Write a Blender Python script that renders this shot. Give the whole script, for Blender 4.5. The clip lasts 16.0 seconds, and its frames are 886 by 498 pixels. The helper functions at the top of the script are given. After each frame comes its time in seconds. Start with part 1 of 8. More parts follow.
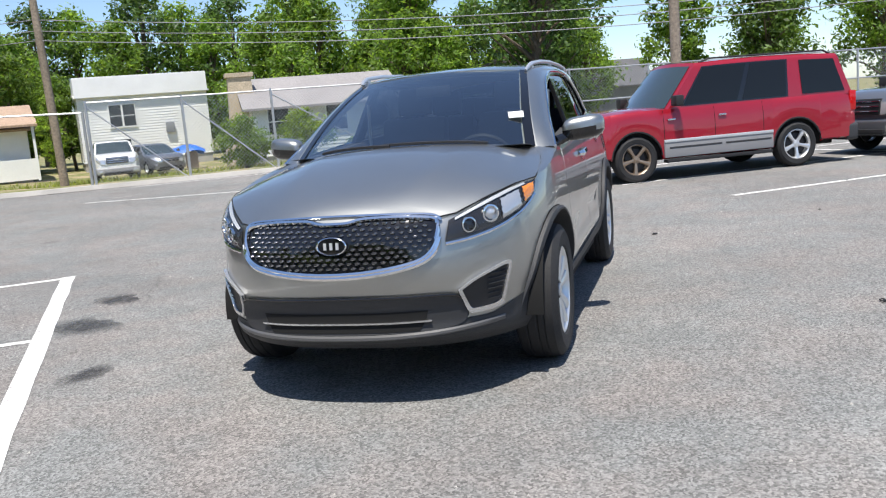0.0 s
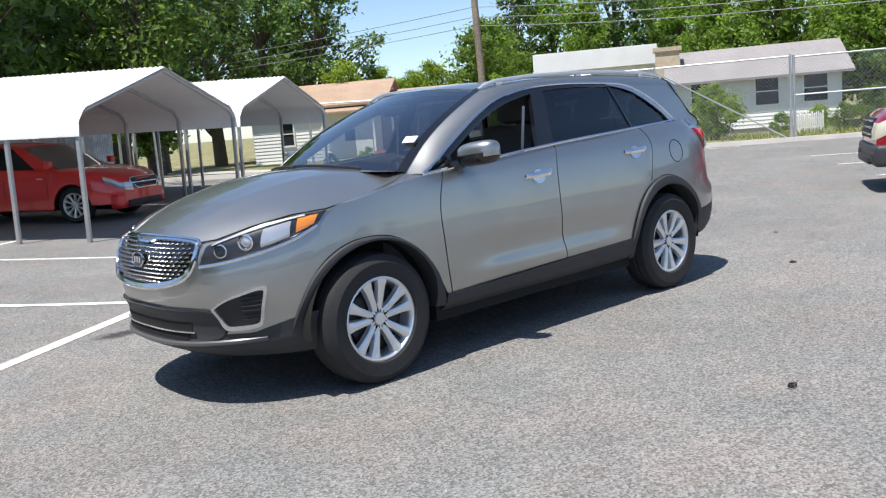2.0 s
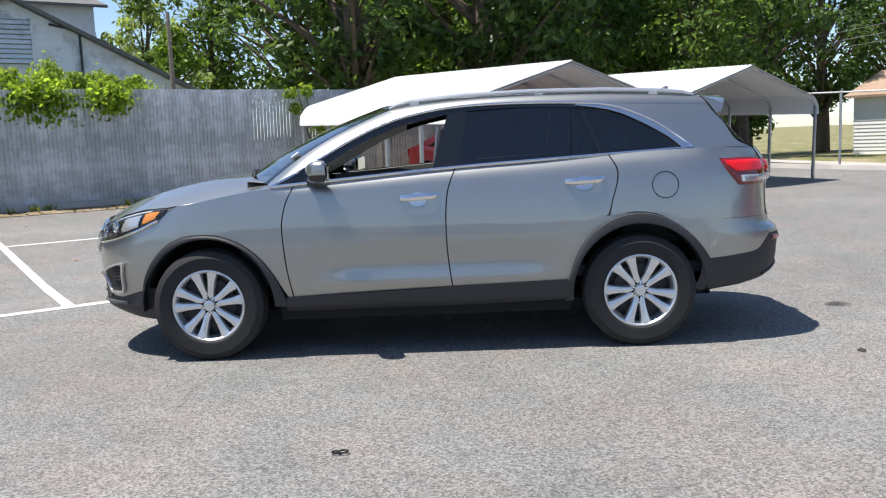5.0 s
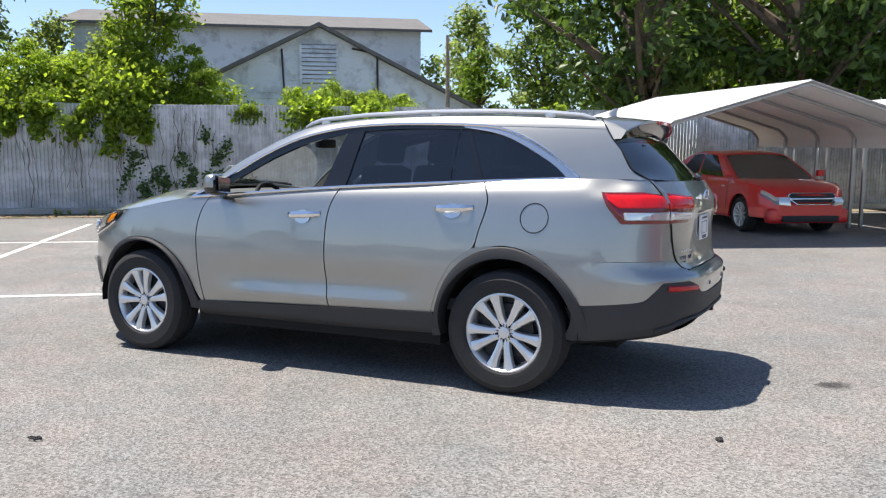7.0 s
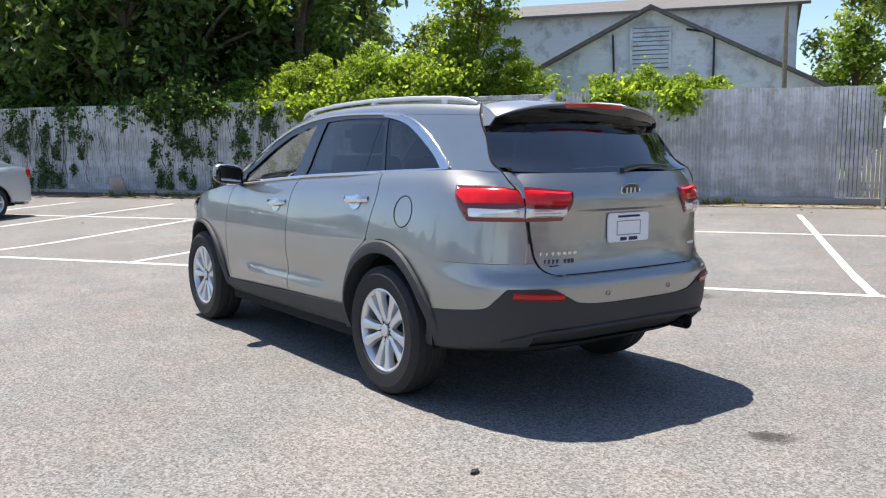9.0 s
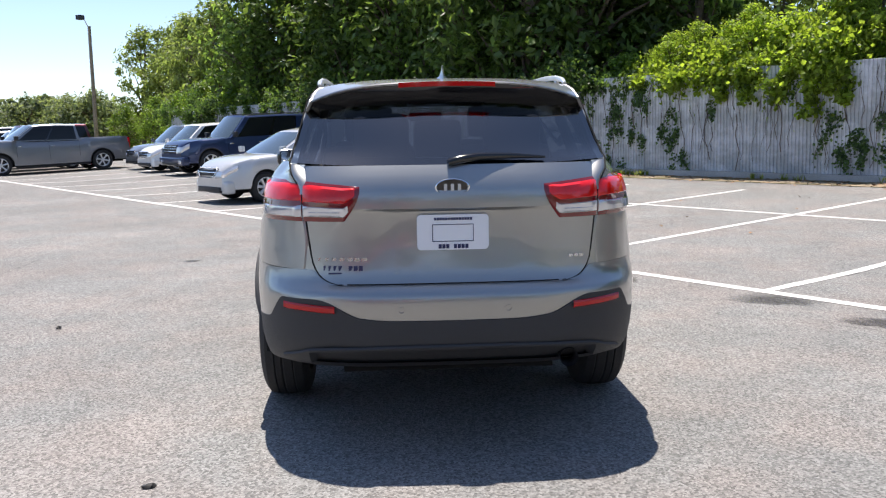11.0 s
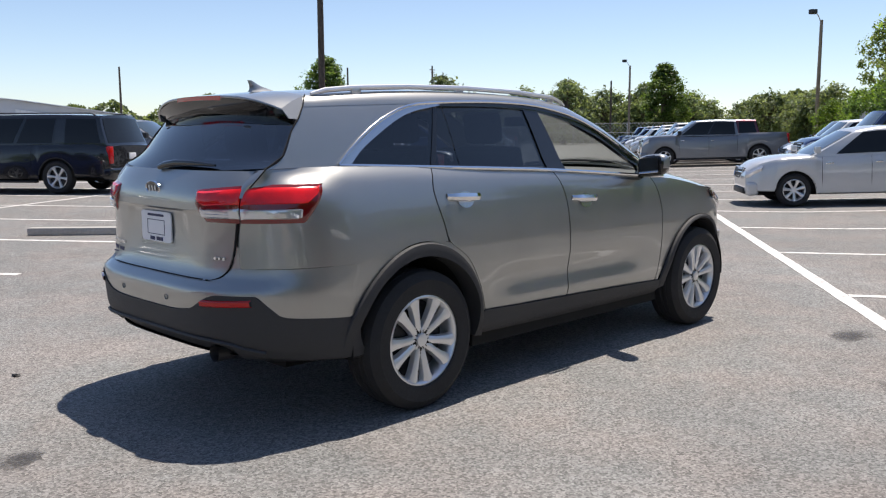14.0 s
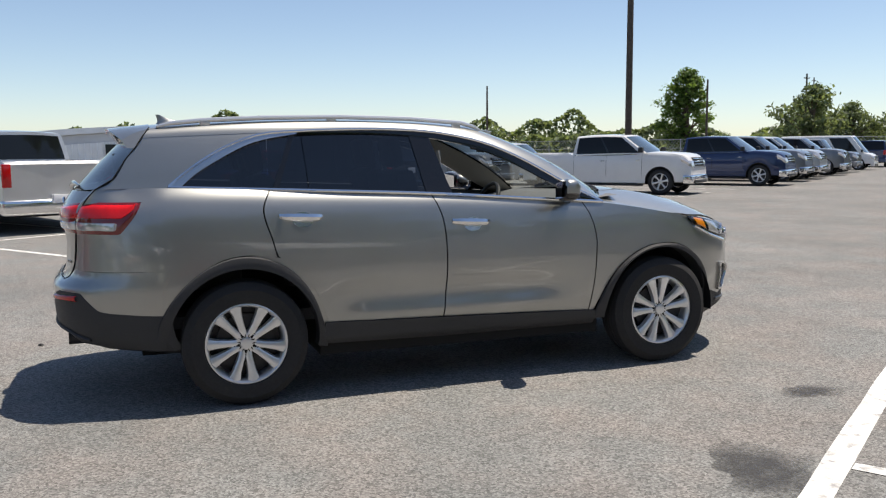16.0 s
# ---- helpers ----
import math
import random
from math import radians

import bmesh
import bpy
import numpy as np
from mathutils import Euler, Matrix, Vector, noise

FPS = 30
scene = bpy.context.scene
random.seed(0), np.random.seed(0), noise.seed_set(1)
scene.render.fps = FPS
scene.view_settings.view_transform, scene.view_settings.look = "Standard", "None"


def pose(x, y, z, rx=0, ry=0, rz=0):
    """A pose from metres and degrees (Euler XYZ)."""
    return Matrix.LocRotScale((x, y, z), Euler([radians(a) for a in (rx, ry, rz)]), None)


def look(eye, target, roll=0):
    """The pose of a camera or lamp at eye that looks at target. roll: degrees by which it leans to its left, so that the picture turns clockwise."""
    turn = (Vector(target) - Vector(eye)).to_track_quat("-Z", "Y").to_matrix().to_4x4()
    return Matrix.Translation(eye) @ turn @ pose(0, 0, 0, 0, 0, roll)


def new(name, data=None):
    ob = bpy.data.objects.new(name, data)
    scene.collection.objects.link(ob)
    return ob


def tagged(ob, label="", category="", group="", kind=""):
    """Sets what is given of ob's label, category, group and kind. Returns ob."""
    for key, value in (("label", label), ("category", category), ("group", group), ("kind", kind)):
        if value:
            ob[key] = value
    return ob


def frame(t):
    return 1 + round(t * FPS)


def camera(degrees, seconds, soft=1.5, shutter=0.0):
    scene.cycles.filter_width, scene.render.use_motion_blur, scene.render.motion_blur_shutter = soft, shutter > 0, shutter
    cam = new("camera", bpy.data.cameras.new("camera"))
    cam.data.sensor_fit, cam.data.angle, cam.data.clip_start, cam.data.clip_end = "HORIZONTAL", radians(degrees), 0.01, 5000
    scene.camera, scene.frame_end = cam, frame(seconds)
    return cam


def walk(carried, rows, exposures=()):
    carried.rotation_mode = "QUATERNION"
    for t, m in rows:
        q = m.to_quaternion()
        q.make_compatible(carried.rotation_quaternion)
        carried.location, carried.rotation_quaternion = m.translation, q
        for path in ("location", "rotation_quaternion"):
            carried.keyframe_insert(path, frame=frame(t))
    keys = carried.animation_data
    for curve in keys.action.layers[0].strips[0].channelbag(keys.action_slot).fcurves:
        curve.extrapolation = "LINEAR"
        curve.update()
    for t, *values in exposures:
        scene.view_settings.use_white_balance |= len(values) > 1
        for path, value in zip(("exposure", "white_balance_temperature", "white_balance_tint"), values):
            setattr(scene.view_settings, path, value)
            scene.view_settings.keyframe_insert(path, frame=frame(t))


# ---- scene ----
cam = camera(54.3, 16.0, soft=1.2)
PATH = [
    (0, (5.945, 1.597, 1.363), (4.05, 1.041, 1.048), -4.8),
    (0.5, (5.553, 2.435, 1.371), (3.757, 1.612, 1.061), -5.4),
    (1, (5.103, 3.207, 1.382), (3.433, 2.149, 1.077), -5.5),
    (1.5, (4.631, 3.909, 1.401), (3.148, 2.601, 1.104), -5.3),
    (2, (4.163, 4.615, 1.4), (2.855, 3.13, 1.107), -4.8),
    (2.5, (3.619, 5.225, 1.397), (2.493, 3.597, 1.112), -3.6),
    (3, (2.957, 5.74, 1.37), (2.046, 3.981, 1.097), -3.0),
    (3.5, (2.199, 6.097, 1.362), (1.524, 4.233, 1.099), -2.4),
    (4, (1.382, 6.333, 1.354), (0.955, 4.396, 1.096), -2.3),
    (4.2, (1.053, 6.397, 1.371), (0.721, 4.443, 1.109), -2.3),
    (6.3, (-2.246, 6.036, 1.342), (-1.649, 4.14, 1.122), -1.3),
    (6.5, (-2.543, 5.89, 1.322), (-1.865, 4.021, 1.105), -1.0),
    (7, (-3.225, 5.492, 1.322), (-2.356, 3.701, 1.131), 0.1),
    (7.5, (-3.867, 5.041, 1.309), (-2.822, 3.345, 1.136), 0.5),
    (8, (-4.462, 4.527, 1.31), (-3.188, 2.996, 1.121), 0.2),
    (8.5, (-4.991, 3.985, 1.312), (-3.525, 2.64, 1.108), 0.0),
    (8.7, (-5.185, 3.756, 1.329), (-3.654, 2.486, 1.118), -0.1),
    (10.8, (-5.979, 0.591, 1.351), (-4.012, 0.338, 1.091), -0.7),
    (11, (-5.973, 0.25, 1.374), (-3.994, 0.137, 1.106), -0.9),
    (11.5, (-5.896, -0.557, 1.381), (-3.921, -0.385, 1.112), -1.5),
    (12, (-5.794, -1.35, 1.376), (-3.858, -0.926, 1.106), -0.8),
    (12.5, (-5.578, -2.102, 1.385), (-3.749, -1.342, 1.109), -0.8),
    (13, (-5.237, -2.789, 1.391), (-3.514, -1.812, 1.112), -0.4),
    (13.5, (-4.832, -3.43, 1.399), (-3.234, -2.261, 1.123), 0.1),
    (14, (-4.36, -4.027, 1.406), (-2.959, -2.624, 1.141), -0.2),
    (14.5, (-3.85, -4.539, 1.401), (-2.616, -2.985, 1.151), -0.3),
    (15, (-3.283, -5.019, 1.428), (-2.283, -3.306, 1.173), -0.9),
    (15.5, (-2.682, -5.503, 1.437), (-1.852, -3.697, 1.219), -1.0),
    (16, (-2.015, -5.844, 1.46), (-1.326, -3.98, 1.23), -0.4),
]
walk(cam, [(t, look(e, g, r)) for t, e, g, r in PATH],
     [(0.0, 0.80, 6250, 10), (4.2, 0.78, 6300, 10), (6.3, 0.97, 6500, 11.5), (8.7, 1.0, 6550, 12), (10.8, 0.99, 6500, 13.5), (12.5, 0.67, 6500, 15.0), (14.0, 0.59, 6600, 13.5), (15.0, 0.48, 6750, 12.0), (16.0, 0.48, 6800, 11.0)])

# ---- daylight ----
SUN = Vector((0.337, 0.05, 1.0)).normalized()
world = bpy.data.worlds.new("sky")
scene.world = world
world.use_nodes = True
wn = world.node_tree
wbg = wn.nodes["Background"]
sky = wn.nodes.new("ShaderNodeTexSky")
sky.sky_type, sky.sun_disc = "NISHITA", False
sky.sun_elevation, sky.sun_rotation = math.asin(SUN.z), math.atan2(SUN.x, SUN.y)
sky.air_density, sky.dust_density, sky.ozone_density = 0.78, 0.30, 1.2
wn.links.new(sky.outputs[0], wbg.inputs[0])
wbg.inputs[1].default_value = 0.100
sun = new("sun", bpy.data.lights.new("sun", "SUN"))
sun.data.energy, sun.data.angle, sun.data.color = 4.1, radians(0.53), (1.0, 0.93, 0.83)
sun.matrix_world = look(SUN * 50, (0, 0, 0))

# ---- materials ----
MATS = {}


def mat(name, color, rough=0.5, metal=0.0, coat=0.0, spec=0.5, grain=0.0, scale=20.0, vary=0.0, vscale=2.0, bump=0.0, bscale=60.0,
        second=None, amount=0.0, mscale=1.5, trans=0.0, ior=1.45, alpha=1.0, emit=0.0, island=0.0, objvary=0.0, leaf=0.0):
    """A principled material with grain, broad variation and fine relief in object space."""
    m = bpy.data.materials.new(name)
    m.use_nodes = True
    nt = m.node_tree
    b = nt.nodes["Principled BSDF"]
    L = nt.links.new
    b.inputs["Base Color"].default_value = (*color, 1)
    b.inputs["Roughness"].default_value = rough
    b.inputs["Metallic"].default_value = metal
    b.inputs["Coat Weight"].default_value = coat
    b.inputs["Coat Roughness"].default_value = 0.03
    b.inputs["Specular IOR Level"].default_value = spec
    b.inputs["Transmission Weight"].default_value = trans
    b.inputs["IOR"].default_value = ior
    b.inputs["Alpha"].default_value = alpha
    if emit:
        b.inputs["Emission Color"].default_value = (*color, 1)
        b.inputs["Emission Strength"].default_value = emit
    tc = nt.nodes.new("ShaderNodeTexCoord")

    def noise_node(sc, detail=4.0, rgh=0.6):
        n = nt.nodes.new("ShaderNodeTexNoise")
        n.inputs["Scale"].default_value, n.inputs["Detail"].default_value, n.inputs["Roughness"].default_value = sc, detail, rgh
        L(tc.outputs["Object"], n.inputs["Vector"])
        return n.outputs[0]

    col = None

    def mixed(fac, kind, a, bb, f=1.0):
        x = nt.nodes.new("ShaderNodeMix")
        x.data_type, x.blend_type = "RGBA", kind
        x.inputs[0].default_value = f
        if fac is not None:
            L(fac, x.inputs[0])
        for sock, v in ((x.inputs[6], a), (x.inputs[7], bb)):
            if isinstance(v, tuple):
                sock.default_value = (*v, 1)
            else:
                L(v, sock)
        return x.outputs[2]

    def ramp(src, lo, hi):
        r = nt.nodes.new("ShaderNodeMapRange")
        r.inputs[1].default_value, r.inputs[2].default_value = lo, hi
        L(src, r.inputs[0])
        return r.outputs[0]

    def scaled(src, lo, hi):
        r = nt.nodes.new("ShaderNodeMapRange")
        r.inputs[1].default_value, r.inputs[2].default_value, r.inputs[3].default_value, r.inputs[4].default_value = 0.25, 0.75, lo, hi
        L(src, r.inputs[0])
        return r.outputs[0]

    col = tuple(color)
    if second:
        col = mixed(ramp(noise_node(mscale, 6.0, 0.65), 0.62 - amount * 0.35, 0.72 - amount * 0.25), "MIX", col, tuple(second))
    facs = []
    if vary:
        facs.append(scaled(noise_node(vscale, 5.0), 1 - vary, 1 + vary))
    if grain:
        facs.append(scaled(noise_node(scale, 2.0, 0.7), 1 - grain, 1 + grain))
    if island:
        gi = nt.nodes.new("ShaderNodeNewGeometry")
        r = nt.nodes.new("ShaderNodeMapRange")
        r.inputs[3].default_value, r.inputs[4].default_value = 1 - island, 1 + island
        L(gi.outputs["Random Per Island"], r.inputs[0])
        facs.append(r.outputs[0])
    if objvary:
        oi = nt.nodes.new("ShaderNodeObjectInfo")
        r = nt.nodes.new("ShaderNodeMapRange")
        r.inputs[3].default_value, r.inputs[4].default_value = 1 - objvary, 1 + objvary
        L(oi.outputs["Random"], r.inputs[0])
        facs.append(r.outputs[0])
    for f in facs:
        cmb = nt.nodes.new("ShaderNodeCombineColor")
        for i in range(3):
            L(f, cmb.inputs[i])
        col = mixed(None, "MULTIPLY", col, cmb.outputs[0])
    if not isinstance(col, tuple):
        L(col, b.inputs["Base Color"])
    if bump:
        bp = nt.nodes.new("ShaderNodeBump")
        bp.inputs["Strength"].default_value, bp.inputs["Distance"].default_value = bump, 0.01
        L(noise_node(bscale, 3.0, 0.7), bp.inputs["Height"])
        L(bp.outputs[0], b.inputs["Normal"])
    if leaf:
        tr = nt.nodes.new("ShaderNodeBsdfTranslucent")
        mx = nt.nodes.new("ShaderNodeMixShader")
        mx.inputs[0].default_value = leaf
        # light that comes through a leaf is stronger and yellower than what it throws back
        L(mixed(None, "MULTIPLY", col, (1.75, 1.65, 0.9)), tr.inputs[0])
        out = nt.nodes["Material Output"]
        L(b.outputs[0], mx.inputs[1])
        L(tr.outputs[0], mx.inputs[2])
        L(mx.outputs[0], out.inputs[0])
    MATS[name] = m
    return m


def paint(name, color, metal=0.0, rough=0.35, coat=1.0):
    """Car paint: base with faint flake, under a clear coat."""
    return mat(name, color, rough=rough, metal=metal, coat=coat, grain=0.10, scale=900, vary=0.04, vscale=3)


def asphalt_material():
    m = bpy.data.materials.new("asphalt")
    m.use_nodes = True
    nt = m.node_tree
    L = nt.links.new
    b = nt.nodes["Principled BSDF"]
    b.inputs["Roughness"].default_value = 0.85
    b.inputs["Specular IOR Level"].default_value = 0.35
    tc = nt.nodes.new("ShaderNodeTexCoord")

    def tex(kind, sc, **kw):
        n = nt.nodes.new(kind)
        n.inputs["Scale"].default_value = sc
        for k, v in kw.items():
            n.inputs[k].default_value = v
        L(tc.outputs["Object"], n.inputs["Vector"])
        return n

    def rng(src, a, bb, lo, hi):
        r = nt.nodes.new("ShaderNodeMapRange")
        for i, v in enumerate((a, bb, lo, hi)):
            r.inputs[i + 1].default_value = v
        L(src, r.inputs[0])
        return r.outputs[0]

    def mul(a, bb):
        n = nt.nodes.new("ShaderNodeMath")
        n.operation = "MULTIPLY"
        L(a, n.inputs[0])
        L(bb, n.inputs[1])
        return n.outputs[0]

    stones = tex("ShaderNodeTexVoronoi", 94.0)
    big = tex("ShaderNodeTexNoise", 0.35, Detail=6.0, Roughness=0.62)
    mid = tex("ShaderNodeTexNoise", 2.3, Detail=5.0, Roughness=0.6)
    fine = tex("ShaderNodeTexNoise", 140.0, Detail=2.0, Roughness=0.8)
    sep = nt.nodes.new("ShaderNodeSeparateColor")
    L(stones.outputs["Color"], sep.inputs[0])
    v = mul(rng(sep.outputs[0], 0, 1, 0.53, 1.50), rng(fine.outputs[0], 0.3, 0.7, 0.74, 1.26))
    v = mul(v, rng(big.outputs[0], 0.3, 0.7, 0.84, 1.16))
    v = mul(v, rng(mid.outputs[0], 0.3, 0.7, 0.92, 1.08))
    # dark oil patches with soft edges
    spots = tex("ShaderNodeTexNoise", 0.8, Detail=3.0, Roughness=0.5)
    v = mul(v, rng(spots.outputs[0], 0.68, 0.76, 1.0, 0.72))
    # thin cracks where two domains meet, only in places
    warp = nt.nodes.new("ShaderNodeMix")
    warp.data_type, warp.blend_type = "RGBA", "ADD"
    warp.inputs[0].default_value = 0.25
    L(tc.outputs["Object"], warp.inputs[6])
    L(mid.outputs["Color"], warp.inputs[7])
    crack = nt.nodes.new("ShaderNodeTexVoronoi")
    crack.feature = "DISTANCE_TO_EDGE"
    crack.inputs["Scale"].default_value = 0.16
    L(warp.outputs[2], crack.inputs["Vector"])
    line = rng(crack.outputs["Distance"], 0.0, 0.0025, 0.0, 1.0)
    gate = rng(big.outputs[0], 0.46, 0.5, 0.30, 0.0)
    g1 = nt.nodes.new("ShaderNodeMath")
    g1.operation = "MULTIPLY_ADD"
    L(line, g1.inputs[0])
    L(gate, g1.inputs[1])
    inv = rng(gate, 0, 1, 1, 0)
    L(inv, g1.inputs[2])
    v = mul(v, g1.outputs[0])
    cmb = nt.nodes.new("ShaderNodeCombineColor")
    for i in range(3):
        L(v, cmb.inputs[i])
    mx = nt.nodes.new("ShaderNodeMix")
    mx.data_type, mx.blend_type = "RGBA", "MULTIPLY"
    mx.inputs[0].default_value = 1.0
    # warm and cool stone in soft patches
    hue = nt.nodes.new("ShaderNodeMix")
    hue.data_type = "RGBA"
    hue.inputs[6].default_value, hue.inputs[7].default_value = (0.181, 0.184, 0.178, 1), (0.200, 0.186, 0.174, 1)
    patch = tex("ShaderNodeTexNoise", 1.1, Detail=4.0, Roughness=0.65)
    L(rng(patch.outputs[0], 0.40, 0.62, 0.0, 1.0), hue.inputs[0])
    L(hue.outputs[2], mx.inputs[6])
    L(cmb.outputs[0], mx.inputs[7])
    L(mx.outputs[2], b.inputs["Base Color"])
    bp = nt.nodes.new("ShaderNodeBump")
    bp.inputs["Strength"].default_value, bp.inputs["Distance"].default_value = 0.5, 0.006
    L(stones.outputs["Distance"], bp.inputs["Height"])
    st = mat("oil_stain", (0.045, 0.043, 0.042), 0.6)
    sn, sl = st.node_tree.nodes, st.node_tree.links.new
    tco, far, fade, spot, mot = sn.new("ShaderNodeTexCoord"), sn.new("ShaderNodeVectorMath"), sn.new("ShaderNodeMapRange"), sn.new("ShaderNodeTexNoise"), sn.new("ShaderNodeMath")
    far.operation, far.inputs[1].default_value = "DISTANCE", (0.5, 0.5, 0.0)
    flat = sn.new("ShaderNodeVectorMath")
    flat.operation, flat.inputs[1].default_value = "MULTIPLY", (1.0, 1.0, 0.0)
    sl(tco.outputs["Generated"], flat.inputs[0])
    sl(flat.outputs[0], far.inputs[0])
    for i, v in enumerate((0.14, 0.48, 1.25, 0.0)):
        fade.inputs[i + 1].default_value = v
    sl(far.outputs["Value"], fade.inputs[0])
    spot.inputs["Scale"].default_value, spot.inputs["Detail"].default_value = 9.0, 5.0
    sl(tco.outputs["Object"], spot.inputs["Vector"])
    mot.operation = "MULTIPLY"
    sl(fade.outputs[0], mot.inputs[0])
    sl(spot.outputs[0], mot.inputs[1])
    sl(mot.outputs[0], sn["Principled BSDF"].inputs["Alpha"])
    mat("rubber", (0.015, 0.015, 0.015), 0.6)
    L(bp.outputs[0], b.inputs["Normal"])
    MATS["asphalt"] = m


asphalt_material()
mat("line_paint", (0.72, 0.71, 0.68), 0.7, grain=0.12, scale=60, second=(0.30, 0.29, 0.28), amount=0.25, mscale=9, bump=0.3, bscale=150)
mat("concrete", (0.42, 0.40, 0.37), 0.85, grain=0.15, scale=40, vary=0.2, vscale=1.2, bump=0.3)
mat("grass_soil", (0.16, 0.17, 0.055), 0.95, grain=0.4, scale=9, vary=0.25, vscale=0.7, second=(0.30, 0.24, 0.15), amount=0.45, mscale=0.7, bump=0.8, bscale=30)
mat("dirt", (0.33, 0.26, 0.18), 0.95, grain=0.3, scale=25, vary=0.3, vscale=2, second=(0.16, 0.14, 0.07), amount=0.6, mscale=1.8, bump=0.8, bscale=40)
mat("litter", (0.115, 0.088, 0.060), 0.95, grain=0.5, scale=60, vary=0.3, vscale=3, second=(0.20, 0.17, 0.13), amount=0.5, mscale=5, bump=0.9, bscale=70)
mat("wall_metal", (0.60, 0.61, 0.63), 0.6, metal=0.0, grain=0.08, scale=30, vary=0.18, vscale=1.2, second=(0.40, 0.41, 0.41), amount=0.6, mscale=2.2, objvary=0.10)
mat("sheet_white", (0.88, 0.88, 0.87), 0.45, spec=0.4, grain=0.03, scale=20, vary=0.06, vscale=0.8)
mat("warehouse_grey", (0.62, 0.63, 0.65), 0.55, spec=0.4, grain=0.04, scale=20, vary=0.08, vscale=0.5)
mat("galvanised", (0.50, 0.51, 0.52), 0.45, metal=0.7, grain=0.1, scale=40, vary=0.08)
mat("siding_white", (0.84, 0.84, 0.81), 0.6, grain=0.05, scale=30, vary=0.08, vscale=0.6)
mat("siding_grey", (0.76, 0.81, 0.87), 0.65, grain=0.06, scale=25, vary=0.1, vscale=0.7, second=(0.47, 0.50, 0.54), amount=0.35, mscale=1.4)
mat("siding_old", (0.24, 0.25, 0.26), 0.8, grain=0.1, scale=20, vary=0.15)
mat("tarp_blue", (0.03, 0.14, 0.55), 0.4, vary=0.1)
mat("shingle_tan", (0.37, 0.265, 0.19), 0.9, grain=0.3, scale=14, vary=0.15, vscale=0.9, bump=0.5, bscale=20)
mat("shingle_grey", (0.27, 0.255, 0.25), 0.9, grain=0.25, scale=14, vary=0.12, vscale=0.9, bump=0.5, bscale=20)
mat("roof_dark", (0.10, 0.10, 0.105), 0.85, grain=0.25, scale=12, vary=0.15)
mat("roof_grey", (0.150, 0.147, 0.144), 0.85, grain=0.2, scale=12, vary=0.15)
mat("brick_tan", (0.52, 0.43, 0.31), 0.9, grain=0.25, scale=18, vary=0.15, vscale=2, bump=0.5)
mat("brick_red", (0.33, 0.12, 0.08), 0.9, grain=0.25, scale=18, vary=0.15, vscale=2, bump=0.5)
mat("window_dark", (0.03, 0.035, 0.04), 0.08, spec=0.6)
mat("trim_dark", (0.05, 0.05, 0.055), 0.6)
mat("pole_wood", (0.27, 0.22, 0.17), 0.9, grain=0.3, scale=12, vary=0.2, vscale=1.5, bump=0.5)
mat("pole_dark", (0.085, 0.068, 0.055), 0.85, grain=0.3, scale=12, vary=0.2, vscale=1.5, bump=0.5)
mat("cable", (0.26, 0.26, 0.27), 0.6)
mat("bark", (0.13, 0.10, 0.075), 0.95, grain=0.35, scale=10, vary=0.2, bump=0.8, bscale=18)
mat("leaf_dark", (0.076, 0.134, 0.037), 0.42, island=0.6, objvary=0.2, leaf=0.5)
mat("leaf_wood", (0.104, 0.170, 0.044), 0.45, island=0.6, objvary=0.2, leaf=0.55)
mat("leaf_mid", (0.135, 0.218, 0.039), 0.45, island=0.55, objvary=0.2, leaf=0.58)
# mid green made paler, so that bright haze sits in the leaf colour
mat("leaf_pale", (0.190, 0.255, 0.095), 0.5, island=0.45, objvary=0.15, leaf=0.58)
# far foliage: distance haze painted in as a greyer, desaturated green
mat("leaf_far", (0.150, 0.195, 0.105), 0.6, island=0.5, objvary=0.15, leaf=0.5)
mat("leaf_bright", (0.205, 0.295, 0.042), 0.5, island=0.5, objvary=0.12, leaf=0.6)
mat("tyre", (0.022, 0.022, 0.023), 0.75, grain=0.15, scale=50, vary=0.15, vscale=5, bump=0.3, bscale=90)
mat("alloy", (0.74, 0.75, 0.76), 0.30, metal=0.7, grain=0.03)
mat("alloy_dark", (0.045, 0.045, 0.048), 0.5, metal=0.6)
mat("chrome", (0.82, 0.83, 0.84), 0.10, metal=1.0)
mat("satin_chrome", (0.62, 0.63, 0.64), 0.25, metal=1.0)
mat("plastic_black", (0.022, 0.022, 0.024), 0.55, grain=0.1, scale=120, bump=0.15, bscale=400)
mat("plastic_grey", (0.038, 0.039, 0.042), 0.6, grain=0.08, scale=120, vary=0.06, bump=0.2, bscale=500)
mat("well_black", (0.008, 0.008, 0.008), 0.9)
mat("tinted_glass", (0.010, 0.012, 0.014), 0.03, spec=0.4)
mat("lamp_red", (0.50, 0.006, 0.008), 0.12, coat=0.4, spec=0.4)
mat("lamp_clear", (0.70, 0.71, 0.72), 0.12, metal=0.6, coat=1.0)
mat("lamp_amber", (0.85, 0.28, 0.02), 0.15, coat=1.0)
mat("bar_blue", (0.03, 0.035, 0.10), 0.5)
mat("plate_white", (0.84, 0.85, 0.87), 0.35, vary=0.03)

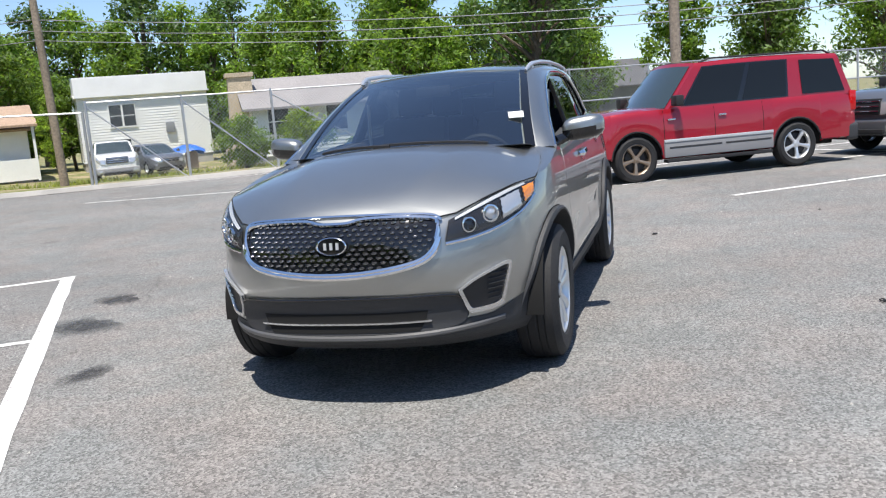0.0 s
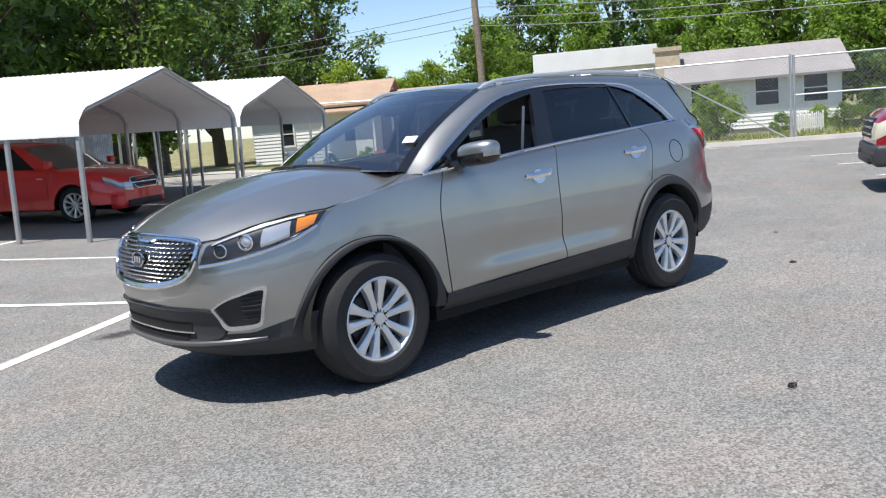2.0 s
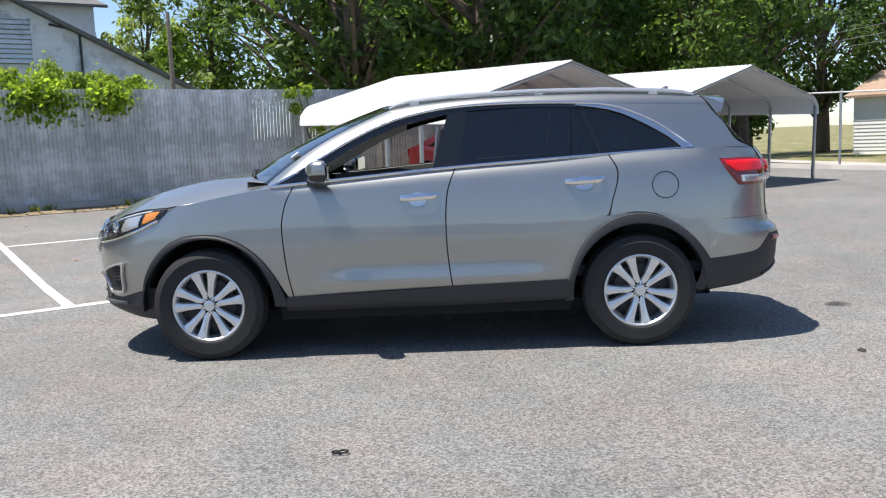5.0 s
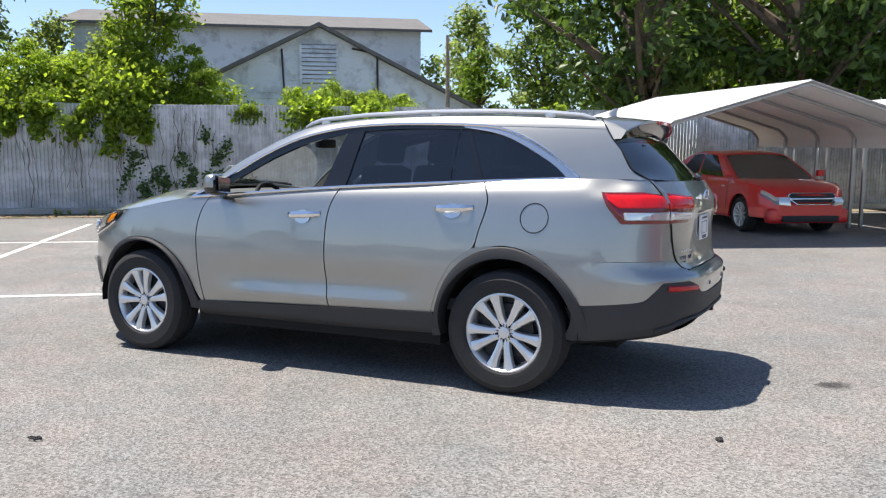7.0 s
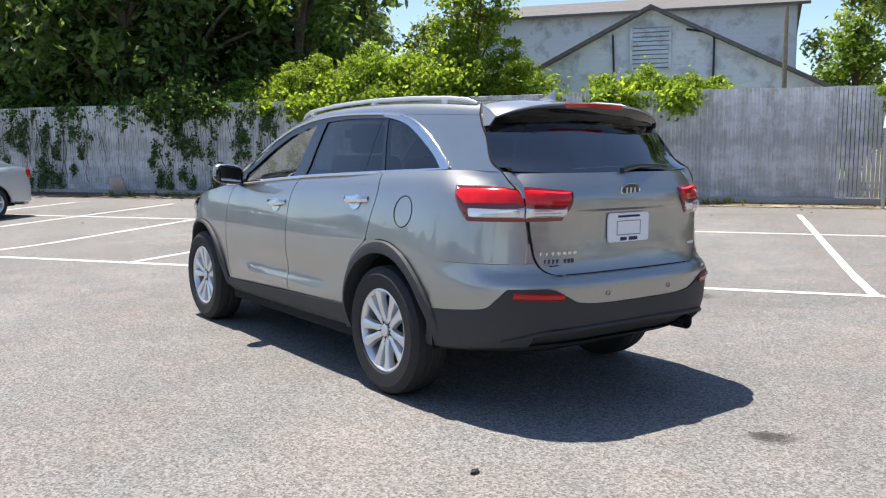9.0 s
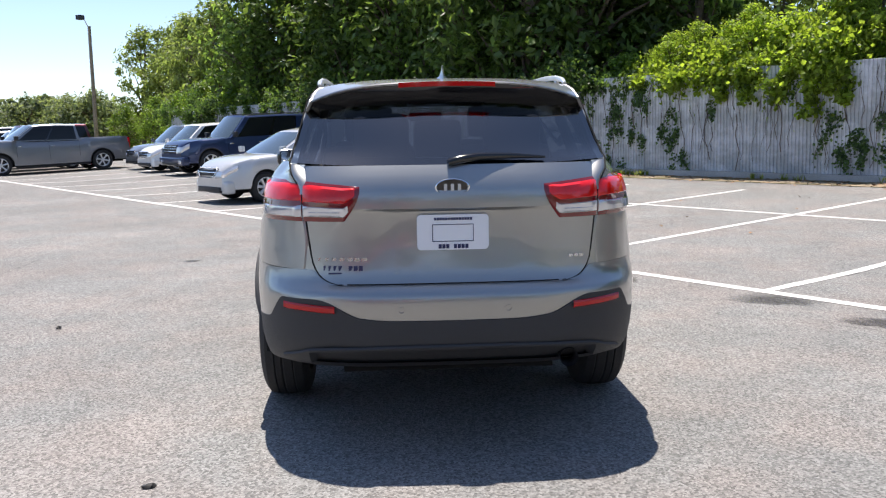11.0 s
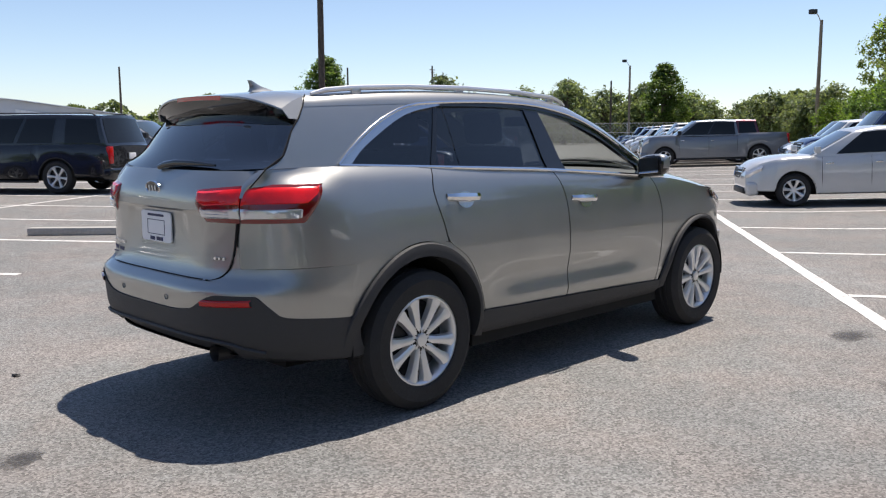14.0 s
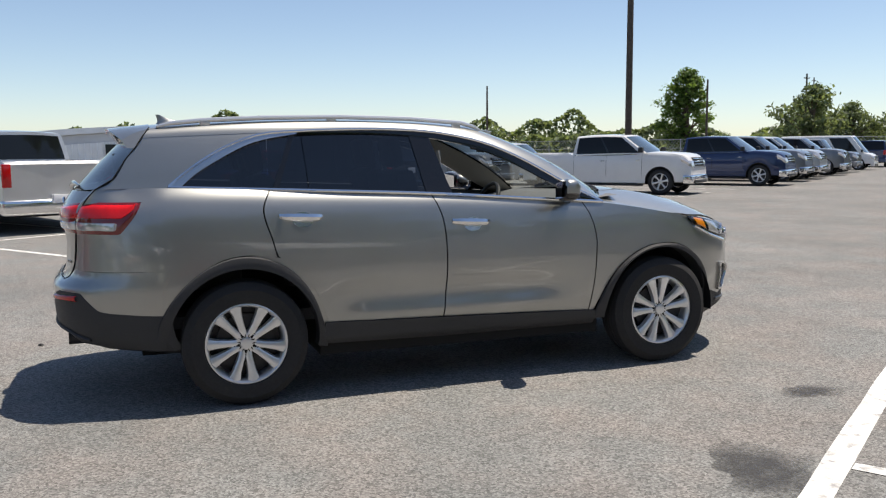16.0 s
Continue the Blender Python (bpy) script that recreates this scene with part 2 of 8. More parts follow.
# ---- building helpers ----
class G:
    """Vertices and faces of one mesh in the making."""

    def __init__(self):
        self.v, self.f = [], []

    def add(self, vs, fs):
        n = len(self.v)
        self.v += [tuple(p) for p in vs]
        self.f += [tuple(n + i for i in f) for f in fs]
        return self

    def box(self, x0, y0, z0, x1, y1, z1, bevel=0.0):
        if bevel <= 0:
            vs = [(x, y, z) for z in (z0, z1) for y in (y0, y1) for x in (x0, x1)]
            return self.add(vs, [(0, 2, 3, 1), (4, 5, 7, 6), (0, 1, 5, 4), (2, 6, 7, 3), (0, 4, 6, 2), (1, 3, 7, 5)])
        bm = bmesh.new()
        bmesh.ops.create_cube(bm, size=1.0)
        for vv in bm.verts:
            vv.co = ((x0 + x1) / 2 + vv.co.x * (x1 - x0), (y0 + y1) / 2 + vv.co.y * (y1 - y0), (z0 + z1) / 2 + vv.co.z * (z1 - z0))
        bmesh.ops.bevel(bm, geom=bm.edges[:], offset=bevel, segments=2, profile=0.6, affect="EDGES")
        self.bm(bm)
        return self

    def bm(self, bm):
        bm.verts.index_update()
        self.add([tuple(p.co) for p in bm.verts], [[q.index for q in f.verts] for f in bm.faces])
        bm.free()

    def grid(self, rows, close=False, flip=False):
        """A sheet through rows of points, all of one length."""
        n, m = len(rows), len(rows[0])
        fs = []
        for i in range(n - 1):
            for j in range(m if close else m - 1):
                k = (j + 1) % m
                q = (i * m + j, i * m + k, (i + 1) * m + k, (i + 1) * m + j)
                fs.append(q[::-1] if flip else q)
        return self.add([p for r in rows for p in r], fs)

    def tube(self, pts, r, n=8, caps=True):
        """A round tube along points; r a number or one per point."""
        pts = [Vector(p) for p in pts]
        rs = r if isinstance(r, (list, tuple)) else [r] * len(pts)
        rows = []
        up = Vector((0, 0, 1))
        for i, p in enumerate(pts):
            t = (pts[min(i + 1, len(pts) - 1)] - pts[max(i - 1, 0)]).normalized()
            a = t.cross(up if abs(t.z) < 0.95 else Vector((1, 0, 0))).normalized()
            b = t.cross(a)
            rows.append([p + (a * math.cos(2 * math.pi * k / n) + b * math.sin(2 * math.pi * k / n)) * rs[i] for k in range(n)])
        base = len(self.v)
        self.grid(rows, close=True)
        if caps:
            self.f.append(tuple(base + k for k in range(n)))
            last = base + (len(rows) - 1) * n
            self.f.append(tuple(last + n - 1 - k for k in range(n)))
        return self

    def lathe(self, prof, n=32, axis="y", at=(0, 0, 0)):
        """A profile of (radius, offset) spun about an axis through at."""
        rows = []
        for r, o in prof:
            row = []
            for k in range(n):
                a = 2 * math.pi * k / n
                c, s = r * math.cos(a), r * math.sin(a)
                p = (c, o, s) if axis == "y" else ((c, s, o) if axis == "z" else (o, c, s))
                row.append((p[0] + at[0], p[1] + at[1], p[2] + at[2]))
            rows.append(row)
        return self.grid(rows, close=True)

    def moved(self, m):
        self.v = [tuple(m @ Vector(p)) for p in self.v]
        return self


def part(name, g, material, parent=None, label="", smooth=True, angle=38):
    """Links what g holds as one mesh, as a thing or under one."""
    me = bpy.data.meshes.new(name)
    me.from_pydata(g.v, [], g.f)
    me.update()
    if smooth:
        me.polygons.foreach_set("use_smooth", [True] * len(me.polygons))
        me.set_sharp_from_angle(angle=radians(angle))
    me.materials.append(MATS[material] if isinstance(material, str) else material)
    ob = new(name, me)
    if parent:
        ob.parent = parent
    if label:
        ob["label"] = label
    return ob


def shared(name, me, parent, m=None):
    """One more object on a mesh that is there already."""
    ob = new(name, me)
    ob.parent = parent
    if m is not None:
        ob.matrix_local = m
    return ob


def thing(name, label, category, m=None, group=""):
    ob = new(name)
    ob.empty_display_size = 0.2
    if m is not None:
        ob.matrix_world = m
    return tagged(ob, label, category, group)


def lerp(a, b, t):
    return a + (b - a) * t


def curve(knots, x):
    """Smooth interpolation through (x, value) knots, held flat outside."""
    if x <= knots[0][0]:
        return knots[0][1]
    if x >= knots[-1][0]:
        return knots[-1][1]
    for i in range(len(knots) - 1):
        (x0, y0), (x1, y1) = knots[i], knots[i + 1]
        if x <= x1:
            def slope(k):
                if k <= 0 or k >= len(knots) - 1:
                    j = 0 if k <= 0 else len(knots) - 2
                    return (knots[j + 1][1] - knots[j][1]) / (knots[j + 1][0] - knots[j][0])
                s0 = (knots[k][1] - knots[k - 1][1]) / (knots[k][0] - knots[k - 1][0])
                s1 = (knots[k + 1][1] - knots[k][1]) / (knots[k + 1][0] - knots[k][0])
                return 0.0 if s0 * s1 <= 0 else 2 * s0 * s1 / (s0 + s1)
            h = x1 - x0
            t = (x - x0) / h
            return ((2 * t ** 3 - 3 * t * t + 1) * y0 + (t ** 3 - 2 * t * t + t) * h * slope(i)
                    + (3 * t * t - 2 * t ** 3) * y1 + (t ** 3 - t * t) * h * slope(i + 1))


# the lot's own axes: u along the aisle, d from the aisle's painted edge towards the wall
LOT = Vector((2.15, -1.98, 0))
UX, DX = Vector((0.814, 0.581, 0)), Vector((0.581, -0.814, 0))
ALONG = math.degrees(math.atan2(0.581, 0.814))


def rise(d):
    return 0.03 * min(max(0.0, d - 1.5), 9.5)


def fall(u):
    """The yards beyond the gate lie lower than the lot."""
    return -min(0.5, 0.05 * max(0.0, -26.0 - u))


def yard(x, y):
    return fall((Vector((x, y, 0)) - LOT).dot(UX))


def lot(u, d, z=0.0):
    p = LOT + UX * u + DX * d
    return Vector((p.x, p.y, z + rise(d) + fall(u)))


def lot_pose(u, d, turn=0.0, z=0.0):
    """A pose on the lot's surface whose x points along the aisle, then turned."""
    p = lot(u, d, z)
    tilt = -math.degrees(math.atan(0.03)) if 1.5 < d < 11 else 0.0
    return Matrix.Translation(p) @ pose(0, 0, 0, 0, 0, ALONG) @ pose(0, 0, 0, tilt, 0, 0) @ pose(0, 0, 0, 0, 0, turn)

# ---- ground ----
def ground_sheet(name, u0, u1, ds, lift, material, label, category, nu=24, us=None):
    g = G()
    us = us or [lerp(u0, u1, i / nu) for i in range(nu + 1)]
    g.grid([[lot(u, d, lift) for u in us] for d in ds], flip=True)
    return tagged(part(name, g, material, smooth=False), label, category, kind="structure")


ground_sheet("ground", -900, 900, [-900, -40, 1.5, 6, 11, 14, 900], -0.06, "grass_soil", "dry grass and bare soil round the car park", "ground", us=[-900, -300, -80, -50, -36, -31, -26, 0, 60, 150, 400, 900])
ground_sheet("pavement", -20.6, 150, [-120, -40, -8, 1.5, 4, 7, 9.6], 0.0, "asphalt", "worn grey asphalt of the car park with pale grit", "pavement", 40)
ground_sheet("footpath", -23.6, -22.2, [-60, -20, 1.5, 7, 11, 40], -0.03, "concrete", "pale concrete footpath beyond the gate", "path", 2)
ground_sheet("verge", -14, 60, [9.6, 10.0, 10.45], 0.012, "dirt", "strip of dirt and dead leaves along the wall", "ground", 60)


def painted_line(u0, d0, u1, d1, w=0.10):
    g = G()
    n = max(2, int(math.hypot(u1 - u0, d1 - d0) / 0.5))
    ln = math.hypot(u1 - u0, d1 - d0)
    nu, nd = -(d1 - d0) / ln * w / 2, (u1 - u0) / ln * w / 2
    rows = []
    for i in range(n + 1):
        t = i / n
        u, d = lerp(u0, u1, t), lerp(d0, d1, t)
        j = 0.006 * math.sin(i * 2.7 + u0 * 3) + 0.004 * math.sin(i * 5.1 + d0)
        k = 1 + 0.06 * math.sin(i * 3.3 + u0)
        rows.append([lot(u - nu * k + nu * j * 8, d - nd * k + nd * j * 8, 0.004), lot(u + nu * k, d + nd * k, 0.004)])
    g.grid(rows)
    ob = part("painted_line", g, "line_paint", smooth=False)
    return tagged(ob, "worn white painted line on the asphalt", "road marking", "parking bay lines", kind="structure")


painted_line(-4.36, 0.06, 30, 0.06, 0.13)
painted_line(30, 0.06, 66, 0.0, 0.13)
painted_line(-6.2, 5.2, 40, 5.3)
for k in range(-1, 14):
    u = -1.42 + 2.77 * k if k >= 0 else -4.28
    lean = -0.16 if k >= 0 else 0.12
    painted_line(u, 0.13, u + lean, 5.15)
    if k < 9:
        painted_line(u + lean, 5.3, u + lean * 1.6, 8.2)
for k in range(14, 24):
    painted_line(-1.42 + 2.77 * k, 0.13, -1.55 + 2.77 * k, 5.2)
for k in range(-6, 24):
    u = 1.35 + 2.62 * k
    painted_line(u, -7.8, u, -13.3)
    painted_line(u, -13.45, u, -18.6)
painted_line(-14.5, -13.4, 63, -13.4)
painted_line(-20.0, -0.6, -20.0, -7.0)
painted_line(-15.5, 0.4, -13.6, -3.6)

# ---- corrugated wall on a concrete foot ----
WALL_D = 10.65
wall = tagged(new("wall_long"), "tall weathered grey fence wall of ribbed metal sheets on a concrete foot", "wall", kind="structure")


def wall_sheet_mesh():
    g = G()
    n = 15
    rows = [[], []]
    for i in range(n):
        x = i * 0.0815
        for dx, y in ((0.0, 0.0), (0.028, 0.0), (0.036, -0.022), (0.070, -0.022), (0.078, 0.0)):
            for r, z in zip(rows, (0.0, 2.28)):
                r.append((x + dx, y, z))
    g.grid(rows, flip=False)
    ob = part("metal_sheet", g, "wall_metal", wall, smooth=False)
    return ob


sheet = wall_sheet_mesh()
sheet_me = sheet.data
g = G()
for i in range(15):
    x = i * 0.0815 + 0.004
    g.add([(x, 0, 0), (x + .069, -.008, 0), (x + .069, -.008, 2.28), (x, 0, 2.28)], [(0, 1, 2, 3)])
slat_first = part("slat_panel", g, "wall_metal", wall, smooth=False)
slat_me = slat_first.data
slat_first.matrix_local = lot_pose(-6 * 15 * 0.0815, WALL_D, 0, 0.10)
wall_rng = random.Random(4)
SHEET_W = 15 * 0.0815
for k in range(-14, 31):
    u = k * SHEET_W
    m = lot_pose(u, WALL_D, 0, 0.10 + wall_rng.uniform(-0.015, 0.015)) @ pose(0, 0, 0, wall_rng.uniform(-0.4, 0.4), wall_rng.uniform(-0.15, 0.15), 0)
    if k == -6:
        continue
    if -9 <= k <= -5:
        # slats with narrow gaps, through which what lies behind shows
        shared("slat_panel", slat_me, wall, m)
    elif k == -14:
        sheet.matrix_local = m
    else:
        shared("metal_sheet", sheet_me, wall, m)
g = G()
g.grid([[lot(u, WALL_D + dd, zz) for u in range(-18, 40, 2)] for dd, zz in ((-0.16, 0.0), (-0.15, 0.13), (0.12, 0.13), (0.12, -0.1))], flip=True)
part("concrete_foot", g, "concrete", wall, "stained concrete foot of the wall")
g = G()
for k in range(-6, 16):
    g.tube([lot(k * 2.44, WALL_D + 0.08, 0.0), lot(k * 2.44, WALL_D + 0.08, 2.4)], 0.03, 6)
part("posts", g, "galvanised", wall)["kind"] = "stuff"
g = G()
g.tube([lot(u, WALL_D + 0.03, 2.36 + 0.01 * math.sin(u)) for u in range(-17, 39, 3)], 0.022, 6)
part("top_rail", g, "galvanised", wall)


# ---- carports ----
def carport(u, d, name="carport"):
    """White sheet-metal carport on thin legs, open at the front: its ridge runs away from the aisle."""
    W, LEN, EAVE, RIDGE = 2.55, 6.1, 1.72, 2.63
    root = thing(name, "white ribbed sheet-metal carport on thin galvanised legs", "carport", lot_pose(u, d), "carports")

    def roof_z(y):
        a = abs(y)
        if a > W - 0.35:
            t = (a - (W - 0.35)) / 0.35
            return EAVE + 0.28 - 0.28 * t * t
        return lerp(RIDGE, EAVE + 0.28, a / (W - 0.35))

    def prof(off):
        pts = []
        for s in (-1, 1):
            seq = [2.56, 2.53, 2.48, 2.40, 2.30, 2.20, 1.8, 1.2, 0.6, 0.03]
            if s > 0:
                seq = [0.0] + seq[::-1]
            for a in seq:
                pts.append((s * min(a, W), roof_z(min(a, W)) - (0.16 if a > 2.55 else 0) + off))
        return pts
    # ribbed roof sheets, each one 0.9 m of the length
    g0 = G()
    rows = []
    for i in range(10):
        for dx, dz in ((0.0, 0.0), (0.05, 0.0), (0.055, 0.018), (0.075, 0.018), (0.08, 0.0)):
            x = -i * 0.1 - dx
            rows.append([(y, x, z + dz) for y, z in prof(0.0)])
    g0.grid(rows, flip=True)
    rows = [[(y, -0.0, z - 0.012) for y, z in prof(0)], [(y, -1.0, z - 0.012) for y, z in prof(0)]]
    g0.grid(rows)
    s0 = part("roof_sheet", g0, "sheet_white", root)
    for k in range(1, 6):
        shared("roof_sheet", s0.data, root, Matrix.Translation((0, -k * 1.0, 0.002 * (k % 2))))
    last = shared("roof_sheet", s0.data, root, Matrix.Translation((0, -5.12, -0.004)))
    last["label"] = "last roof sheet with a worn edge"
    for k in range(6):
        y = -0.06 - k * (LEN - 0.14) / 5
        g = G()
        inner = [(s * a, y, roof_z(a) - 0.05) for s, seq in ((-1, (2.5, 2.42, 2.32, 2.2, 1.2)), (1, (1.2, 2.2, 2.32, 2.42, 2.5))) for a in seq]
        inner.insert(5, (0, y, RIDGE - 0.05))
        g.tube(inner, 0.03, 6)
        part("roof_bow", g, "galvanised", root)
        for s in (-1, 1):
            g = G()
            g.box(s * 2.5 - 0.03, y - 0.03, -0.02, s * 2.5 + 0.03, y + 0.03, EAVE + 0.02, 0.006)
            part("leg", g, "galvanised", root)
    return root


carport(-8.15, 3.62)
carport(-13.4, 3.62)


# ---- chain-link fences and gate ----
def chain_link(p0, p1, z0, z1, cell=0.11, wire=0.003):
    """Diamond wire mesh between two uprights."""
    g = G()
    p0, p1 = Vector(p0), Vector(p1)
    ln = (p1 - p0).length
    ax = (p1 - p0) / ln
    h = z1 - z0
    side = Vector((-ax.y, ax.x, 0)) * wire
    n = int((ln + h) / cell)
    for k in range(n):
        s = k * cell
        for sgn in (1, -1):
            a0, b0 = s - h, 0.0
            lo, hi = max(a0, 0.0), min(s, ln)
            if hi <= lo:
                continue
            za, zb = lo - a0, hi - a0
            if sgn < 0:
                q0, q1 = p0 + ax * lo + Vector((0, 0, z1 - za)), p0 + ax * hi + Vector((0, 0, z1 - zb))
            else:
                q0, q1 = p0 + ax * lo + Vector((0, 0, z0 + za)), p0 + ax * hi + Vector((0, 0, z0 + zb))
            up = Vector((0, 0, wire * 1.3))
            g.add([q0 - up, q0 + side, q0 + up, q1 - up, q1 + side, q1 + up], [(0, 1, 4, 3), (1, 2, 5, 4), (2, 0, 3, 5)])
    return g


def fence(name, pts, h, label, mesh=True, mid=False, gap=2.6, brace=False, cell=0.11, wire=0.003):
    root = thing(name, label, "fence")
    for (a, b) in zip(pts[:-1], pts[1:]):
        a, b = Vector(a), Vector(b)
        n = max(1, round((b - a).length / gap))
        for i in range(n + 1):
            if i == n and b != Vector(pts[-1]):
                continue
            p = a.lerp(b, i / n)
            g = G()
            g.tube([p + Vector((0, 0, -0.1)), p + Vector((0, 0, h + 0.05))], 0.04, 8)
            part("post", g, "galvanised", root)
        for z in ([h] + ([h * 0.55] if mid else [])):
            g = G()
            g.tube([a + Vector((0, 0, z)), b + Vector((0, 0, z))], 0.027, 6)
            part("rail", g, "galvanised", root)
        if brace:
            for i in range(n):
                g = G()
                g.tube([a.lerp(b, i / n) + Vector((0, 0, h - 0.1)), a.lerp(b, (i + .97) / n) + Vector((0, 0, 0.1))], 0.022, 6)
                part("brace", g, "galvanised", root)
        if mesh:
            part("wire_mesh", chain_link(a, b, 0.05, h, cell, wire), "galvanised", root, smooth=False)["kind"] = "stuff"
    return root


fence("sliding_gate", [lot(-20.75, 0.3), lot(-20.87, -4.8), lot(-20.87, -8.5)], 2.38, "long chain-link sliding gate with diagonal braces", gap=2.55, brace=True)
fence("side_fence", [lot(-20.9, 11.5), lot(-20.8, 0.4)], 2.12, "bare fence posts with a single top rail", mesh=False, gap=5.5)
fence("boundary_fence", [lot(-20.9, -8.6), lot(-20.6, -42)], 2.35, "galvanised chain-link fence along the lot", mid=True, gap=3.0)
fence("far_fence", [lot(97, -75), lot(92, 8)], 2.3, "distant chain-link fence at the end of the lot", mesh=True, gap=6, mid=True, cell=0.42, wire=0.011)

g = G()
g.grid([[lot(u + (0.5 * (d > 2)) * (d - 2) * 0.5, d, z) for d in (14, 9, 5, 2, -2, -6, -12, -20, -40)] for u, z in ((-20.55, 0.0), (-20.6, 0.12), (-20.85, 0.12), (-20.9, -0.05))], flip=False)
tagged(part("kerb", g, "concrete"), "pale worn concrete kerb at the lot's edge", "kerb", kind="structure")


# ---- houses ----
def sash(parent, m, w, h, frame_material="siding_white"):
    g = G()
    for x0, x1, z0, z1 in ((-w / 2 - .06, w / 2 + .06, -.08, 0), (-w / 2 - .06, w / 2 + .06, h, h + .07), (-w / 2 - .06, -w / 2, 0, h), (w / 2, w / 2 + .06, 0, h), (-w / 2, w / 2, h / 2 - .02, h / 2 + .02)):
        g.box(x0, -0.05, z0, x1, 0.03, z1)
    fr = part("window", g.moved(m), frame_material, parent)
    g = G()
    g.box(-w / 2, -0.02, 0, w / 2, 0.0, h)
    part("pane", g.moved(m), "window_dark", fr)


def siding(w, h, m, rise_h=0.0, step=0.16):
    """Lapped boards over a wall w wide and h high that faces -y, with a gable rise_h high on top."""
    rows = []
    for top, base, taper in ((h, 0.0, False), (rise_h, h, True)):
        n = int(top / step)
        for i in range(n + 1 if top else 0):
            z, k = i * top / n, (1 - i / n if taper else 1.0)
            if i or taper:
                rows.append([(-w / 2 * k, -0.004, base + z), (w / 2 * k, -0.004, base + z)])
            if i < n:
                rows.append([(-w / 2 * k, -0.028, base + z), (w / 2 * k, -0.028, base + z)])
    return G().grid(rows).moved(m)


def house_base(name, label, m, w, depth, h, rise_h, wall_material, roof_material, over=0.45, gable_front=False, root=None, x=0.0):
    """A box with lapped boards, a low foundation and a pitched roof; its front faces -y. With a root it is a wing at x."""
    root = root or thing(name, label, "house", m)
    side = Matrix.Translation((x, 0, 0))
    part("foundation", G().box(-w / 2 + .03, -depth / 2 + .03, -.9, w / 2 - .03, depth / 2 - .03, .01).moved(side), "concrete", root, smooth=False)
    for ang, ww, dd in ((0, w, depth), (90, depth, w), (180, w, depth), (270, depth, w)):
        at = side @ pose(0, 0, 0, 0, 0, ang) @ Matrix.Translation((0, -dd / 2, 0))
        g = siding(ww, h, at, rise_h if (ang % 180 == 0) == gable_front else 0.0)
        part("wall", g, wall_material, root, smooth=False)
    g = G()
    a, b = (depth, w) if gable_front else (w, depth)
    k = rise_h / (b / 2)
    rows = []
    for y, z in ((-b / 2 - over, h - over * k - .10), (-b / 2 - over, h - over * k), (0, h + rise_h), (b / 2 + over, h - over * k), (b / 2 + over, h - over * k - .10), (0, h + rise_h - .1), (-b / 2 - over, h - over * k - .10)):
        rows.append([(-a / 2 - over, y, z + .06), (a / 2 + over, y, z + .06)])
    g.grid(rows)
    g.add([r[0] for r in rows[:6]], [(0, 1, 2, 5), (2, 3, 4, 5)])
    g.add([r[1] for r in rows[:6]], [(5, 2, 1, 0), (5, 4, 3, 2)])
    if gable_front:
        g.moved(pose(0, 0, 0, 0, 0, 90))
    g.moved(side)
    part("roof", g, roof_material, root, smooth=False)
    return root


def facing(x, y, turn, z=0.0):
    return pose(x, y, z, 0, 0, turn)


# low bungalow behind the gate: a low wing with the porch, a higher wing beside it
bung = house_base("bungalow", "low white-sided bungalow with a tan shingle roof and shaded porch", facing(-29.81, -37.61, 133.5, -0.27) @ Matrix.Diagonal((1.2, 1.2, 1.2, 1)), 4.85, 7.5, 2.12, 1.0, "siding_white", "shingle_tan", over=0.42, x=2.43)
house_base("", "", None, 6.3, 7.5, 2.58, 1.12, "siding_white", "shingle_tan", over=0.30, root=bung, x=-3.16)
for x, z, w, h in ((-1.6, .82, .50, 1.13), (3.16, .85, .58, 1.01), (-4.6, .82, .55, 1.1)):
    sash(bung, Matrix.Translation((x, -3.78, z)), w, h)
part("porch_wall", G().box(-.05, -3.83, .25, 1.52, -3.785, 2.05), "siding_old", bung, "grey porch wall round the door", smooth=False)
g = G()
g.grid([[(x, y, z) for x in (-2.95, 5.25)] for y, z in ((-4.55, 2.13), (-4.55, 2.22), (-3.55, 2.50), (-3.55, 2.40), (-4.55, 2.13))], flip=True)
part("porch_roof", g, "shingle_tan", bung, "tan shingle roof over the porch", smooth=False)
for x in (-2.8, -.35, 1.75, 5.05):
    part("porch_post", G().box(x - .05, -4.40, -.1, x + .05, -4.30, 2.16), "siding_white", bung)
for x0, x1 in ((-1.25, -.45), (1.60, 2.2), (3.1, 5.0)):
    part("porch_rail", G().box(x0, -4.38, -.05, x1, -4.32, .82), "siding_white", bung, "low white boarded porch rail", smooth=False)
bd = part("door", G().box(.56, -3.90, .30, 1.34, -3.835, 1.93, .01), "trim_dark", bung, "dark storm door with pale lattice")
for x in (.50, 1.40):
    part("door_frame", G().box(x - .05, -3.93, .28, x + .05, -3.84, 1.98), "siding_white", bd)
for k in range(-5, 13):
    for s in (1, -1):
        a0 = 0.36 + k * 0.13
        lo, hi = max(a0, 0.36), min(a0 + 0.62, 1.86)
        if hi > lo:
            xa, xb = (lo - a0), (hi - a0)
            part("lattice_strip", G().tube([(.64 + (xa if s > 0 else .62 - xa), -3.91, lo), (.64 + (xb if s > 0 else .62 - xb), -3.91, hi)], 0.012, 4), "siding_white", bd)
for k in range(3):
    part("step", G().box(-.35, -4.35 - 0.28 * (3 - k), -0.3, 1.45, -3.82, 0.02 + 0.115 * k, 0.01), "brick_red", bung, "red brick front step")

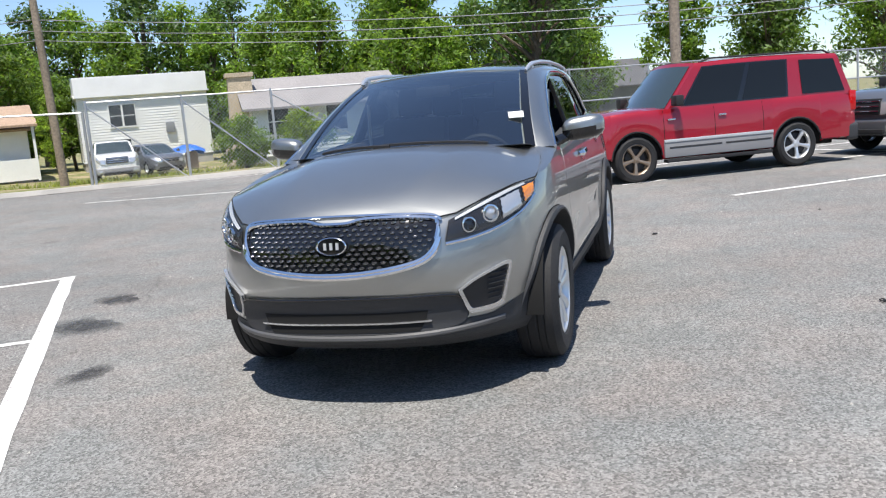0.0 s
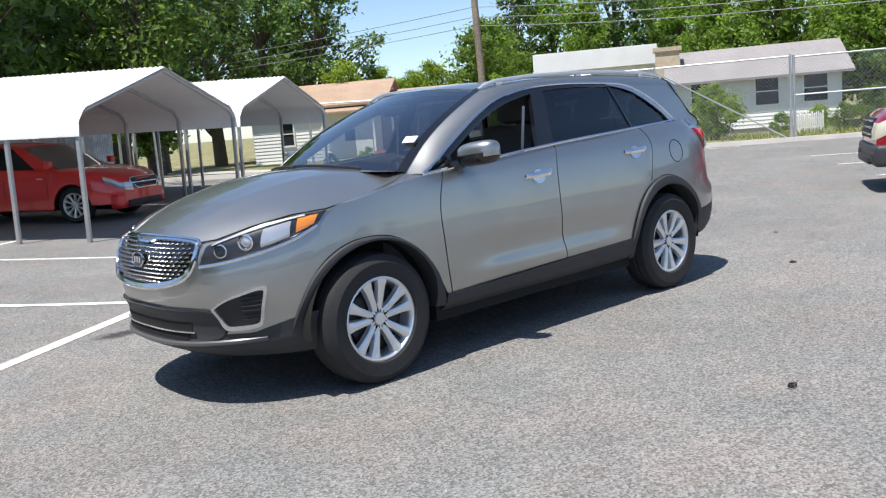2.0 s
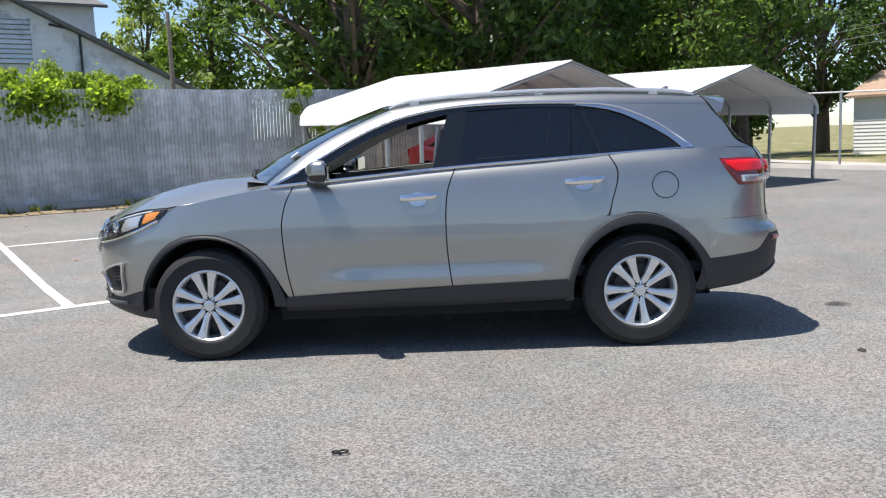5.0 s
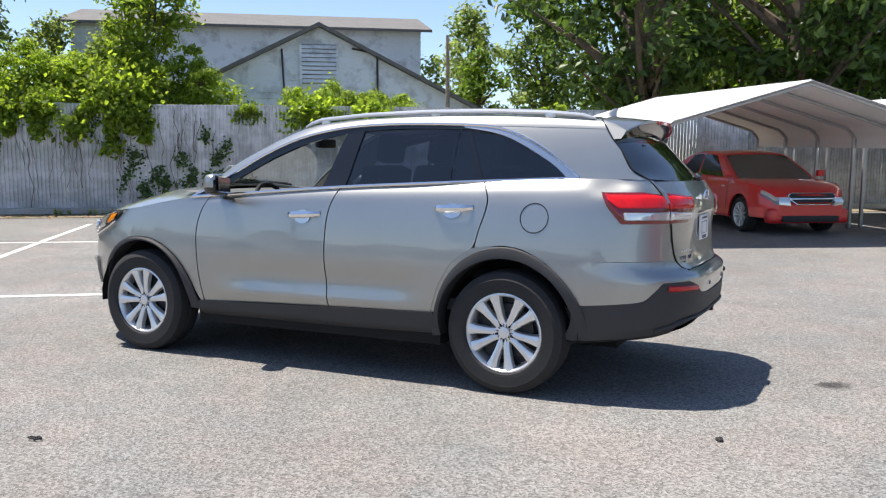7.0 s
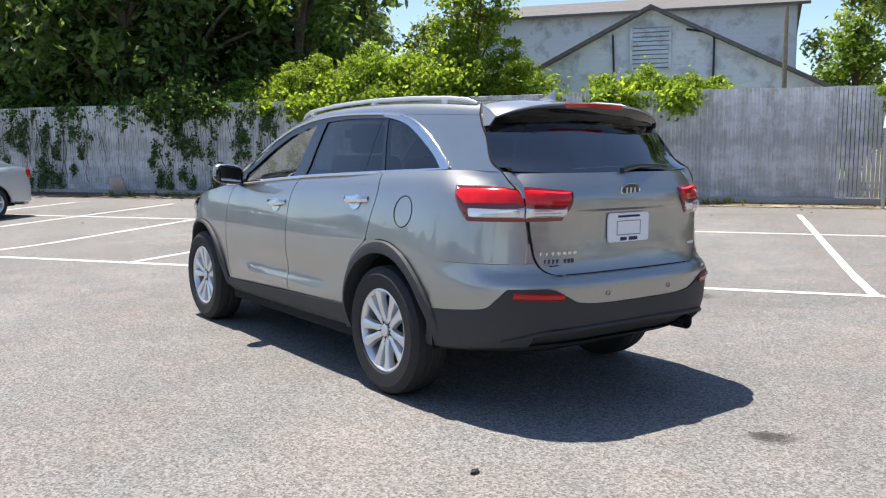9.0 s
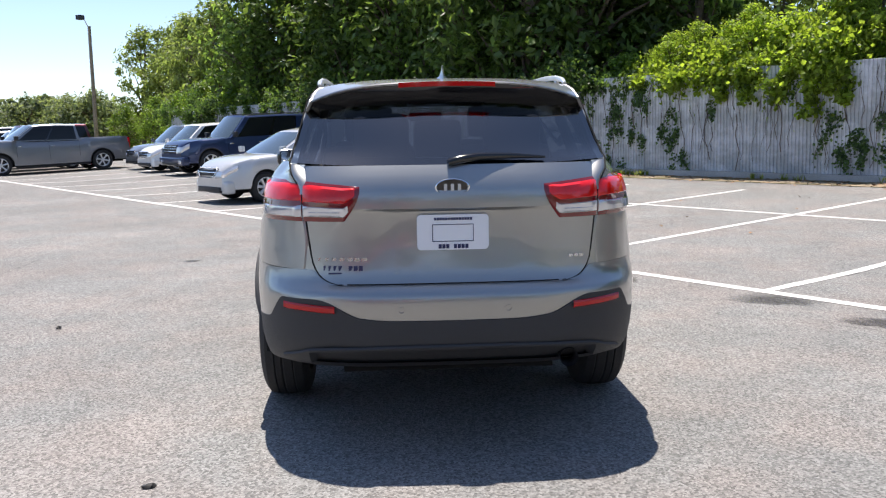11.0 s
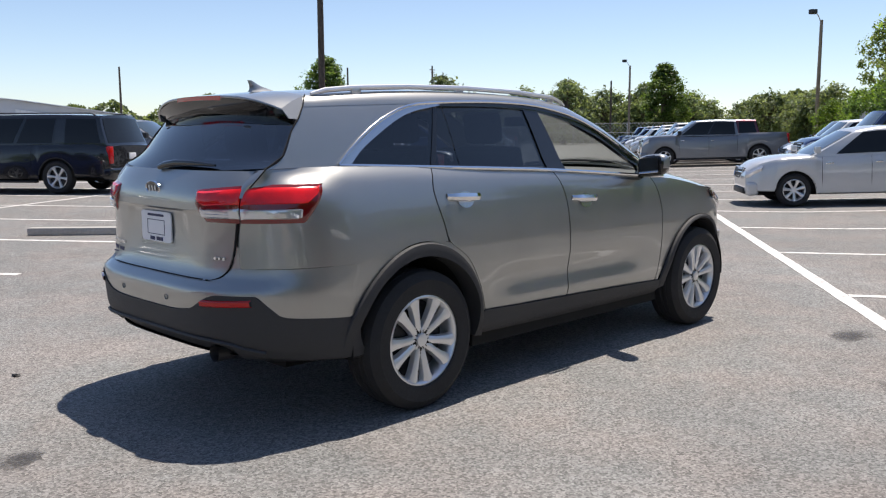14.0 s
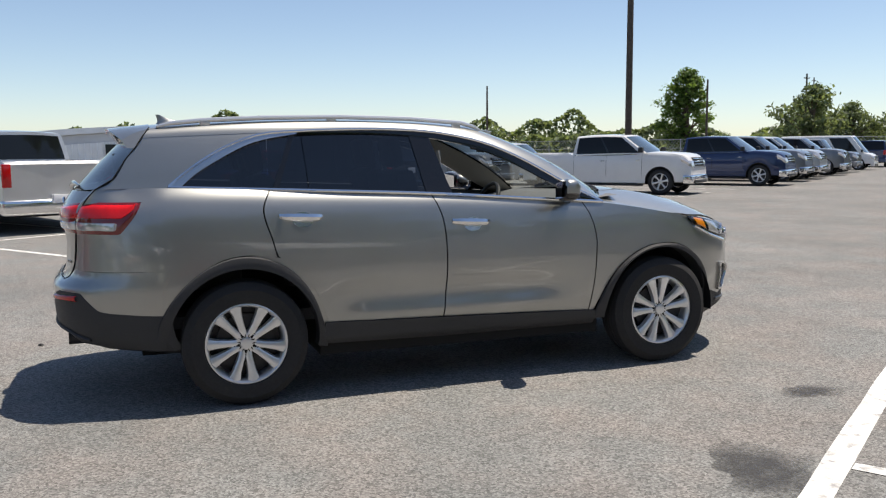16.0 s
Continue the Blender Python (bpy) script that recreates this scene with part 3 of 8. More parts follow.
# clutter under a blue tarp in front of the white building
tarp = thing("tarp", "crumpled blue tarpaulin over a pile of yard clutter", "tarpaulin", facing(-34.0, -24.0, 125, yard(-34.0, -24.0)))
g = G()
rows = []
for i in range(13):
    x = -1.3 + 2.6 * i / 12
    rows.append([(x, y, 1.15 + .10 * math.sin(x * 3 + y * 2) - .28 * (abs(y) / .6) ** 2 - .15 * (abs(x) / 1.3) ** 3) for y in [-.6 + .12 * k for k in range(11)]])
g.grid(rows)
part("sheet", g, "tarp_blue", tarp)
for x, y, w, h, m in ((-.8, -.1, .5, .82, "plastic_grey"), (-.1, .1, .45, .95, "siding_white"), (.6, -.1, .6, .85, "pole_wood")):
    part("box", G().box(x - w / 2, y - .25, 0, x + w / 2, y + .25, h, .02), m, tarp)

# white two-storey building with a flat fascia, and grey-roofed house with a chimney
white = house_base("white_building", "white two-storey building with a flat white fascia", facing(-43.5, -32.6, 129.7, 0), 7.6, 7.0, 3.9, 0.25, "siding_white", "sheet_white", over=0.15)
part("fascia", G().box(-3.9, -3.75, 3.85, 3.85, 3.7, 5.05, 0.02), "sheet_white", white, "broad white sheet-metal fascia", smooth=False)
for x in (-1.72, -.93):
    sash(white, Matrix.Translation((x, -3.54, 2.04)), 0.68, 1.28)
sash(white, Matrix.Translation((-1.48, -3.54, .30)), 0.9, 0.95)
part("wall_box", G().box(1.12, -3.72, 1.45, 1.63, -3.54, 2.08, .02), "siding_old", white, "grey metal box on the wall")
grey = house_base("grey_roof_house", "low white house with a weathered grey shingle roof", facing(-33.05, -15.6, 33 + 90), 6.6, 6.0, 2.25, 1.25, "siding_white", "shingle_grey")
for x in (-2.2, 0.4, 2.3):
    sash(grey, Matrix.Translation((x, -3.03, 0.95)), 0.9, 1.1)
ch = thing("chimney", "tan brick chimney with a broad base", "chimney", facing(-30.0, -17.9, 33 + 90))
g = G()
g.grid([[(sx * w, sy * w * .7, z) for sx, sy in ((-1, -1), (1, -1), (1, 1), (-1, 1))] for w, z in ((.95, -.6), (.85, 1.0), (.60, 1.6), (.52, 3.5), (.52, 3.6), (.62, 3.62), (.62, 3.8), (.1, 3.8))], close=True)
part("chimney_shaft", g, "brick_tan", ch, smooth=False)
# grey outbuilding beyond the boundary fence
shed = house_base("grey_house", "weathered pale grey house with a dark roof behind the fence", facing(-41.0, -8.6, 33 + 75), 6.0, 6, 2.4, 1.3, "siding_old", "roof_dark", gable_front=True)
for x in (-1.6, 1.3):
    sash(shed, Matrix.Translation((x, -3.03, 0.9)), 0.8, 1.2)

# pale gabled building behind the wall
gb = house_base("gabled_building", "pale blue-grey gabled building with a louvred vent", lot_pose(-0.7, 18.6, 180, -0.3) @ pose(0, 0, 0, 0, 0, 180), 8.6, 7.0, 3.0, 2.15, "siding_grey", "roof_grey", over=0.3, gable_front=True)
vent = part("louvre_vent", G().box(-0.49, 3.515, 3.58, 0.49, 3.535, 4.64), "siding_old", gb, "louvred attic vent")
for k in range(9):
    slat = G().box(-.47, -.050, -.010, .47, .050, .010)
    part("slat", slat.moved(pose(0, 3.575, 3.65 + k * .115, -64, 0, 0)), "siding_grey", vent, smooth=False)
for x in (-.50, .50):
    part("vent_frame", G().box(x - .03, 3.52, 3.55, x + .03, 3.62, 4.67), "siding_grey", vent, smooth=False)
for pts in ([(-1.6, 3.56, 2.6), (-1.6, 3.56, 4.3), (-1.45, 3.56, 4.45), (-.9, 3.56, 4.55)], [(1.0, 3.56, 4.5), (.95, 3.56, 3.4), (.9, 3.56, 2.4)]):
    part("conduit", G().tube(pts, .03, 6), "trim_dark", gb, "thin dark conduit on the wall")
gb2 = house_base("long_building", "long pale building with a low grey roof behind the gable", lot_pose(1.5, 27.0, 0, -0.3), 12.4, 7.0, 6.42, 0.92, "siding_grey", "roof_grey", over=0.4)
sash(gb2, Matrix.Translation((3.2, -3.53, 4.9)), 1.1, 1.2)

for x in (-2.2, 4.6):
    part("roof_vent", G().tube([(x, -1.4, 6.7), (x, -1.4, 7.5)], .07, 8), "trim_dark", gb2, "short roof vent pipe")
second = house_base("grey_cottage", "small weathered grey cottage with a dark roof among the trees", facing(-55, -6, 33 + 80), 9, 6, 2.2, 1.6, "siding_old", "roof_dark")
bin_ = thing("wheelie_bin", "dark green wheeled bin beside the bungalow", "bin", facing(-27.6, -32.0, 130, yard(-27.6, -32.0)))
part("bin_body", G().box(-.28, -.32, .05, .28, .32, .95, .05), "plastic_grey", bin_)
part("lid", G().box(-.31, -.36, .95, .31, .34, 1.03, .03), "plastic_black", bin_)
# low warehouse far beyond the parked rows; x runs to the right along its front
wh = thing("warehouse", "long low grey warehouse with white ribbed metal panels", "warehouse", pose(11.26, 78.7, 0, 0, 0, -10))
FRONT_TOP = [(-60, 2.2), (-40, 2.3), (-22, 2.6), (-17.5, 3.0), (-9.5, 3.5), (1.3, 4.2), (11.5, 4.5), (22.1, 3.1)]


def straight(pts, x):
    for (x0, z0), (x1, z1) in zip(pts[:-1], pts[1:]):
        if x <= x1:
            return lerp(z0, z1, (x - x0) / (x1 - x0))
    return pts[-1][1]


g = G()
xs = [-60 + 82.1 * k / 60 for k in range(61)]
g.grid([[(x, 0, 0) for x in xs], [(x, 0, straight(FRONT_TOP, x)) for x in xs], [(x, 40, straight(FRONT_TOP, x)) for x in xs]])
g.add([(22.1, 0, 0), (22.1, 40, 0), (22.1, 40, 3.1), (22.1, 0, 3.1)], [(0, 1, 2, 3)])
part("wall", g, "warehouse_grey", wh, "plain pale grey front wall", smooth=False)
for x0, x1, off in ((12.2, 22.0, .75), (-21, 1.3, .85)):
    n = int((x1 - x0) / .55)
    g = G()
    rows = [[], []]
    for i in range(n):
        for dx, dy in ((0, -.06), (.36, -.06), (.40, -.14), (.50, -.14), (.54, -.06)):
            x = x0 + i * .55 + dx
            for r, z in zip(rows, (0, straight(FRONT_TOP, x) - off)):
                r.append((x, dy, z))
    g.grid(rows)
    part("ribbed_panel", g, "sheet_white", wh, "white ribbed metal panel", smooth=False)
g = G()
FASCIA = [(-60, .9), (-22, .65), (-9.5, .45), (1.3, .12), (11.5, .10), (22.1, .12)]
g.grid([[(x, -.3, straight(FRONT_TOP, x) + .02), (x, -.3, straight(FRONT_TOP, x) + straight(FASCIA, x)), (x, .4, straight(FRONT_TOP, x) + straight(FASCIA, x) + .02), (x, .4, straight(FRONT_TOP, x) + .01)] for x in xs], flip=True)
part("roof_edge", g, "sheet_white", wh, "white sheet-metal roof edge", smooth=False)
for x0, x1, z1 in ((-6.2, -3.7, 2.0), (-14.8, -12.4, 2.1)):
    g = G().box(x0, -.18, 0, x1, -.02, z1)
    part("roller_door", g, "window_dark", wh, "dark open roller door", smooth=False)


# ---- poles and cables ----
def wood_pole(p, h, r=0.14, lean=(0, 0), name="utility_pole", label="weathered wooden utility pole", cross=False, material="pole_wood"):
    root = thing(name, label, "utility pole", Matrix.Translation(p), "poles")
    g = G()
    g.tube([(0, 0, -0.2), (lean[0] * .5, lean[1] * .5, h / 2), (lean[0], lean[1], h)], [r * 1.15, r, r * 0.75], 10)
    part("shaft", g, material, root)
    if cross:
        g = G()
        g.box(lean[0] - 0.45, lean[1] - 0.05, h - 0.6, lean[0] + 0.45, lean[1] + 0.05, h - 0.48)
        part("crossarm", g, "pole_wood", root)
    return root


def lamp_pole(p, h, turn):
    root = thing("light_pole", "tall wooden pole with a small floodlight", "light pole", Matrix.Translation(p) @ pose(0, 0, 0, 0, 0, turn), "poles")
    g = G()
    g.tube([(0, 0, -0.2), (0, 0, h)], [0.17, 0.12], 10)
    part("shaft", g, "pole_wood", root)
    g = G()
    g.tube([(0, 0, h - .25), (0.35, 0, h + .35), (0.7, 0, h + .55)], 0.035, 6)
    part("arm", g, "galvanised", root)
    g = G()
    g.box(0.55, -0.22, h + .40, 1.05, 0.22, h + .75, 0.05)
    part("floodlight", g, "plastic_grey", root)


wood_pole((-21.1, -20.7, yard(-21.1, -20.7)), 10.7, 0.14, (0.25, -0.1))
wood_pole((-22.0, 1.3, 0), 10, 0.15)
wood_pole(lot(-3.95, 13.2), 4.4, 0.06, label="thin grey service pole beside the gable")
wood_pole(lot(27.1, -12.6), 13, 0.125, (0.15, 0.2), label="tall dark wooden pole among parked cars", material="pole_dark")
lamp_pole(lot(64.8, 15.2), 9.6, 150)
lamp_pole(lot(110, 3.0), 10.0, 150)
for x, y, h in ((78.8, 81.2, 10.5), (108, 111, 13), (60, 76, 9), (40, 92, 9), (90, 60, 8)):
    wood_pole((x, y, 0), h, 0.13, cross=h > 10, material="pole_dark")


def cable(p0, p1, sag, r=0.014):
    g = G()
    p0, p1 = Vector(p0), Vector(p1)
    g.tube([p0.lerp(p1, i / 14) - Vector((0, 0, sag * 4 * (i / 14) * (1 - i / 14))) for i in range(15)], r, 5)
    tagged(part("overhead_cable", g, "cable"), "thin grey overhead cable", "cable", "overhead cables")


for za, zb in ((5.79, 4.02), (5.40, 3.76), (5.06, 3.46)):
    cable((-20.95, -20.85, za), (-22.0, 1.3, zb), 0.30)
    cable((-22.0, 1.3, zb), (-30, 34, zb + 2.2), 0.5)
    cable((-20.95, -20.85, za), (-14, -62, za + 0.8), 0.5)

# ---- trees and vines ----
def leaf_cloud(g, centre, radius, count, size, rng, squash=0.8):
    """Small folded leaf sprays scattered through an uneven ball."""
    cx, cy, cz = centre
    ex, ey = rng.uniform(0.75, 1.35), rng.uniform(0.75, 1.35)
    for _ in range(count):
        while True:
            x, y, z = rng.uniform(-1, 1), rng.uniform(-1, 1), rng.uniform(-1, 1)
            q = x * x + y * y + z * z
            if 0.15 < q < 1:
                break
        k = radius * (0.60 + 0.62 * rng.random() ** 1.6)
        p = Vector((cx + x * k * ex, cy + y * k * ey, cz + z * k * squash))
        n = Vector((x + rng.uniform(-.8, .8), y + rng.uniform(-.8, .8), z + 0.5 + rng.uniform(-.8, .8))).normalized()
        a = n.cross(Vector((rng.uniform(-1, 1), rng.uniform(-1, 1), rng.uniform(-1, 1)))).normalized()
        b = n.cross(a)
        s = size * rng.uniform(0.6, 1.35)
        w = s * rng.uniform(0.35, 0.6)
        droop = n * (-s * 0.25)
        g.add([p - a * s * .5, p + b * w * .5 + droop * .3, p + a * s * .5 + droop, p - b * w * .5 + droop * .3], [(0, 1, 2), (0, 2, 3)])


def tree_meshes(seed, z0, z1, crown_r, clumps, per, leaf_size, leaf_material, trunk_r, clump=0.30, wide=0.45):
    """Trunk with limbs, and a crown of clumps at the limbs' ends, from z0 up to z1, widest at the share `wide` of its height."""
    rng = random.Random(seed)
    tg, cg = G(), G()
    lean = (rng.uniform(-.4, .4), rng.uniform(-.4, .4))
    h = z1
    tg.tube([(0, 0, -0.3), (lean[0] * .3, lean[1] * .3, h * .3), (lean[0], lean[1], h * .62), (lean[0] * 1.4, lean[1] * 1.4, h * .92)], [trunk_r * 1.3, trunk_r, trunk_r * .6, trunk_r * .15], 8)
    for i in range(clumps):
        a = rng.uniform(0, 2 * math.pi)
        q = (i + rng.random()) / clumps
        lobe = 0.80 + 0.20 * math.sin(3 * a + seed) + 0.12 * math.sin(7 * q * 3 + a * 2)
        env = math.sin(math.pi * (0.5 * q / wide if q < wide else 0.5 + 0.5 * (q - wide) / (1 - wide))) ** 0.5
        cr = crown_r * clump * rng.uniform(0.65, 1.25)
        rr = max(0.0, crown_r * lobe * env - cr * 0.6) * math.sqrt(rng.uniform(0.25, 1.0))
        c = (rr * math.cos(a) + lean[0], rr * math.sin(a) + lean[1], lerp(z0 + cr * .5, z1 - cr * .5, q))
        if i % 2 == 0:
            st = max(h * 0.15, c[2] - h * rng.uniform(0.12, 0.3))
            tg.tube([(lean[0] * .5, lean[1] * .5, st), ((lean[0] * .5 + c[0]) * .5, (lean[1] * .5 + c[1]) * .5, (st + c[2]) * .5 + .2), c], [trunk_r * .35, trunk_r * .22, trunk_r * .06], 5)
        leaf_cloud(cg, c, cr, per, leaf_size, rng, rng.uniform(0.6, 0.95))
    return tg, cg


TREES = {}


def tree_kind(key, label, *args):
    tg, cg = tree_meshes(*args)
    TREES[key] = (tg, cg, args[7], label, [])


def plant(key, p, s=1.0, turn=0.0, sz=None):
    tg, cg, lm, label, made = TREES[key]
    m = Matrix.Translation(p) @ pose(0, 0, 0, 0, 0, turn) @ Matrix.Diagonal((s, s, sz or s, 1))
    root = thing("tree", label, "tree", m, "trees")
    if not made:
        made.append(part("trunk", tg, "bark", root).data)
        made.append(part("crown", cg, lm, root, smooth=False).data)
    else:
        shared("trunk", made[0], root)
        shared("crown", made[1], root)
    return root


# kinds: seed, crown from, crown to, radius, clumps, leaves each, leaf length, material, trunk
tree_kind("wood", "dense dark green tree clothed in leaves to the ground", 11, 0.8, 10.5, 3.3, 105, 65, 0.305, "leaf_wood", 0.24)
tree_kind("woodm", "dense mid-green tree with a ragged outline", 12, 0.8, 9.0, 2.9, 95, 65, 0.312, "leaf_mid", 0.20)
tree_kind("oak", "large dark green oak with a broad uneven crown", 13, 2.6, 13.0, 5.2, 95, 72, 0.368, "leaf_dark", 0.36, 0.24)
tree_kind("airy", "slender haze-paled green tree with open foliage and sky gaps", 15, 1.2, 9.0, 2.7, 50, 100, 0.262, "leaf_pale", 0.14, 0.27)
tree_kind("gumlow", "broad haze-paled green tree with open foliage and pale limbs", 36, 1.6, 8.6, 3.1, 46, 95, 0.28, "leaf_pale", 0.16, 0.25, 0.55)
tree_kind("sapling", "bright yellow-green young tree with loose foliage", 14, 1.2, 6.6, 1.25, 54, 110, 0.14, "leaf_bright", 0.06, 0.36)
tree_kind("mound", "bright green tangle of vines over a bush", 18, 0.6, 3.9, 1.9, 60, 120, 0.135, "leaf_bright", 0.06, 0.24, 0.35)
tree_kind("moundm", "mid-green tangle of vines over a bush", 28, 0.5, 3.9, 1.8, 54, 140, 0.13, "leaf_mid", 0.06, 0.25, 0.4)
tree_kind("round", "green rounded tree in full leaf", 19, 0.6, 7.0, 3.3, 75, 84, 0.27, "leaf_mid", 0.20, 0.28, 0.4)
tree_kind("bush", "low rounded green bush", 16, 0.0, 1.9, 1.2, 22, 130, 0.14, "leaf_mid", 0.05, 0.34, 0.35)
tree_kind("bushb", "low bright green bush", 17, 0.0, 1.9, 1.2, 22, 130, 0.14, "leaf_bright", 0.05, 0.34, 0.35)
tree_kind("farfine", "tall mid-green tree behind the houses", 41, 0.8, 10.5, 4.4, 66, 90, 0.33, "leaf_mid", 0.25, 0.25, 0.5)
tree_kind("farfined", "tall dark green tree behind the houses", 42, 0.8, 11.5, 4.6, 66, 90, 0.35, "leaf_dark", 0.25, 0.24, 0.5)
# tree-line kinds, with the air's haze already in their leaf colour
tree_kind("far", "distant dark green tree in a hazy tree line", 31, 0.3, 7.0, 4.0, 52, 54, 0.485, "leaf_far", 0.25, 0.27, 0.42)
tree_kind("farm", "distant mid-green tree in a hazy tree line", 32, 0.2, 5.8, 4.2, 50, 52, 0.465, "leaf_far", 0.22, 0.27, 0.42)
tree_kind("farb", "distant light green tree in a hazy tree line", 33, 0.2, 4.6, 3.6, 42, 49, 0.425, "leaf_far", 0.18, 0.27, 0.42)
tree_kind("magnolia", "tall broad evergreen with an uneven open crown", 34, 1.0, 10.4, 3.5, 100, 100, 0.36, "leaf_wood", 0.30, 0.27, 0.36)

trng = random.Random(21)


def grove(u0, u1, d0, d1, n, keys, s0=0.85, s1=1.15):
    for i in range(n):
        u = lerp(u0, u1, (i + trng.uniform(0.1, 0.9)) / n)
        d = trng.uniform(d0, d1)
        plant(trng.choice(keys), lot(u, d, -0.1), trng.uniform(s0, s1), trng.uniform(0, 360))


# bright tangle over the wall beside the gable
for u, d, k, s, sz in ((2.3, 12.2, "mound", 0.95, 0.86), (3.9, 12.5, "moundm", 0.8, 1.0), (5.0, 12.3, "mound", 1.0, 0.92), (6.5, 12.5, "moundm", 0.9, 0.85), (7.3, 12.2, "mound", 0.8, 0.84), (8.8, 12.4, "mound", 0.9, 0.82), (10.0, 12.4, "moundm", 0.9, 0.8), (-1.0, 11.9, "mound", 0.55, 0.80), (-2.0, 11.8, "mound", 0.48, 0.74),
                       (3.5, 12.0, "sapling", 1.0, 1.0), (3.9, 12.4, "sapling", 1.0, 0.95)):
    plant(k, lot(u, d, 0), s, trng.uniform(0, 360), sz)
for u, d, s, sz, z in ((3.3, 11.5, 0.62, 0.62, 1.35), (4.6, 11.3, 0.70, 0.66, 1.0), (5.9, 11.5, 0.62, 0.60, 1.5), (7.2, 11.6, 0.55, 0.48, 1.75), (8.3, 11.7, 0.45, 0.40, 1.9), (2.2, 11.6, 0.45, 0.50, 1.6)):
    plant("mound", lot(u, d, z), s, trng.uniform(0, 360), sz)
for u, d, s in ((5.6, 19.5, 0.60), (7.6, 20.5, 0.66), (9.6, 18.5, 0.75), (11.5, 22, 0.9), (4.4, 25, 0.62)):
    plant("airy", lot(u, d, 0), s, trng.uniform(0, 360))
# bright scrub over the far end of the wall
for u, d, k, s in ((30.5, 11.6, "mound", 0.78), (33.0, 11.5, "mound", 0.86), (35.6, 11.7, "mound", 0.80), (38.2, 11.8, "moundm", 0.7)):
    plant(k, lot(u, d, 0), s, trng.uniform(0, 360))
for i in range(6):
    plant("bushb", lot(-0.15 - 0.5 * i, 11.35, 1.75), 0.55, 67 * i, 0.60 - 0.012 * i)
# dark wood behind the wall
grove(10.6, 33.5, 12.7, 14.2, 11, ["wood", "wood", "wood"], 0.9, 1.1)
grove(12, 33, 17, 20, 6, ["wood", "oak"], 1.0, 1.25)
for u, d, k, s in ((9.6, 14.8, "wood", 0.80), (11.2, 16.2, "wood", 0.98), (13.4, 16.0, "wood", 1.05), (15.8, 16.4, "wood", 1.1)):
    plant(k, lot(u, d, -0.1), s, trng.uniform(0, 360))
grove(36, 60, 20, 26, 7, ["woodm", "airy"], 0.75, 0.95)
grove(60, 82, 23, 31, 15, ["airy", "airy", "gumlow"], 1.2, 1.42)
grove(88, 118, 18, 26, 9, ["farm"], 0.9, 1.15)
for u, d, s in ((37.5, 12.0, 0.55), (40.5, 12.2, 0.5), (45, 12.5, 0.5), (50, 12.6, 0.45)):
    plant("round", lot(u, d, 0), s, trng.uniform(0, 360))
# beside the gable, and the oaks over the carports
plant("woodm", lot(-6.2, 20.0, 0), 0.56, 40)
plant("airy", lot(-7.0, 26.5, 0), 0.86, 200)
plant("oak", lot(-14.8, 29.0, 0), 0.95, 80)
plant("wood", lot(-12.6, 34.0, 0), 1.0, 120)
for u, d, k, s in ((-10.2, 15.0, "oak", 0.92), (-14.5, 14.5, "oak", 1.0), (-17.0, 15.5, "wood", 1.0), (-17.5, 20.5, "woodm", 1.0), (-20.5, 17.0, "oak", 1.1), (-18.0, 26.0, "oak", 1.15),
                   (-23.5, 13.0, "wood", 0.85), (-25.5, 20.0, "wood", 1.1), (-12.0, 12.6, "bush", 1.5), (-15.3, 12.4, "bush", 1.6), (-18.5, 12.6, "bush", 1.7), (-20.0, 28.0, "oak", 1.2), (-28.5, 26.0, "oak", 1.2)):
    plant(k, lot(u, d, 0), s, trng.uniform(0, 360))
# beyond the houses
for x, y, k, s in ((-11.0, -33.5, "oak", 1.0), (-14.5, -37.5, "oak", 1.1), (-9.5, -40.0, "oak", 1.1), (-17.0, -44.0, "wood", 1.3), 
                   (-45.0, 1.0, "woodm", 1.0), (-46.5, 6.0, "wood", 1.0), (-44.5, 11.5, "round", 1.1), (-42.0, 17.0, "woodm", 1.0), (-48.0, -6.5, "oak", 1.0), (-50.0, 14.0, "oak", 1.0)):
    plant(k, (x, y, yard(x, y)), s, trng.uniform(0, 360))
plant("round", (-43.5, -24.0, 0), 1.05, 90)
plant("round", (-45.5, -17.0, 0), 0.95, 170)
plant("round", (-42.5, -3.5, 0), 0.8, 250)
plant("oak", (-37.5, -5.5, yard(-37.5, -5.5)), 0.8, 30)
plant("round", (-47.0, 6.0, 0), 0.9, 10)
grove(-60, -46, -34, -8, 6, ["farfine", "farfined", "farfine"], 0.85, 1.1)
grove(-75, -62, -50, -8, 4, ["farfine", "farfined"], 1.15, 1.4)
# round the gap of sky beside the utility pole: bearing and distance from the middle of the lot
for a, r, k, s in ((-133.6, 64, "round", 1.3), (-132.6, 60, "moundm", 1.9), (-134.6, 66, "woodm", 1.0), (-136.6, 62, "moundm", 1.6), (-126.6, 62, "mound", 1.55), (-128.6, 66, "moundm", 1.5), (-130.2, 63, "mound", 1.6), (-124.6, 56, "mound", 1.6), (-123.0, 61, "oak", 0.95), (-119.5, 63, "oak", 1.0), (-116.0, 57, "oak", 0.95),
                   (-121.0, 66, "farfined", 1.0), (-136.0, 76, "farfined", 1.1), (-138.5, 78, "farfine", 1.2), (-140.4, 72, "woodm", 1.2), (-142.2, 76, "farfined", 1.2), (-144.5, 80, "farfine", 1.25), (-146.2, 74, "woodm", 1.2), (-148.0, 80, "farfined", 1.2)):
    x, y = 2.96 + r * math.cos(radians(a)), 5.74 + r * math.sin(radians(a))
    plant(k, (x, y, yard(x, y)), s, trng.uniform(0, 360))
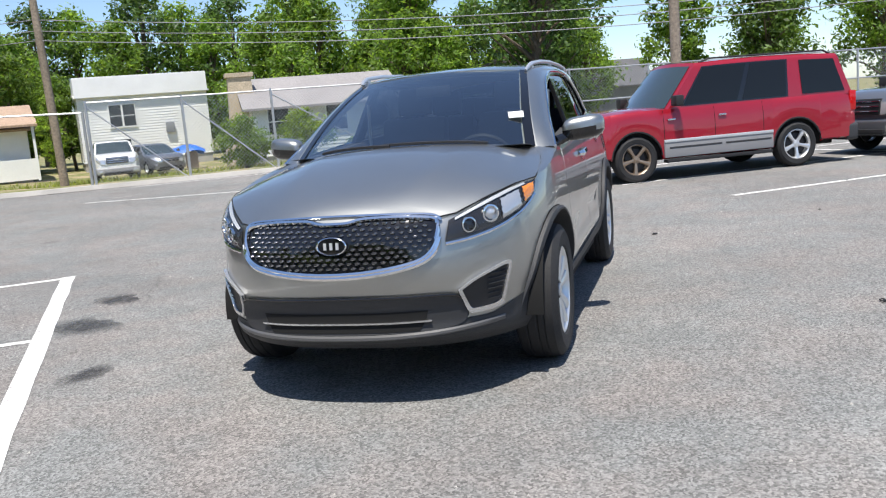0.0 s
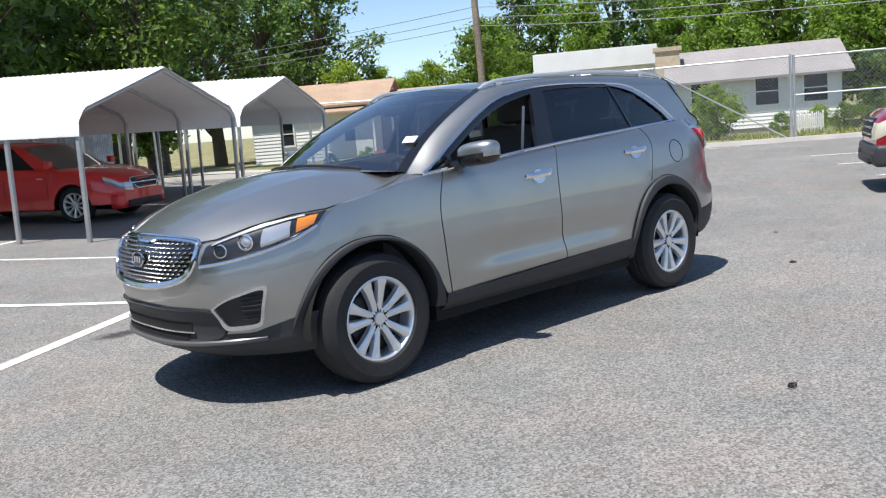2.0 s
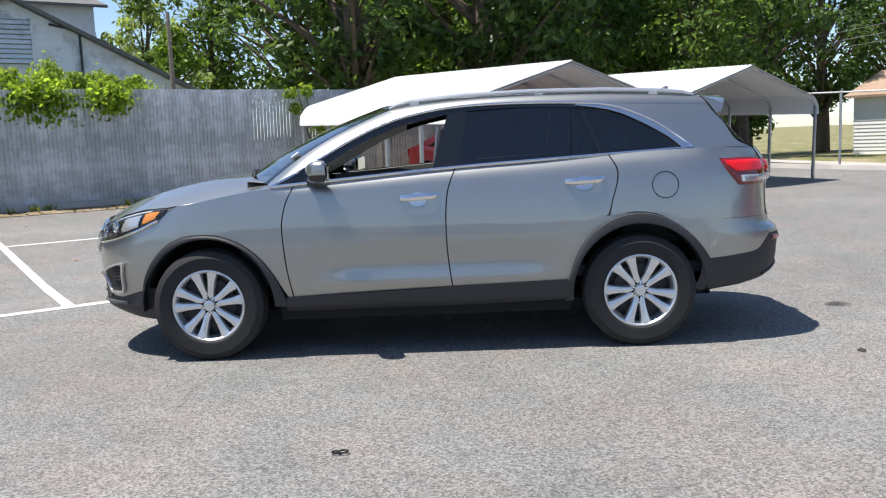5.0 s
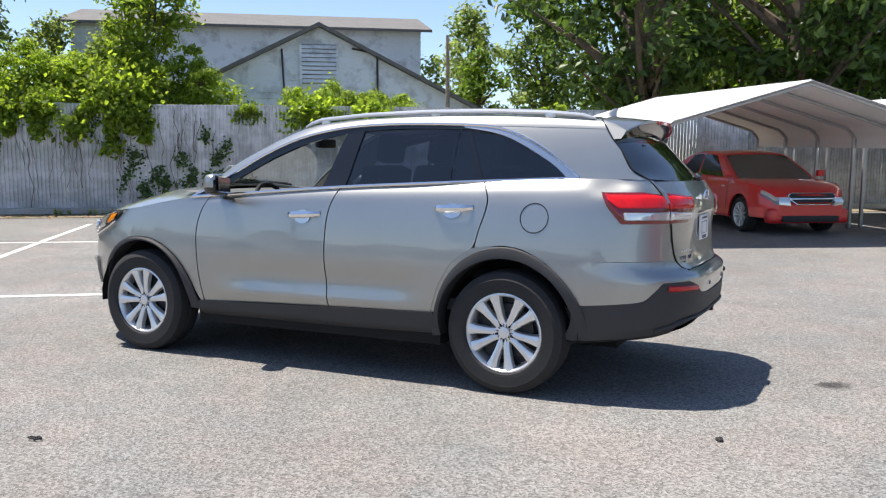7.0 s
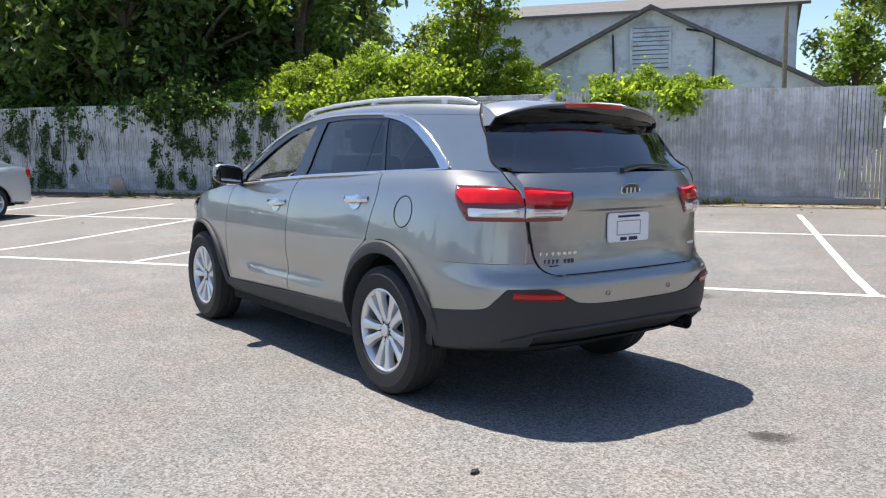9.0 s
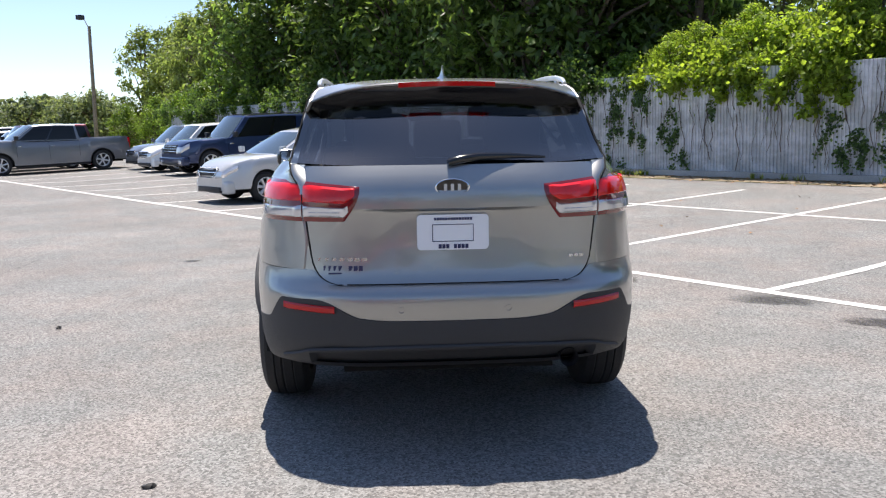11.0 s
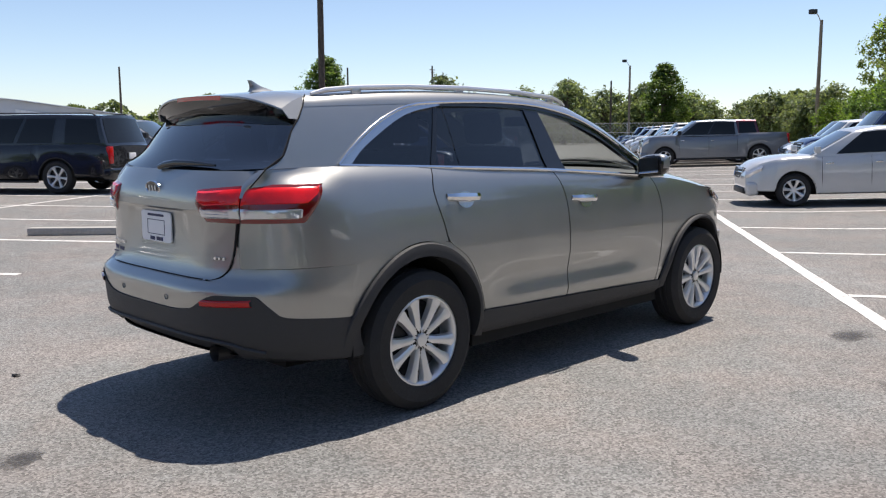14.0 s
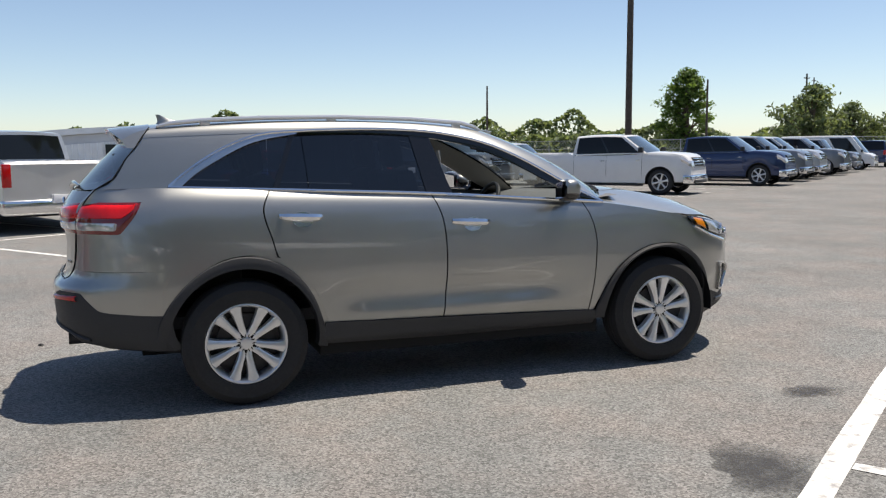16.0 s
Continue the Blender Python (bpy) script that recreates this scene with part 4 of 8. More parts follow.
grove(-46, -38, -26, -8, 6, ["woodm", "round", "airy"], 0.9, 1.15)
for x, y, k, s in ((-25.6, -15.6, "bush", 1.15), (-23.0, -14.2, "bush", 1.0), (-24.4, -12.2, "bushb", 1.1), (-27.0, -14.0, "bush", 1.1),
                   (-23, -31.5, "bushb", 0.5), (-21, -32, "bush", 0.4), (-30.5, -9.0, "bush", 0.9), (-27, -3.5, "bush", 0.8), (-27.5, 0.5, "bushb", 0.7), (-28, 4.5, "bush", 0.9), (-27.6, -26.2, "sapling", 0.62), (-28.1, -9.3, "bush", 0.55), (-29.9, -11.2, "bushb", 0.6), (-29.6, -12.4, "bush", 0.5), (-32.6, -9.6, "bush", 0.75)):
    plant(k, (x, y, yard(x, y)), s, trng.uniform(0, 360))
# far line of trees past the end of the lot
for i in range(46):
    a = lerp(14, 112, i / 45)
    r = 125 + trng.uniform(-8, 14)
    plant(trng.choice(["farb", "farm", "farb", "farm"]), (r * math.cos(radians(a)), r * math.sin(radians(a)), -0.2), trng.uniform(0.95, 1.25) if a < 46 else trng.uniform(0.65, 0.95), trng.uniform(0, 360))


def hedge(r, a0, a1, h, count, seed, material, label):
    """A far belt of scrub along an arc, uneven in height."""
    rng = random.Random(seed)
    g = G()
    for _ in range(count):
        a = rng.uniform(a0, a1)
        top = h * (0.62 + 0.22 * math.sin(a * 0.31 + seed) + 0.18 * math.sin(a * 0.83 + 2 * seed) + 0.10 * math.sin(a * 2.1))
        z = top * (1 - rng.random() ** 1.6)
        rr = r + rng.uniform(-2.5, 2.5) * (1 - z / (h * 1.3))
        p = Vector((rr * math.cos(radians(a)), rr * math.sin(radians(a)), z))
        s = rng.uniform(0.4, 1.0)
        n = Vector((rng.uniform(-1, 1), rng.uniform(-1, 1), rng.uniform(0, 1.4))).normalized()
        e = n.cross(Vector((rng.uniform(-1, 1), rng.uniform(-1, 1), 0.3))).normalized()
        b = n.cross(e)
        g.add([p - e * s * .5, p + b * s * .4, p + e * s * .5 - n * s * .2, p - b * s * .4], [(0, 1, 2), (0, 2, 3)])
    return tagged(part("hedge", g, material, smooth=False), label, "hedge", "far scrub", kind="stuff")


# both belts carry painted haze in their leaf colour
hedge(121, 12, 118, 4.6, 21000, 3, "leaf_far", "distant hazy belt of green scrub past the lot")
hedge(128, 12, 118, 7.0, 21000, 7, "leaf_far", "distant hazy belt of green woodland past the lot")
plant("magnolia", (65.5, 87.2, 0), 1.32, 40, 1.1)
plant("far", (73.0, 74.5, 0), 1.25, 120)
plant("far", (83.5, 62.5, 0), 1.15, 60)
plant("magnolia", (90.2, 52.5, 0), 1.1, 200, 0.95)
plant("farm", (112, 72, 0), 1.0, 10)
for a, r, k, s in ((28.5, 118, "farm", 1.2), (31.5, 119, "far", 1.2), (34.0, 117, "farm", 1.3), (37.0, 119, "far", 1.25), (39.5, 118, "farm", 1.35), (43.0, 121, "far", 1.05), (46.0, 120, "farm", 1.15)):
    plant(k, (r * math.cos(radians(a)), r * math.sin(radians(a)), 0), s, a * 40)


def vine(u0, u1, top, hang, count, seed, material="leaf_bright", depth=0.5):
    """Lumps of leaves over the wall's top, and strands that hang down its face."""
    rng = random.Random(seed)
    g = G()
    lumps = []
    for _ in range(int((u1 - u0) * 5)):
        u = rng.uniform(u0, u1)
        env = max(0.05, 0.45 + 0.42 * math.sin(u * 1.05 + seed) + 0.25 * math.sin(u * 2.6 + 1.7 * seed)) * min(1.0, (u - u0) / 0.8 + .1, (u1 - u) / 0.8 + .1)
        if rng.random() > env + .15:
            continue
        lumps.append((u, WALL_D + rng.uniform(-.35 * depth, depth), 2.2 + top * env * rng.uniform(0.1, 1.3), rng.uniform(.14, .36), 1.0))
        z, uu, end = 2.3, u, 2.3 - hang * env * rng.random() ** 1.2
        while z > end:
            lumps.append((uu, WALL_D - rng.uniform(.06, .16), z, rng.uniform(.05, .16), 0.35))
            z, uu = z - rng.uniform(.08, .2), uu + rng.uniform(-.10, .10)
    share = count / sum(q[4] for q in lumps)
    for u, d, z0, r, k in lumps:
        for _ in range(max(3, int(share * k))):
            dd = d + rng.gauss(0, r * .8)
            z = z0 + rng.gauss(0, r * .75)
            if z < 2.3:
                dd = min(dd, WALL_D - .05)
            p = lot(u + rng.gauss(0, r), dd, z)
            s = rng.uniform(0.07, 0.16)
            n = Vector((rng.uniform(-1, 1), rng.uniform(-1, 1), rng.uniform(-.2, 1.2))).normalized()
            a = n.cross(Vector((rng.uniform(-1, 1), rng.uniform(-1, 1), 0.3))).normalized()
            b = n.cross(a)
            g.add([p - a * s * .5, p + b * s * .4, p + a * s * .5 - n * s * .2, p - b * s * .4], [(0, 1, 2), (0, 2, 3)])
    ob = part("vine", g, material, smooth=False)
    return tagged(ob, "thick green vine spilling over the metal wall", "vine", "wall vines", kind="stuff")


vine(0.95, 8.9, 0.8, 1.35, 11000, 3, "leaf_bright", 0.9)
vine(8.0, 12.5, 0.5, 0.9, 2600, 21, "leaf_dark", 0.5)
g = G()
g.tube([lot(-6.3, 10.3, 0), lot(-6.25, 10.3, .8), lot(-6.1, 10.35, 1.5), lot(-5.9, 10.3, 2.3)], [.03, .025, .02, .008], 6)
for k, (du, z) in enumerate(((-.35, 1.55), (.3, 1.9), (.1, 2.4), (-.2, 1.9))):
    g.tube([lot(-6.15, 10.33, z - .4), lot(-6.15 + du, 10.25, z)], [.014, .006], 5)
shrub = thing("shrub", "thin leafy shrub growing up against the slatted wall", "shrub")
part("stem", g, "bark", shrub)
g = G()
srng = random.Random(77)
for du, z, r in ((-.45, 1.62, .28), (.35, 1.95, .22), (.05, 2.35, .24), (.45, 2.3, .2), (-.15, 1.75, .3), (-.3, 1.5, .25)):
    leaf_cloud(g, lot(-6.15 + du, 10.28, z), r, 130, .11, srng)
part("foliage", g, "leaf_bright", shrub, smooth=False)
vine(-2.75, 0.05, 0.7, 0.75, 3000, 5)
vine(8.4, 21, 0.25, 0.55, 2600, 8, "leaf_dark", 0.5)
vine(20.0, 40, 0.8, 2.1, 15000, 9, "leaf_dark", 0.8)


def ivy(u0, u1, count, seed):
    """Sparse trails of dark ivy clinging to the wall's face."""
    rng = random.Random(seed)
    g = G()
    trails = []
    for _ in range(int((u1 - u0) * 9)):
        u, z, run = rng.uniform(u0, u1), rng.uniform(0.2, 2.2), []
        if math.sin(u * .9 + seed) + rng.uniform(-.8, .8) < -.3:
            continue
        for _ in range(rng.randint(3, 12)):
            u, z = u + rng.uniform(-.10, .10), z + rng.uniform(-.20, .12)
            run.append((u, z))
        trails.append(run)
    for _ in range(count):
        tu, tz = rng.choice(rng.choice(trails))
        p = lot(tu + rng.gauss(0, .05), WALL_D - rng.uniform(0.03, 0.09), min(2.3, max(0.1, tz + rng.gauss(0, .09))))
        s = rng.uniform(0.035, 0.085)
        n = (DX * -1 + Vector((rng.uniform(-.6, .6), rng.uniform(-.6, .6), rng.uniform(-.2, .9)))).normalized()
        e = n.cross(Vector((rng.uniform(-1, 1), 0.2, 1))).normalized()
        b = n.cross(e)
        g.add([p - e * s * .5, p + b * s * .5, p + e * s * .5, p - b * s * .5], [(0, 1, 2), (0, 2, 3)])
    return tagged(part("ivy", g, "leaf_dark", smooth=False), "sparse dark ivy trails on the metal wall", "ivy", "wall vines", kind="stuff")



def stems(u0, u1, count, seed):
    """Bare brown vine stems that wander down the wall."""
    rng = random.Random(seed)
    g = G()
    for _ in range(count):
        u, z = rng.uniform(u0, u1), rng.uniform(1.5, 2.35)
        end, pts = rng.uniform(0.1, 1.3), []
        while z > end:
            pts.append(lot(u, WALL_D - rng.uniform(.035, .07), z))
            u, z = u + rng.uniform(-.09, .09), z - rng.uniform(.12, .28)
        if len(pts) > 2:
            g.tube(pts, rng.uniform(.004, .011), 4, caps=False)
    return tagged(part("vine_stem", g, "bark", smooth=False), "bare brown vine stems on the metal wall", "vine", "wall vines", kind="stuff")


stems(1.5, 34, 190, 41)
ivy(0.8, 22, 9500, 31)
ivy(22, 36, 3000, 32)

# ---- the grey crossover in the middle of the aisle ----
paint("suv_paint", (0.366, 0.371, 0.358), metal=0.93, rough=0.38)
MATS["suv_paint"].node_tree.nodes["Principled BSDF"].inputs["Coat IOR"].default_value = 1.6


def glass_material(name, tint, fres=1.45, rough=0.0, power=4.0, edge=0.75):
    m = bpy.data.materials.new(name)
    m.use_nodes = True
    nt = m.node_tree
    nt.nodes.clear()
    out = nt.nodes.new("ShaderNodeOutputMaterial")
    t = nt.nodes.new("ShaderNodeBsdfTransparent")
    t.inputs[0].default_value = (*tint, 1)
    gl = nt.nodes.new("ShaderNodeBsdfGlossy")
    gl.inputs["Roughness"].default_value = rough
    # gloss grows towards grazing views, alike on both faces of the pane
    lw = nt.nodes.new("ShaderNodeLayerWeight")
    lw.inputs[0].default_value = 0.5
    pw = nt.nodes.new("ShaderNodeMath")
    pw.operation = "POWER"
    pw.inputs[1].default_value = power
    nt.links.new(lw.outputs["Facing"], pw.inputs[0])
    ad = nt.nodes.new("ShaderNodeMath")
    ad.operation = "MULTIPLY_ADD"
    ad.inputs[1].default_value, ad.inputs[2].default_value = edge, ((fres - 1) / (fres + 1)) ** 2 * 1.6
    nt.links.new(pw.outputs[0], ad.inputs[0])
    mx = nt.nodes.new("ShaderNodeMixShader")
    nt.links.new(ad.outputs[0], mx.inputs[0])
    nt.links.new(t.outputs[0], mx.inputs[1])
    nt.links.new(gl.outputs[0], mx.inputs[2])
    nt.links.new(mx.outputs[0], out.inputs[0])
    MATS[name] = m


glass_material("glass_clear", (0.82, 0.88, 0.85), 1.9, 0.0, 2.0, 0.9)
glass_material("glass_privacy", (0.11, 0.13, 0.16), 1.66)
glass_material("glass_rear", (0.13, 0.16, 0.21), 2.1)
glass_material("glass_lens", (0.90, 0.91, 0.92), 1.45)
mat("cabin_dark", (0.045, 0.046, 0.048), 0.8, grain=0.1, scale=60)
mat("cabin_dash", (0.15, 0.15, 0.152), 0.7, grain=0.1, scale=60)
mat("cabin_seat", (0.065, 0.065, 0.068), 0.75, grain=0.12, scale=90)
mat("cabin_trim", (0.45, 0.44, 0.41), 0.7)
mat("gloss_black", (0.008, 0.008, 0.009), 0.08, coat=0.6)
mat("stud_dark", (0.34, 0.34, 0.35), 0.20, metal=0.95)
mat("lamp_rim", (0.16, 0.004, 0.006), 0.10, coat=1.0)
mat("lamp_lens", (0.72, 0.008, 0.010), 0.10, coat=0.5, vary=0.25, vscale=9)
mat("silver_trim", (0.62, 0.63, 0.64), 0.38, metal=0.45)
mat("lamp_house", (0.030, 0.030, 0.032), 0.25, metal=0.3)
mat("fog_grey", (0.60, 0.595, 0.585), 0.26, metal=0.75)
mat("bumper_lip", (0.11, 0.11, 0.112), 0.4, metal=0.3)
mat("sticker", (0.75, 0.76, 0.74), 0.5)
mat("rail_silver", (0.74, 0.75, 0.76), 0.34, metal=0.75)

CX, RX = 1.25, -1.40
WZ = [(.20, .835), (.28, .866), (.36, .886), (.44, .899), (.52, .907), (.62, .913), (.72, .914), (.80, .911), (.88, .905), (.95, .897), (1.02, .886), (1.08, .873), (1.13, .857), (1.18, .836), (1.25, .800), (1.30, .775)]
XFZ = [(.22, 2.02), (.28, 2.20), (.34, 2.295), (.40, 2.28), (.47, 2.285), (.54, 2.31), (.64, 2.325), (.75, 2.312), (.85, 2.275), (.91, 2.225), (.96, 2.16), (1.02, 2.06), (1.1, 1.98)]
XRZ = [(.28, -2.12), (.36, -2.30), (.42, -2.385), (.52, -2.418), (.60, -2.424), (.66, -2.432), (.70, -2.430), (.726, -2.405), (.745, -2.372), (.80, -2.354), (.92, -2.348), (1.03, -2.356), (1.06, -2.362), (1.10, -2.362), (1.15, -2.350), (1.22, -2.310), (1.30, -2.25)]
GZ = [(1.05, .868), (1.11, .848), (1.18, .818), (1.25, .783), (1.35, .748), (1.45, .711), (1.55, .668), (1.60, .64)]
PF, QF, PR, QR = 2.2, 2.8, 3.4, 3.8


BELT = [(.955, 1.105), (.80, 1.116), (.40, 1.143), (-.235, 1.186), (-.70, 1.208), (-1.215, 1.230), (-1.777, 1.252)]


def belt_z(x):
    return curve(BELT[::-1], x)


def body_y(x, z):
    w = curve(WZ, z)
    scallop = math.exp(-((z - .475) / .055) ** 2) - 0.8 * math.exp(-((z - .60) / .075) ** 2)
    w += 0.016 * scallop * max(0.0, min(1.0, (x + 0.95) / 0.3, (0.80 - x) / 0.35))
    # the shoulder rolls over towards the glass
    w -= 0.017 * max(0.0, min(1.2, (z - belt_z(x) + 0.075) / 0.075)) ** 2 * max(0.0, min(1.0, (1.0 - x) / 0.2))
    if x > CX:
        t = min(0.9999, (x - CX) / (curve(XFZ, z) - CX))
        return w * (1 - t ** PF) ** (1 / QF)
    if x < RX:
        t = min(0.9999, (RX - x) / (RX - curve(XRZ, z)))
        return w * (1 - t ** PR) ** (1 / QR)
    return w


def front_x(y, z):
    t = min(0.9999, abs(y) / curve(WZ, z))
    return CX + (curve(XFZ, z) - CX) * (1 - t ** QF) ** (1 / PF)


def rear_x(y, z):
    t = min(0.9999, abs(y) / curve(WZ, z))
    return RX - (RX - curve(XRZ, z)) * (1 - t ** QR) ** (1 / PR)


def cabin_y(x, z):
    y = curve(GZ, z)
    if x < -0.8:
        y *= 1 - 0.085 * ((-0.8 - x) / 1.1) ** 1.6
    return y


def polyline(pts, n):
    """n points spread evenly along a smoothed polyline."""
    P = [Vector(p) for p in pts]
    fine = []
    for i in range(len(P) - 1):
        p0, p1, p2, p3 = P[max(i - 1, 0)], P[i], P[i + 1], P[min(i + 2, len(P) - 1)]
        for k in range(8):
            t = k / 8
            fine.append(0.5 * ((2 * p1) + (p2 - p0) * t + (2 * p0 - 5 * p1 + 4 * p2 - p3) * t * t + (3 * p1 - p0 - 3 * p2 + p3) * t ** 3) if len(P) > 2 else p1.lerp(p2, t))
    fine.append(P[-1])
    acc = [0.0]
    for a, b in zip(fine[:-1], fine[1:]):
        acc.append(acc[-1] + (b - a).length)
    out, j = [], 0
    for i in range(n):
        s = acc[-1] * i / (n - 1)
        while j < len(acc) - 2 and acc[j + 1] < s:
            j += 1
        t = (s - acc[j]) / max(1e-9, acc[j + 1] - acc[j])
        out.append(fine[j].lerp(fine[j + 1], min(1, max(0, t))))
    return out


def coons(c0, c1, d0, d1, n=18, m=14):
    """A patch between two pairs of facing curves; c along, d across."""
    c0, c1, d0, d1 = polyline(c0, n), polyline(c1, n), polyline(d0, m), polyline(d1, m)
    rows = []
    for j in range(m):
        v = j / (m - 1)
        row = []
        for i in range(n):
            u = i / (n - 1)
            p = c0[i] * (1 - v) + c1[i] * v + d0[j] * (1 - u) + d1[j] * u
            p = p - (c0[0] * (1 - u) * (1 - v) + c0[-1] * u * (1 - v) + c1[0] * (1 - u) * v + c1[-1] * u * v)
            row.append(p)
        rows.append(row)
    return rows


def mirrored(rows):
    return [[(p[0], -p[1], p[2]) for p in r] for r in rows]


def rimmed(rows, inward, flip):
    """A sheet with its edges turned in, so that it shows thickness at the gaps."""
    g = G()
    g.grid(rows, flip=flip)
    loop = list(rows[0]) + [r[-1] for r in rows[1:]] + list(reversed(rows[-1]))[1:] + [r[0] for r in reversed(rows)][1:-1]
    base = len(g.v)
    inn = [tuple(Vector(p) + Vector(inward)) for p in loop]
    k = len(loop)
    g.add([tuple(p) for p in loop] + inn, [((i, (i + 1) % k, k + (i + 1) % k, k + i) if flip else (i, k + i, k + (i + 1) % k, (i + 1) % k)) for i in range(k)])
    return g


suv = thing("crossover_car", "grey-bronze metallic seven-seat crossover with black lower cladding, front windows down", "car", Matrix.Identity(4))


def both(name, rows, material, label="", inward=0.018, parent=None, angle=40):
    """A panel on the left side given by rows, and its mirror on the right."""
    made = []
    for s in (1, -1):
        rr = rows if s > 0 else mirrored(rows)
        rr = [[tuple(p) for p in r] for r in rr]
        g = rimmed(rr, (0, -s * inward, 0), s > 0)
        made.append(part(name, g, material, parent or suv, label, angle=angle))
    return made


def side_rows(c0, c1, d0, d1, fn, n=18, m=14):
    return [[(p[0], fn(p[0], p[1]), p[1]) for p in r] for r in coons([(a, b, 0) for a, b in c0], [(a, b, 0) for a, b in c1], [(a, b, 0) for a, b in d0], [(a, b, 0) for a, b in d1], n, m)]


GAP = 0.004
CUT_F = [(.838, .398), (.870, .58), (.887, .80), (.884, .90), (.855, 1.01), (.80, 1.116)]
CUT_B = [(-.190, .432), (-.166, .642), (-.162, .86), (-.175, 1.02), (-.205, 1.12), (-.235, 1.186)]
CUT_C = [(-.916, .452), (-.964, .595), (-1.044, .735), (-1.12, .80), (-1.195, .855), (-1.224, .951), (-1.258, 1.06), (-1.262, 1.14), (-1.218, 1.230)]


def shifted(c, dx):
    return [(x + dx, z) for x, z in c]


door_f = both("front_door", side_rows(
    [(-.190 + GAP, .432), (.35, .415), (.838 - GAP, .398)], [(-.235 + GAP, 1.186), (.30, 1.150), (.80 - GAP, 1.116)],
    shifted(CUT_B, GAP), shifted(CUT_F, -GAP), body_y, 22, 26), "suv_paint")
door_r = both("rear_door", side_rows(
    [(-.916 + GAP, .452), (-.55, .442), (-.190 - GAP, .432)], [(-1.218 + GAP, 1.230), (-.70, 1.208), (-.235 - GAP, 1.186)],
    shifted(CUT_C, GAP), shifted(CUT_B, -GAP), body_y, 22, 26), "suv_paint")
ARCH_F = [(.872, .33), (.905, .43), (.96, .545), (1.04, .655), (1.14, .74), (1.27, .80), (1.40, .818), (1.53, .805), (1.65, .752), (1.75, .665), (1.82, .55), (1.862, .43)]
both("front_fender", side_rows(
    [(.838 + GAP, .398), (.872, .40), (.96, .555), (1.04, .662), (1.14, .745), (1.27, .805), (1.40, .822), (1.53, .81), (1.65, .758), (1.745, .675), (1.80, .60)],
    [(.80 + GAP, 1.112), (.95, 1.098), (1.10, 1.080), (1.28, 1.052), (1.45, 1.022), (1.64, .995), (1.80, .958)],
    shifted(CUT_F, GAP), [(1.80, .60), (1.808, .78), (1.80, .958)], body_y, 40, 20), "suv_paint")
ARCH_R = [(-.925, .40), (-.953, .50), (-.99, .60), (-1.05, .70), (-1.14, .785), (-1.25, .84), (-1.38, .862), (-1.50, .845), (-1.62, .79), (-1.73, .70), (-1.81, .60), (-1.862, .50), (-1.88, .40)]


def smooth(a, b, x):
    t = max(0.0, min(1.0, (x - a) / (b - a)))
    return t * t * (3 - 2 * t)


def quarter_y(x, z):
    """The side behind the rear door, drawn out to meet the rear pillar at its top."""
    return lerp(body_y(x, z), cabin_y(x, z), smooth(1.13, 1.247, z) * smooth(-1.80, -2.06, x))


QUARTER_END = [(-2.272, .80), (-2.265, 1.0), (-2.235, 1.15), (-2.16, 1.245)]
both("rear_quarter", side_rows(
    [(-2.272, .80), (-2.10, .80), (-1.90, .80), (-1.66, .80), (-1.60, .805), (-1.50, .85), (-1.38, .868), (-1.28, .86), (-1.20 - GAP, .852)],
    [(-2.16, 1.245), (-1.95, 1.252), (-1.777, 1.252), (-1.50, 1.243), (-1.218 - GAP, 1.230)],
    QUARTER_END,
    [(-1.20 - GAP, .852), (-1.224 - GAP, .951), (-1.258 - GAP, 1.06), (-1.262 - GAP, 1.14), (-1.218 - GAP, 1.230)], quarter_y, 40, 22), "suv_paint")

# fuel door outline on the left
g = G()
ring = []
for k in range(40):
    a = 2 * math.pi * k / 40
    ring.append((-1.56 + .083 * math.cos(a), 1.03 + .083 * math.sin(a)))
for i in range(40):
    (xa, za), (xb, zb) = ring[i], ring[(i + 1) % 40]
    g.tube([(xa, body_y(xa, za) + .0005, za), (xb, body_y(xb, zb) + .0005, zb)], 0.0032, 4, caps=False)
part("fuel_flap_gap", g, "well_black", suv)


# ---- upper body ----
def pull(p, q, t, power=2.2):
    """From the centre line p to the side q: bows in height."""
    return (lerp(p[0], q[0], t ** power), lerp(p[1], q[1], t), lerp(p[2], q[2], t ** power))


def spanned(centre, edge, n, m, power=2.2):
    """A sheet from side to side over a centre line."""
    c, e = polyline(centre, n), polyline(edge, n)
    rows = []
    for a, b in zip(c, e):
        half = [pull(a, b, j / (m - 1), power) for j in range(m)]
        rows.append([(x, -y, z) for x, y, z in reversed(half[1:])] + half)
    return rows


HOOD_C = [(1.235, 0, 1.182), (1.40, 0, 1.172), (1.60, 0, 1.140), (1.85, 0, 1.078), (2.07, 0, 1.008), (2.185, 0, .952), (2.232, 0, .912)]
HOOD_E = [(.985, .735, 1.118), (1.13, .79, 1.085), (1.30, .822, 1.052), (1.47, .838, 1.025), (1.63, .842, 1.000), (1.80, .770, .988), (1.97, .668, .950), (2.12, .548, .896), (2.18, .455, .884), (2.21, .40, .896)]
rows = spanned(HOOD_C, HOOD_E, 34, 15, 2.3)
for r in rows:
    for j, (x, y, z) in enumerate(r):
        # two soft ridges that run back from the grille
        r[j] = (x, y, z + 0.010 * math.exp(-((abs(y) - (.30 + .16 * (2.2 - x))) / .06) ** 2) * max(0, min(1, (2.15 - x) / .3, (x - 1.2) / .3)))
g = rimmed(rows, (0, 0, -0.02), True)
hood = part("hood", g, "suv_paint", suv, angle=60)
